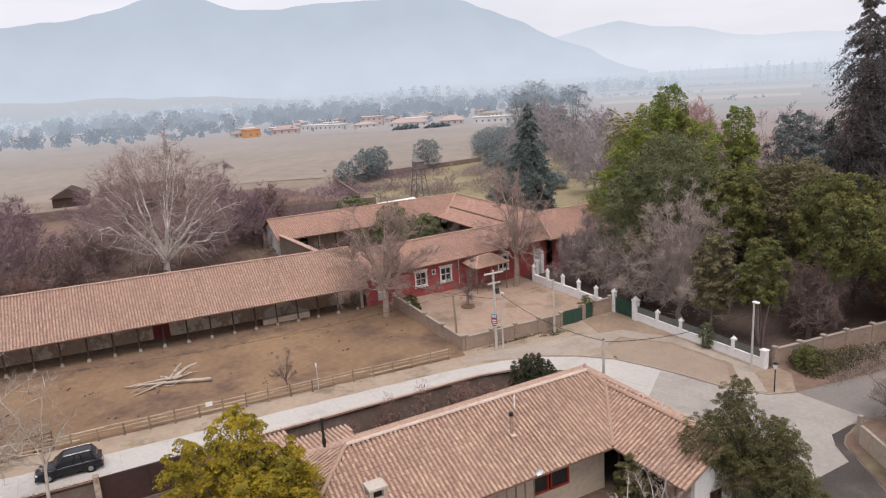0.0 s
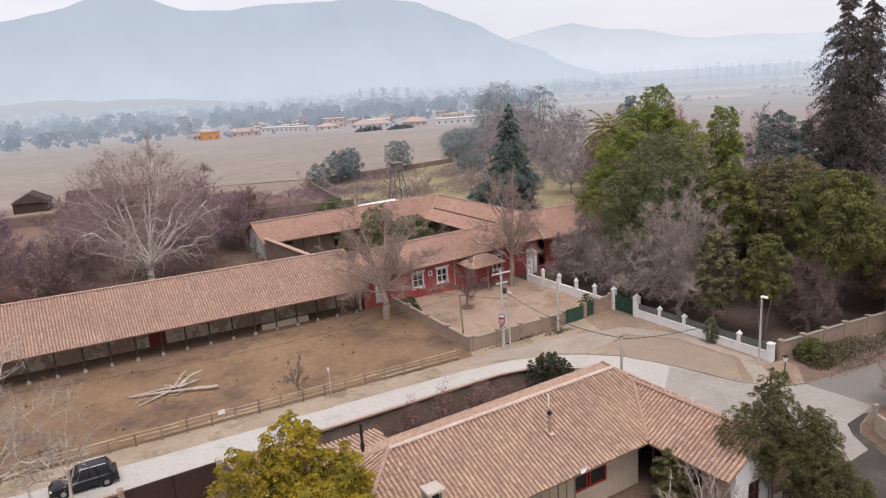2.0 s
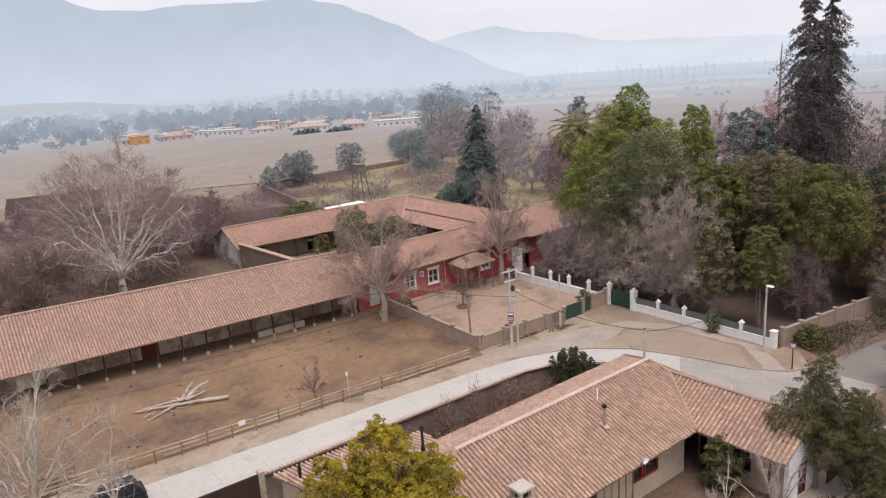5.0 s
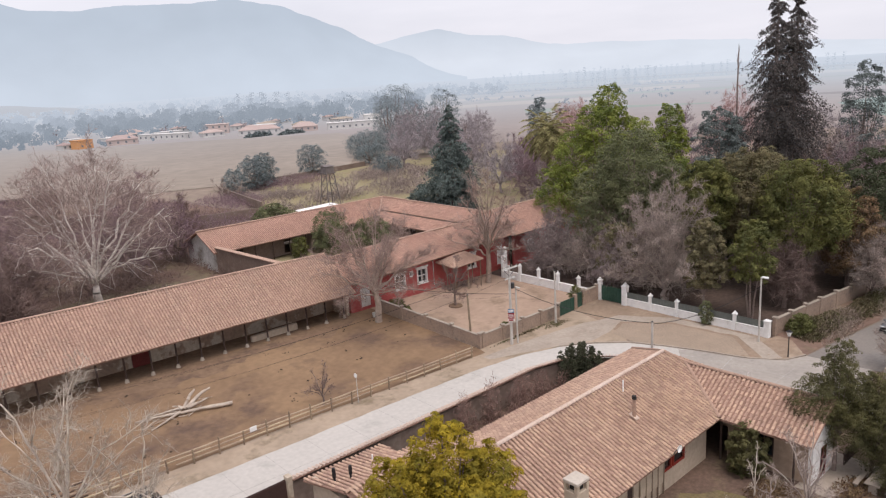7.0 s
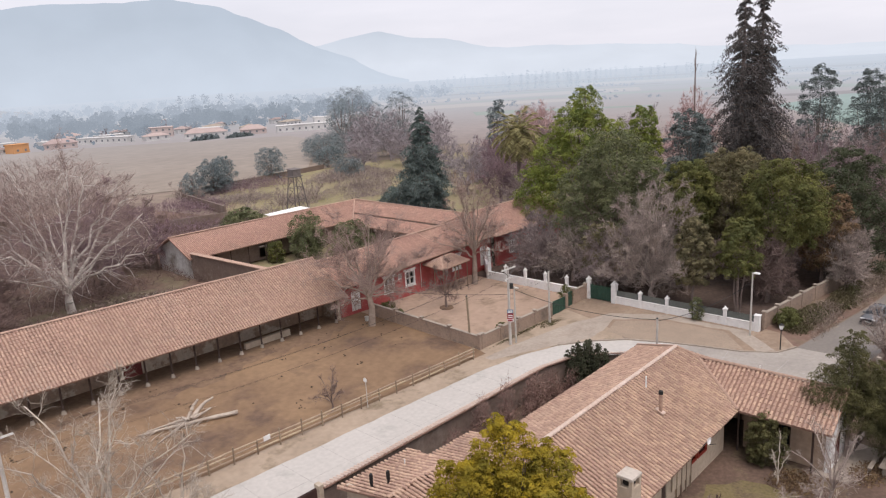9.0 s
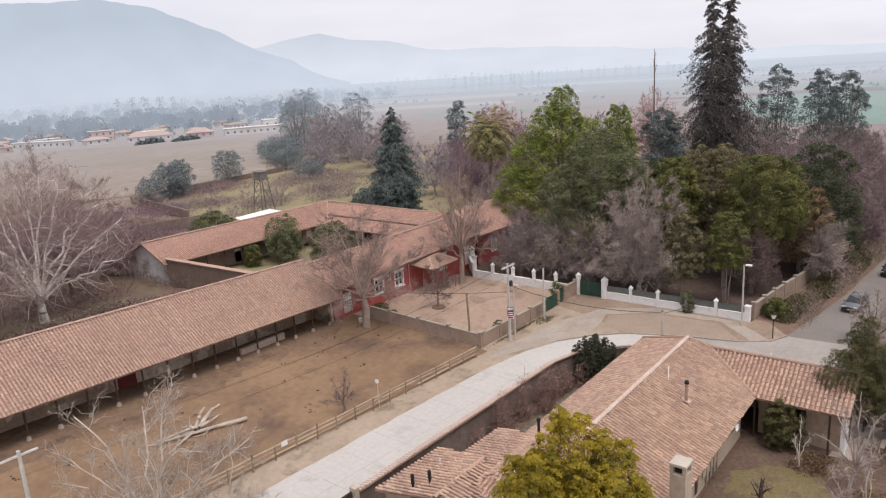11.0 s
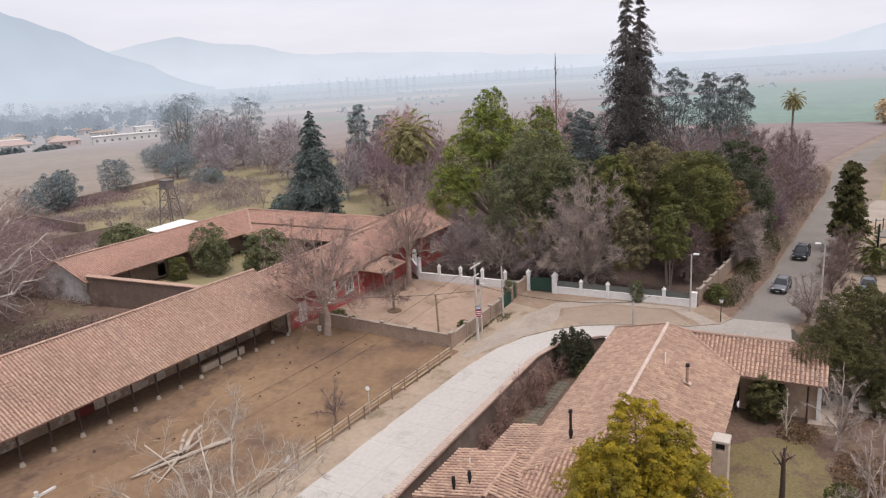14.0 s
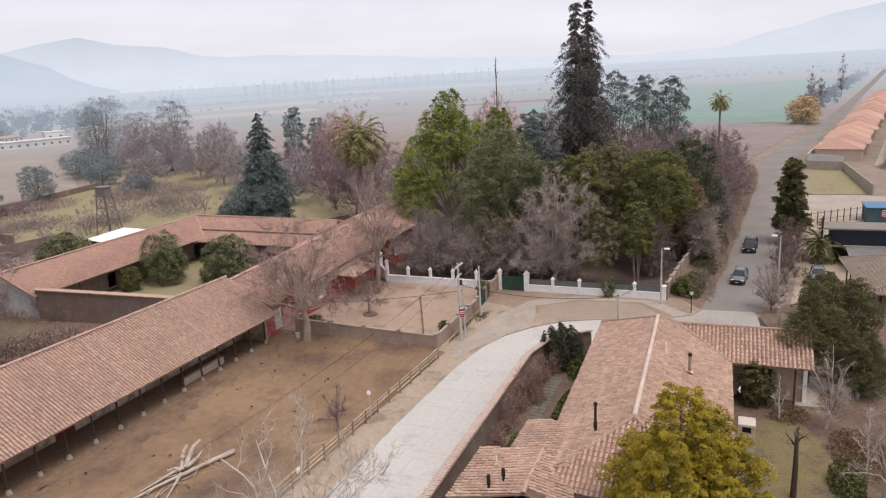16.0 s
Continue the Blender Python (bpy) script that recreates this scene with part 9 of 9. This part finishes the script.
spots = [(140, 492), (170, 432), (160, 476), (228, 470), (187, 520), (198, 436), (213, 447), (228, 424), (206, 470), (150, 520), (128, 478), (262, 428), (280, 470), (255, 500), (110, 505), (170, 586), (-30, 640), (-62, 700), (10, 620), (300, 400)]
kinds = [(M_PALEWALL, M_ROOF_DULL, "pale village house with a muted tile roof", False), (M_PALEWALL, M_ROOF_DULL, "pale village house with a tiled roof", False), (M_PALEWALL, M_PALEWALL, "white flat-roofed village house", True), (M_PALEWALL, M_CAP, "pale village house with a brown roof", False)]
for k, (x, y) in enumerate(spots):
    w, r, lab, fl = kinds[k % 4]
    small_house(x, y, rng.uniform(-40, 30), rng.uniform(9, 17), rng.uniform(7, 9), rng.uniform(2.7, 3.3), rng.uniform(1.2, 1.9), w, r, lab, flat=fl)
hedge = thicket("village_hedge", [(178, 388, 9, 2, 2.4), (195, 380, 9, 2, 2.2)], 2500, 0.8, M_LEAF_HAZED, "dark clipped hedge before the village houses", "hedge", 300)

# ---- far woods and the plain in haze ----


# Haze over the plain: emission takes over from lit colour with distance.
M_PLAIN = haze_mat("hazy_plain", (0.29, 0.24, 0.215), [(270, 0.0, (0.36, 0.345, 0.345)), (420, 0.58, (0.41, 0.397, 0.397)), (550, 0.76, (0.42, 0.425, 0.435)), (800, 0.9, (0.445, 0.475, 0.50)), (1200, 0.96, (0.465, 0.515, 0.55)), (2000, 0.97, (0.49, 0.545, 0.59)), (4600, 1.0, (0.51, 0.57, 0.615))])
# Distant trees: bluish haze put into the colour as emission.
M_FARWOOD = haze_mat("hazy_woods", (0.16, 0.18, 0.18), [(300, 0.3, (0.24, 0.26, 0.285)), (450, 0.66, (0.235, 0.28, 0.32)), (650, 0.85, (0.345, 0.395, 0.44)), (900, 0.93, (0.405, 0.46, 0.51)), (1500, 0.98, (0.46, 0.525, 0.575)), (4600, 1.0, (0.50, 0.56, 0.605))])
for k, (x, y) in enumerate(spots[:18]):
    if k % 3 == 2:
        bare_tree("village_tree", x + rng.uniform(-9, 9), y + rng.uniform(9, 16), rng.uniform(6, 10), rng.uniform(3, 4.5), "leafless tree among the village houses", 500 + k, M_TWIG_HAZED, M_TWIG_HAZED, trunk=0.25, fork=0.2, stems=8, side=4, spray=3, twigs=700, twig=1.2, thick=0.06, fine=2.5, group="village trees")
    else:
        leafy_tree("village_tree", x + rng.uniform(-10, 10), y + rng.uniform(9, 15), rng.uniform(5, 10), rng.uniform(2.2, 4), "green tree among the village houses, greyed by painted haze", 500 + k, M_FARWOOD, 900, 0.4, 0.2, 0.1, lobes=4, group="village trees", clumps=5)
pl = Shape()
radii = [285, 430, 560, 720, 950, 1300, 1900, 2800, 4690]
n = 96
for r in radii:
    for i in range(n):
        a = 2 * math.pi * i / n
        pl.v.append((r * math.cos(a), r * math.sin(a), 1.158))
pl.f = [(j * n + i, j * n + (i + 1) % n, (j + 1) * n + (i + 1) % n, (j + 1) * n + i) for j in range(len(radii) - 1) for i in range(n)]
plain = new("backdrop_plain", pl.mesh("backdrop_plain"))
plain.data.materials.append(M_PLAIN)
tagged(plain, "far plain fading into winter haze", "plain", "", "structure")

# Field tones with the same painted haze mixed in as emission.
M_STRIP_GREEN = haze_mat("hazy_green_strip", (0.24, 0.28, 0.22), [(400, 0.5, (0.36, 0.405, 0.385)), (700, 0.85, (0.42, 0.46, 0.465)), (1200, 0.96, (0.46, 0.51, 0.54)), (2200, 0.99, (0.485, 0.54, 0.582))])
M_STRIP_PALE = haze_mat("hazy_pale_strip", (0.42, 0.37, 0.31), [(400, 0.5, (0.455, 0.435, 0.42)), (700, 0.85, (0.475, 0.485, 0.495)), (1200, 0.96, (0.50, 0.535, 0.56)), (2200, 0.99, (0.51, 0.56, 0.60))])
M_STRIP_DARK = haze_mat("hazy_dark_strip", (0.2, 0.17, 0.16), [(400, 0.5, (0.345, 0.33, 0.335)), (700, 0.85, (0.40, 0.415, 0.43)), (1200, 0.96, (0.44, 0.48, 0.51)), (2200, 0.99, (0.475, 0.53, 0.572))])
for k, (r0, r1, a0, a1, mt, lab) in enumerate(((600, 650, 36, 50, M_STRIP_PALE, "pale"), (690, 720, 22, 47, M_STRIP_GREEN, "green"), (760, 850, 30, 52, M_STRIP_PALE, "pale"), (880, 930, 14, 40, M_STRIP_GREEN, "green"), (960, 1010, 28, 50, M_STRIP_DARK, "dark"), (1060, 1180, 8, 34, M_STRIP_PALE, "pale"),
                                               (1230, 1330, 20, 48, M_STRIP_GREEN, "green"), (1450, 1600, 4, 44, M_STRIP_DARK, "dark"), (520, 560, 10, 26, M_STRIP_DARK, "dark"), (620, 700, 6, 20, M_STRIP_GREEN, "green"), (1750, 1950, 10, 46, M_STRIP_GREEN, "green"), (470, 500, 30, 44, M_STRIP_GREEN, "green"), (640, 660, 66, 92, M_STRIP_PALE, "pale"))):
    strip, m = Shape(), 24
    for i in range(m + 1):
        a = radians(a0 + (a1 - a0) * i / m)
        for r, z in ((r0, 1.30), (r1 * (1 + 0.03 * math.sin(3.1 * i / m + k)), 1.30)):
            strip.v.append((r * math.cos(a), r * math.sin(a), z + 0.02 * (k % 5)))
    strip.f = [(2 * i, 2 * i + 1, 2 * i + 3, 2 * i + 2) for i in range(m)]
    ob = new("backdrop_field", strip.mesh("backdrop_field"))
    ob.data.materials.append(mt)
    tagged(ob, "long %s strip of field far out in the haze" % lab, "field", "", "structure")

nrng = np.random.default_rng(55)
P, S = [], []


def far_tree(x, y, h, r, k, size):
    g = 1.2
    d = nrng.normal(size=(k, 3))
    d /= np.linalg.norm(d, axis=1, keepdims=True)
    lobes = nrng.normal(size=(5, 3)) * np.array([0.45, 0.45, 0.35])
    pick = lobes[nrng.integers(0, 5, k)]
    c = (pick + d * 0.5) * np.array([r, r, h * 0.38])
    c[:, 2] += g + h * 0.55
    c[:, 2] = np.maximum(c[:, 2], g + 0.3)
    P.append(c + np.array([x, y, 0]))
    S.append(np.full(k, size))


def along(a0, a1, r0, r1, count, hs=(7, 14), k=45, leaf=1.0):
    for _ in range(count):
        a = radians(nrng.uniform(a0, a1))
        r = nrng.uniform(r0, r1)
        h = nrng.uniform(*hs)
        far_tree(r * math.cos(a), r * math.sin(a), h, h * nrng.uniform(0.3, 0.55), int(k * 1.5 / leaf ** 2), (0.082 * h + 0.25) * leaf)


along(79, 104, 470, 550, 55, (5, 11), 70, 0.65)
along(55, 79, 500, 600, 55, (5, 9), 70, 0.65)
along(52, 104, 560, 760, 260, (8, 17), 70, 0.75)
along(44, 104, 760, 1300, 330, (9, 17), 40)
for r0, share in ((560, 26), (720, 60), (930, 110), (1220, 150), (1600, 190)):
    for part_ in range(4):
        a0 = nrng.uniform(6, 46)
        along(a0, a0 + nrng.uniform(4, 9), r0 * nrng.uniform(0.97, 1.03), r0 * 1.035, share // 4, (2.5, 5.5), 16)
for k in range(44):
    f = k / 43
    far_tree(300 + 420 * f, 5 - 78 * f + nrng.uniform(0, 6), nrng.uniform(3, 7), nrng.uniform(2.5, 5), 60, 0.8)
along(60, 100, 1300, 2200, 140, (9, 15), 36)
for r0 in (820, 1050, 1350, 1800):
    along(-8, 14, r0, r0 * 1.02, 40, (4, 7), 22)
along(62, 80, 455, 485, 16, (2.5, 5), 60, 0.6)
along(58, 76, 540, 620, 44, (9, 15), 90, 0.75)
for x, y in ((-20, 470), (-5, 480), (-60, 520), (20, 500), (40, 520), (62, 560), (105, 530), (-90, 540), (-120, 560)):
    far_tree(x, y, 13, 5.5, 90, 1.3)
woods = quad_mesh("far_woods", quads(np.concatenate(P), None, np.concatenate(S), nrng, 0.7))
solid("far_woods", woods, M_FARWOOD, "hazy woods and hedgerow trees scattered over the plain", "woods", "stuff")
P, S = [], []
for a0, a1, r, cnt in ((30, 46, 1500, 34), (20, 30, 1250, 16), (33, 40, 1050, 12), (62, 66, 700, 6)):
    for i in range(cnt):
        a = radians(a0 + (a1 - a0) * (i + nrng.uniform(-0.4, 0.4)) / cnt)
        h = nrng.uniform(17, 27)
        x, y = r * math.cos(a), r * math.sin(a)
        k = 180
        c = nrng.normal(size=(k, 3)) * np.array([1.5, 1.5, 0]) + np.array([x, y, 1.2])
        c[:, 2] += nrng.random(k) * h
        P.append(c)
        S.append(np.full(k, 0.7))
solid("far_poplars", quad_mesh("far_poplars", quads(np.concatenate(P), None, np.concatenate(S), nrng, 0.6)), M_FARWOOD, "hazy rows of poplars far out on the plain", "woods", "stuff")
hill = Shape()
rows_, cols = 7, 40
for j in range(rows_):
    for i in range(cols + 1):
        a = radians(74 + 34 * i / cols)
        r = 1500 + 110 * j
        h = 34 * math.sin(math.pi * j / (rows_ - 1)) ** 1.2 * math.sin(math.pi * i / cols) ** 0.8 * (1 + 0.35 * noise.noise((i * 0.35, 3, j * 0.2)))
        hill.v.append((r * math.cos(a), r * math.sin(a), 1.0 + h))
hill.f = [(j * (cols + 1) + i, j * (cols + 1) + i + 1, (j + 1) * (cols + 1) + i + 1, (j + 1) * (cols + 1) + i) for j in range(rows_ - 1) for i in range(cols)]
hb = new("backdrop_hill", hill.mesh("backdrop_hill", True))
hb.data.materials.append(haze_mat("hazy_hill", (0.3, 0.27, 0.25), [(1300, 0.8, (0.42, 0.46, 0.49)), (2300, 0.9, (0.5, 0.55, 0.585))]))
tagged(hb, "low hazy hill with terraces before the mountains", "hill", "", "structure")
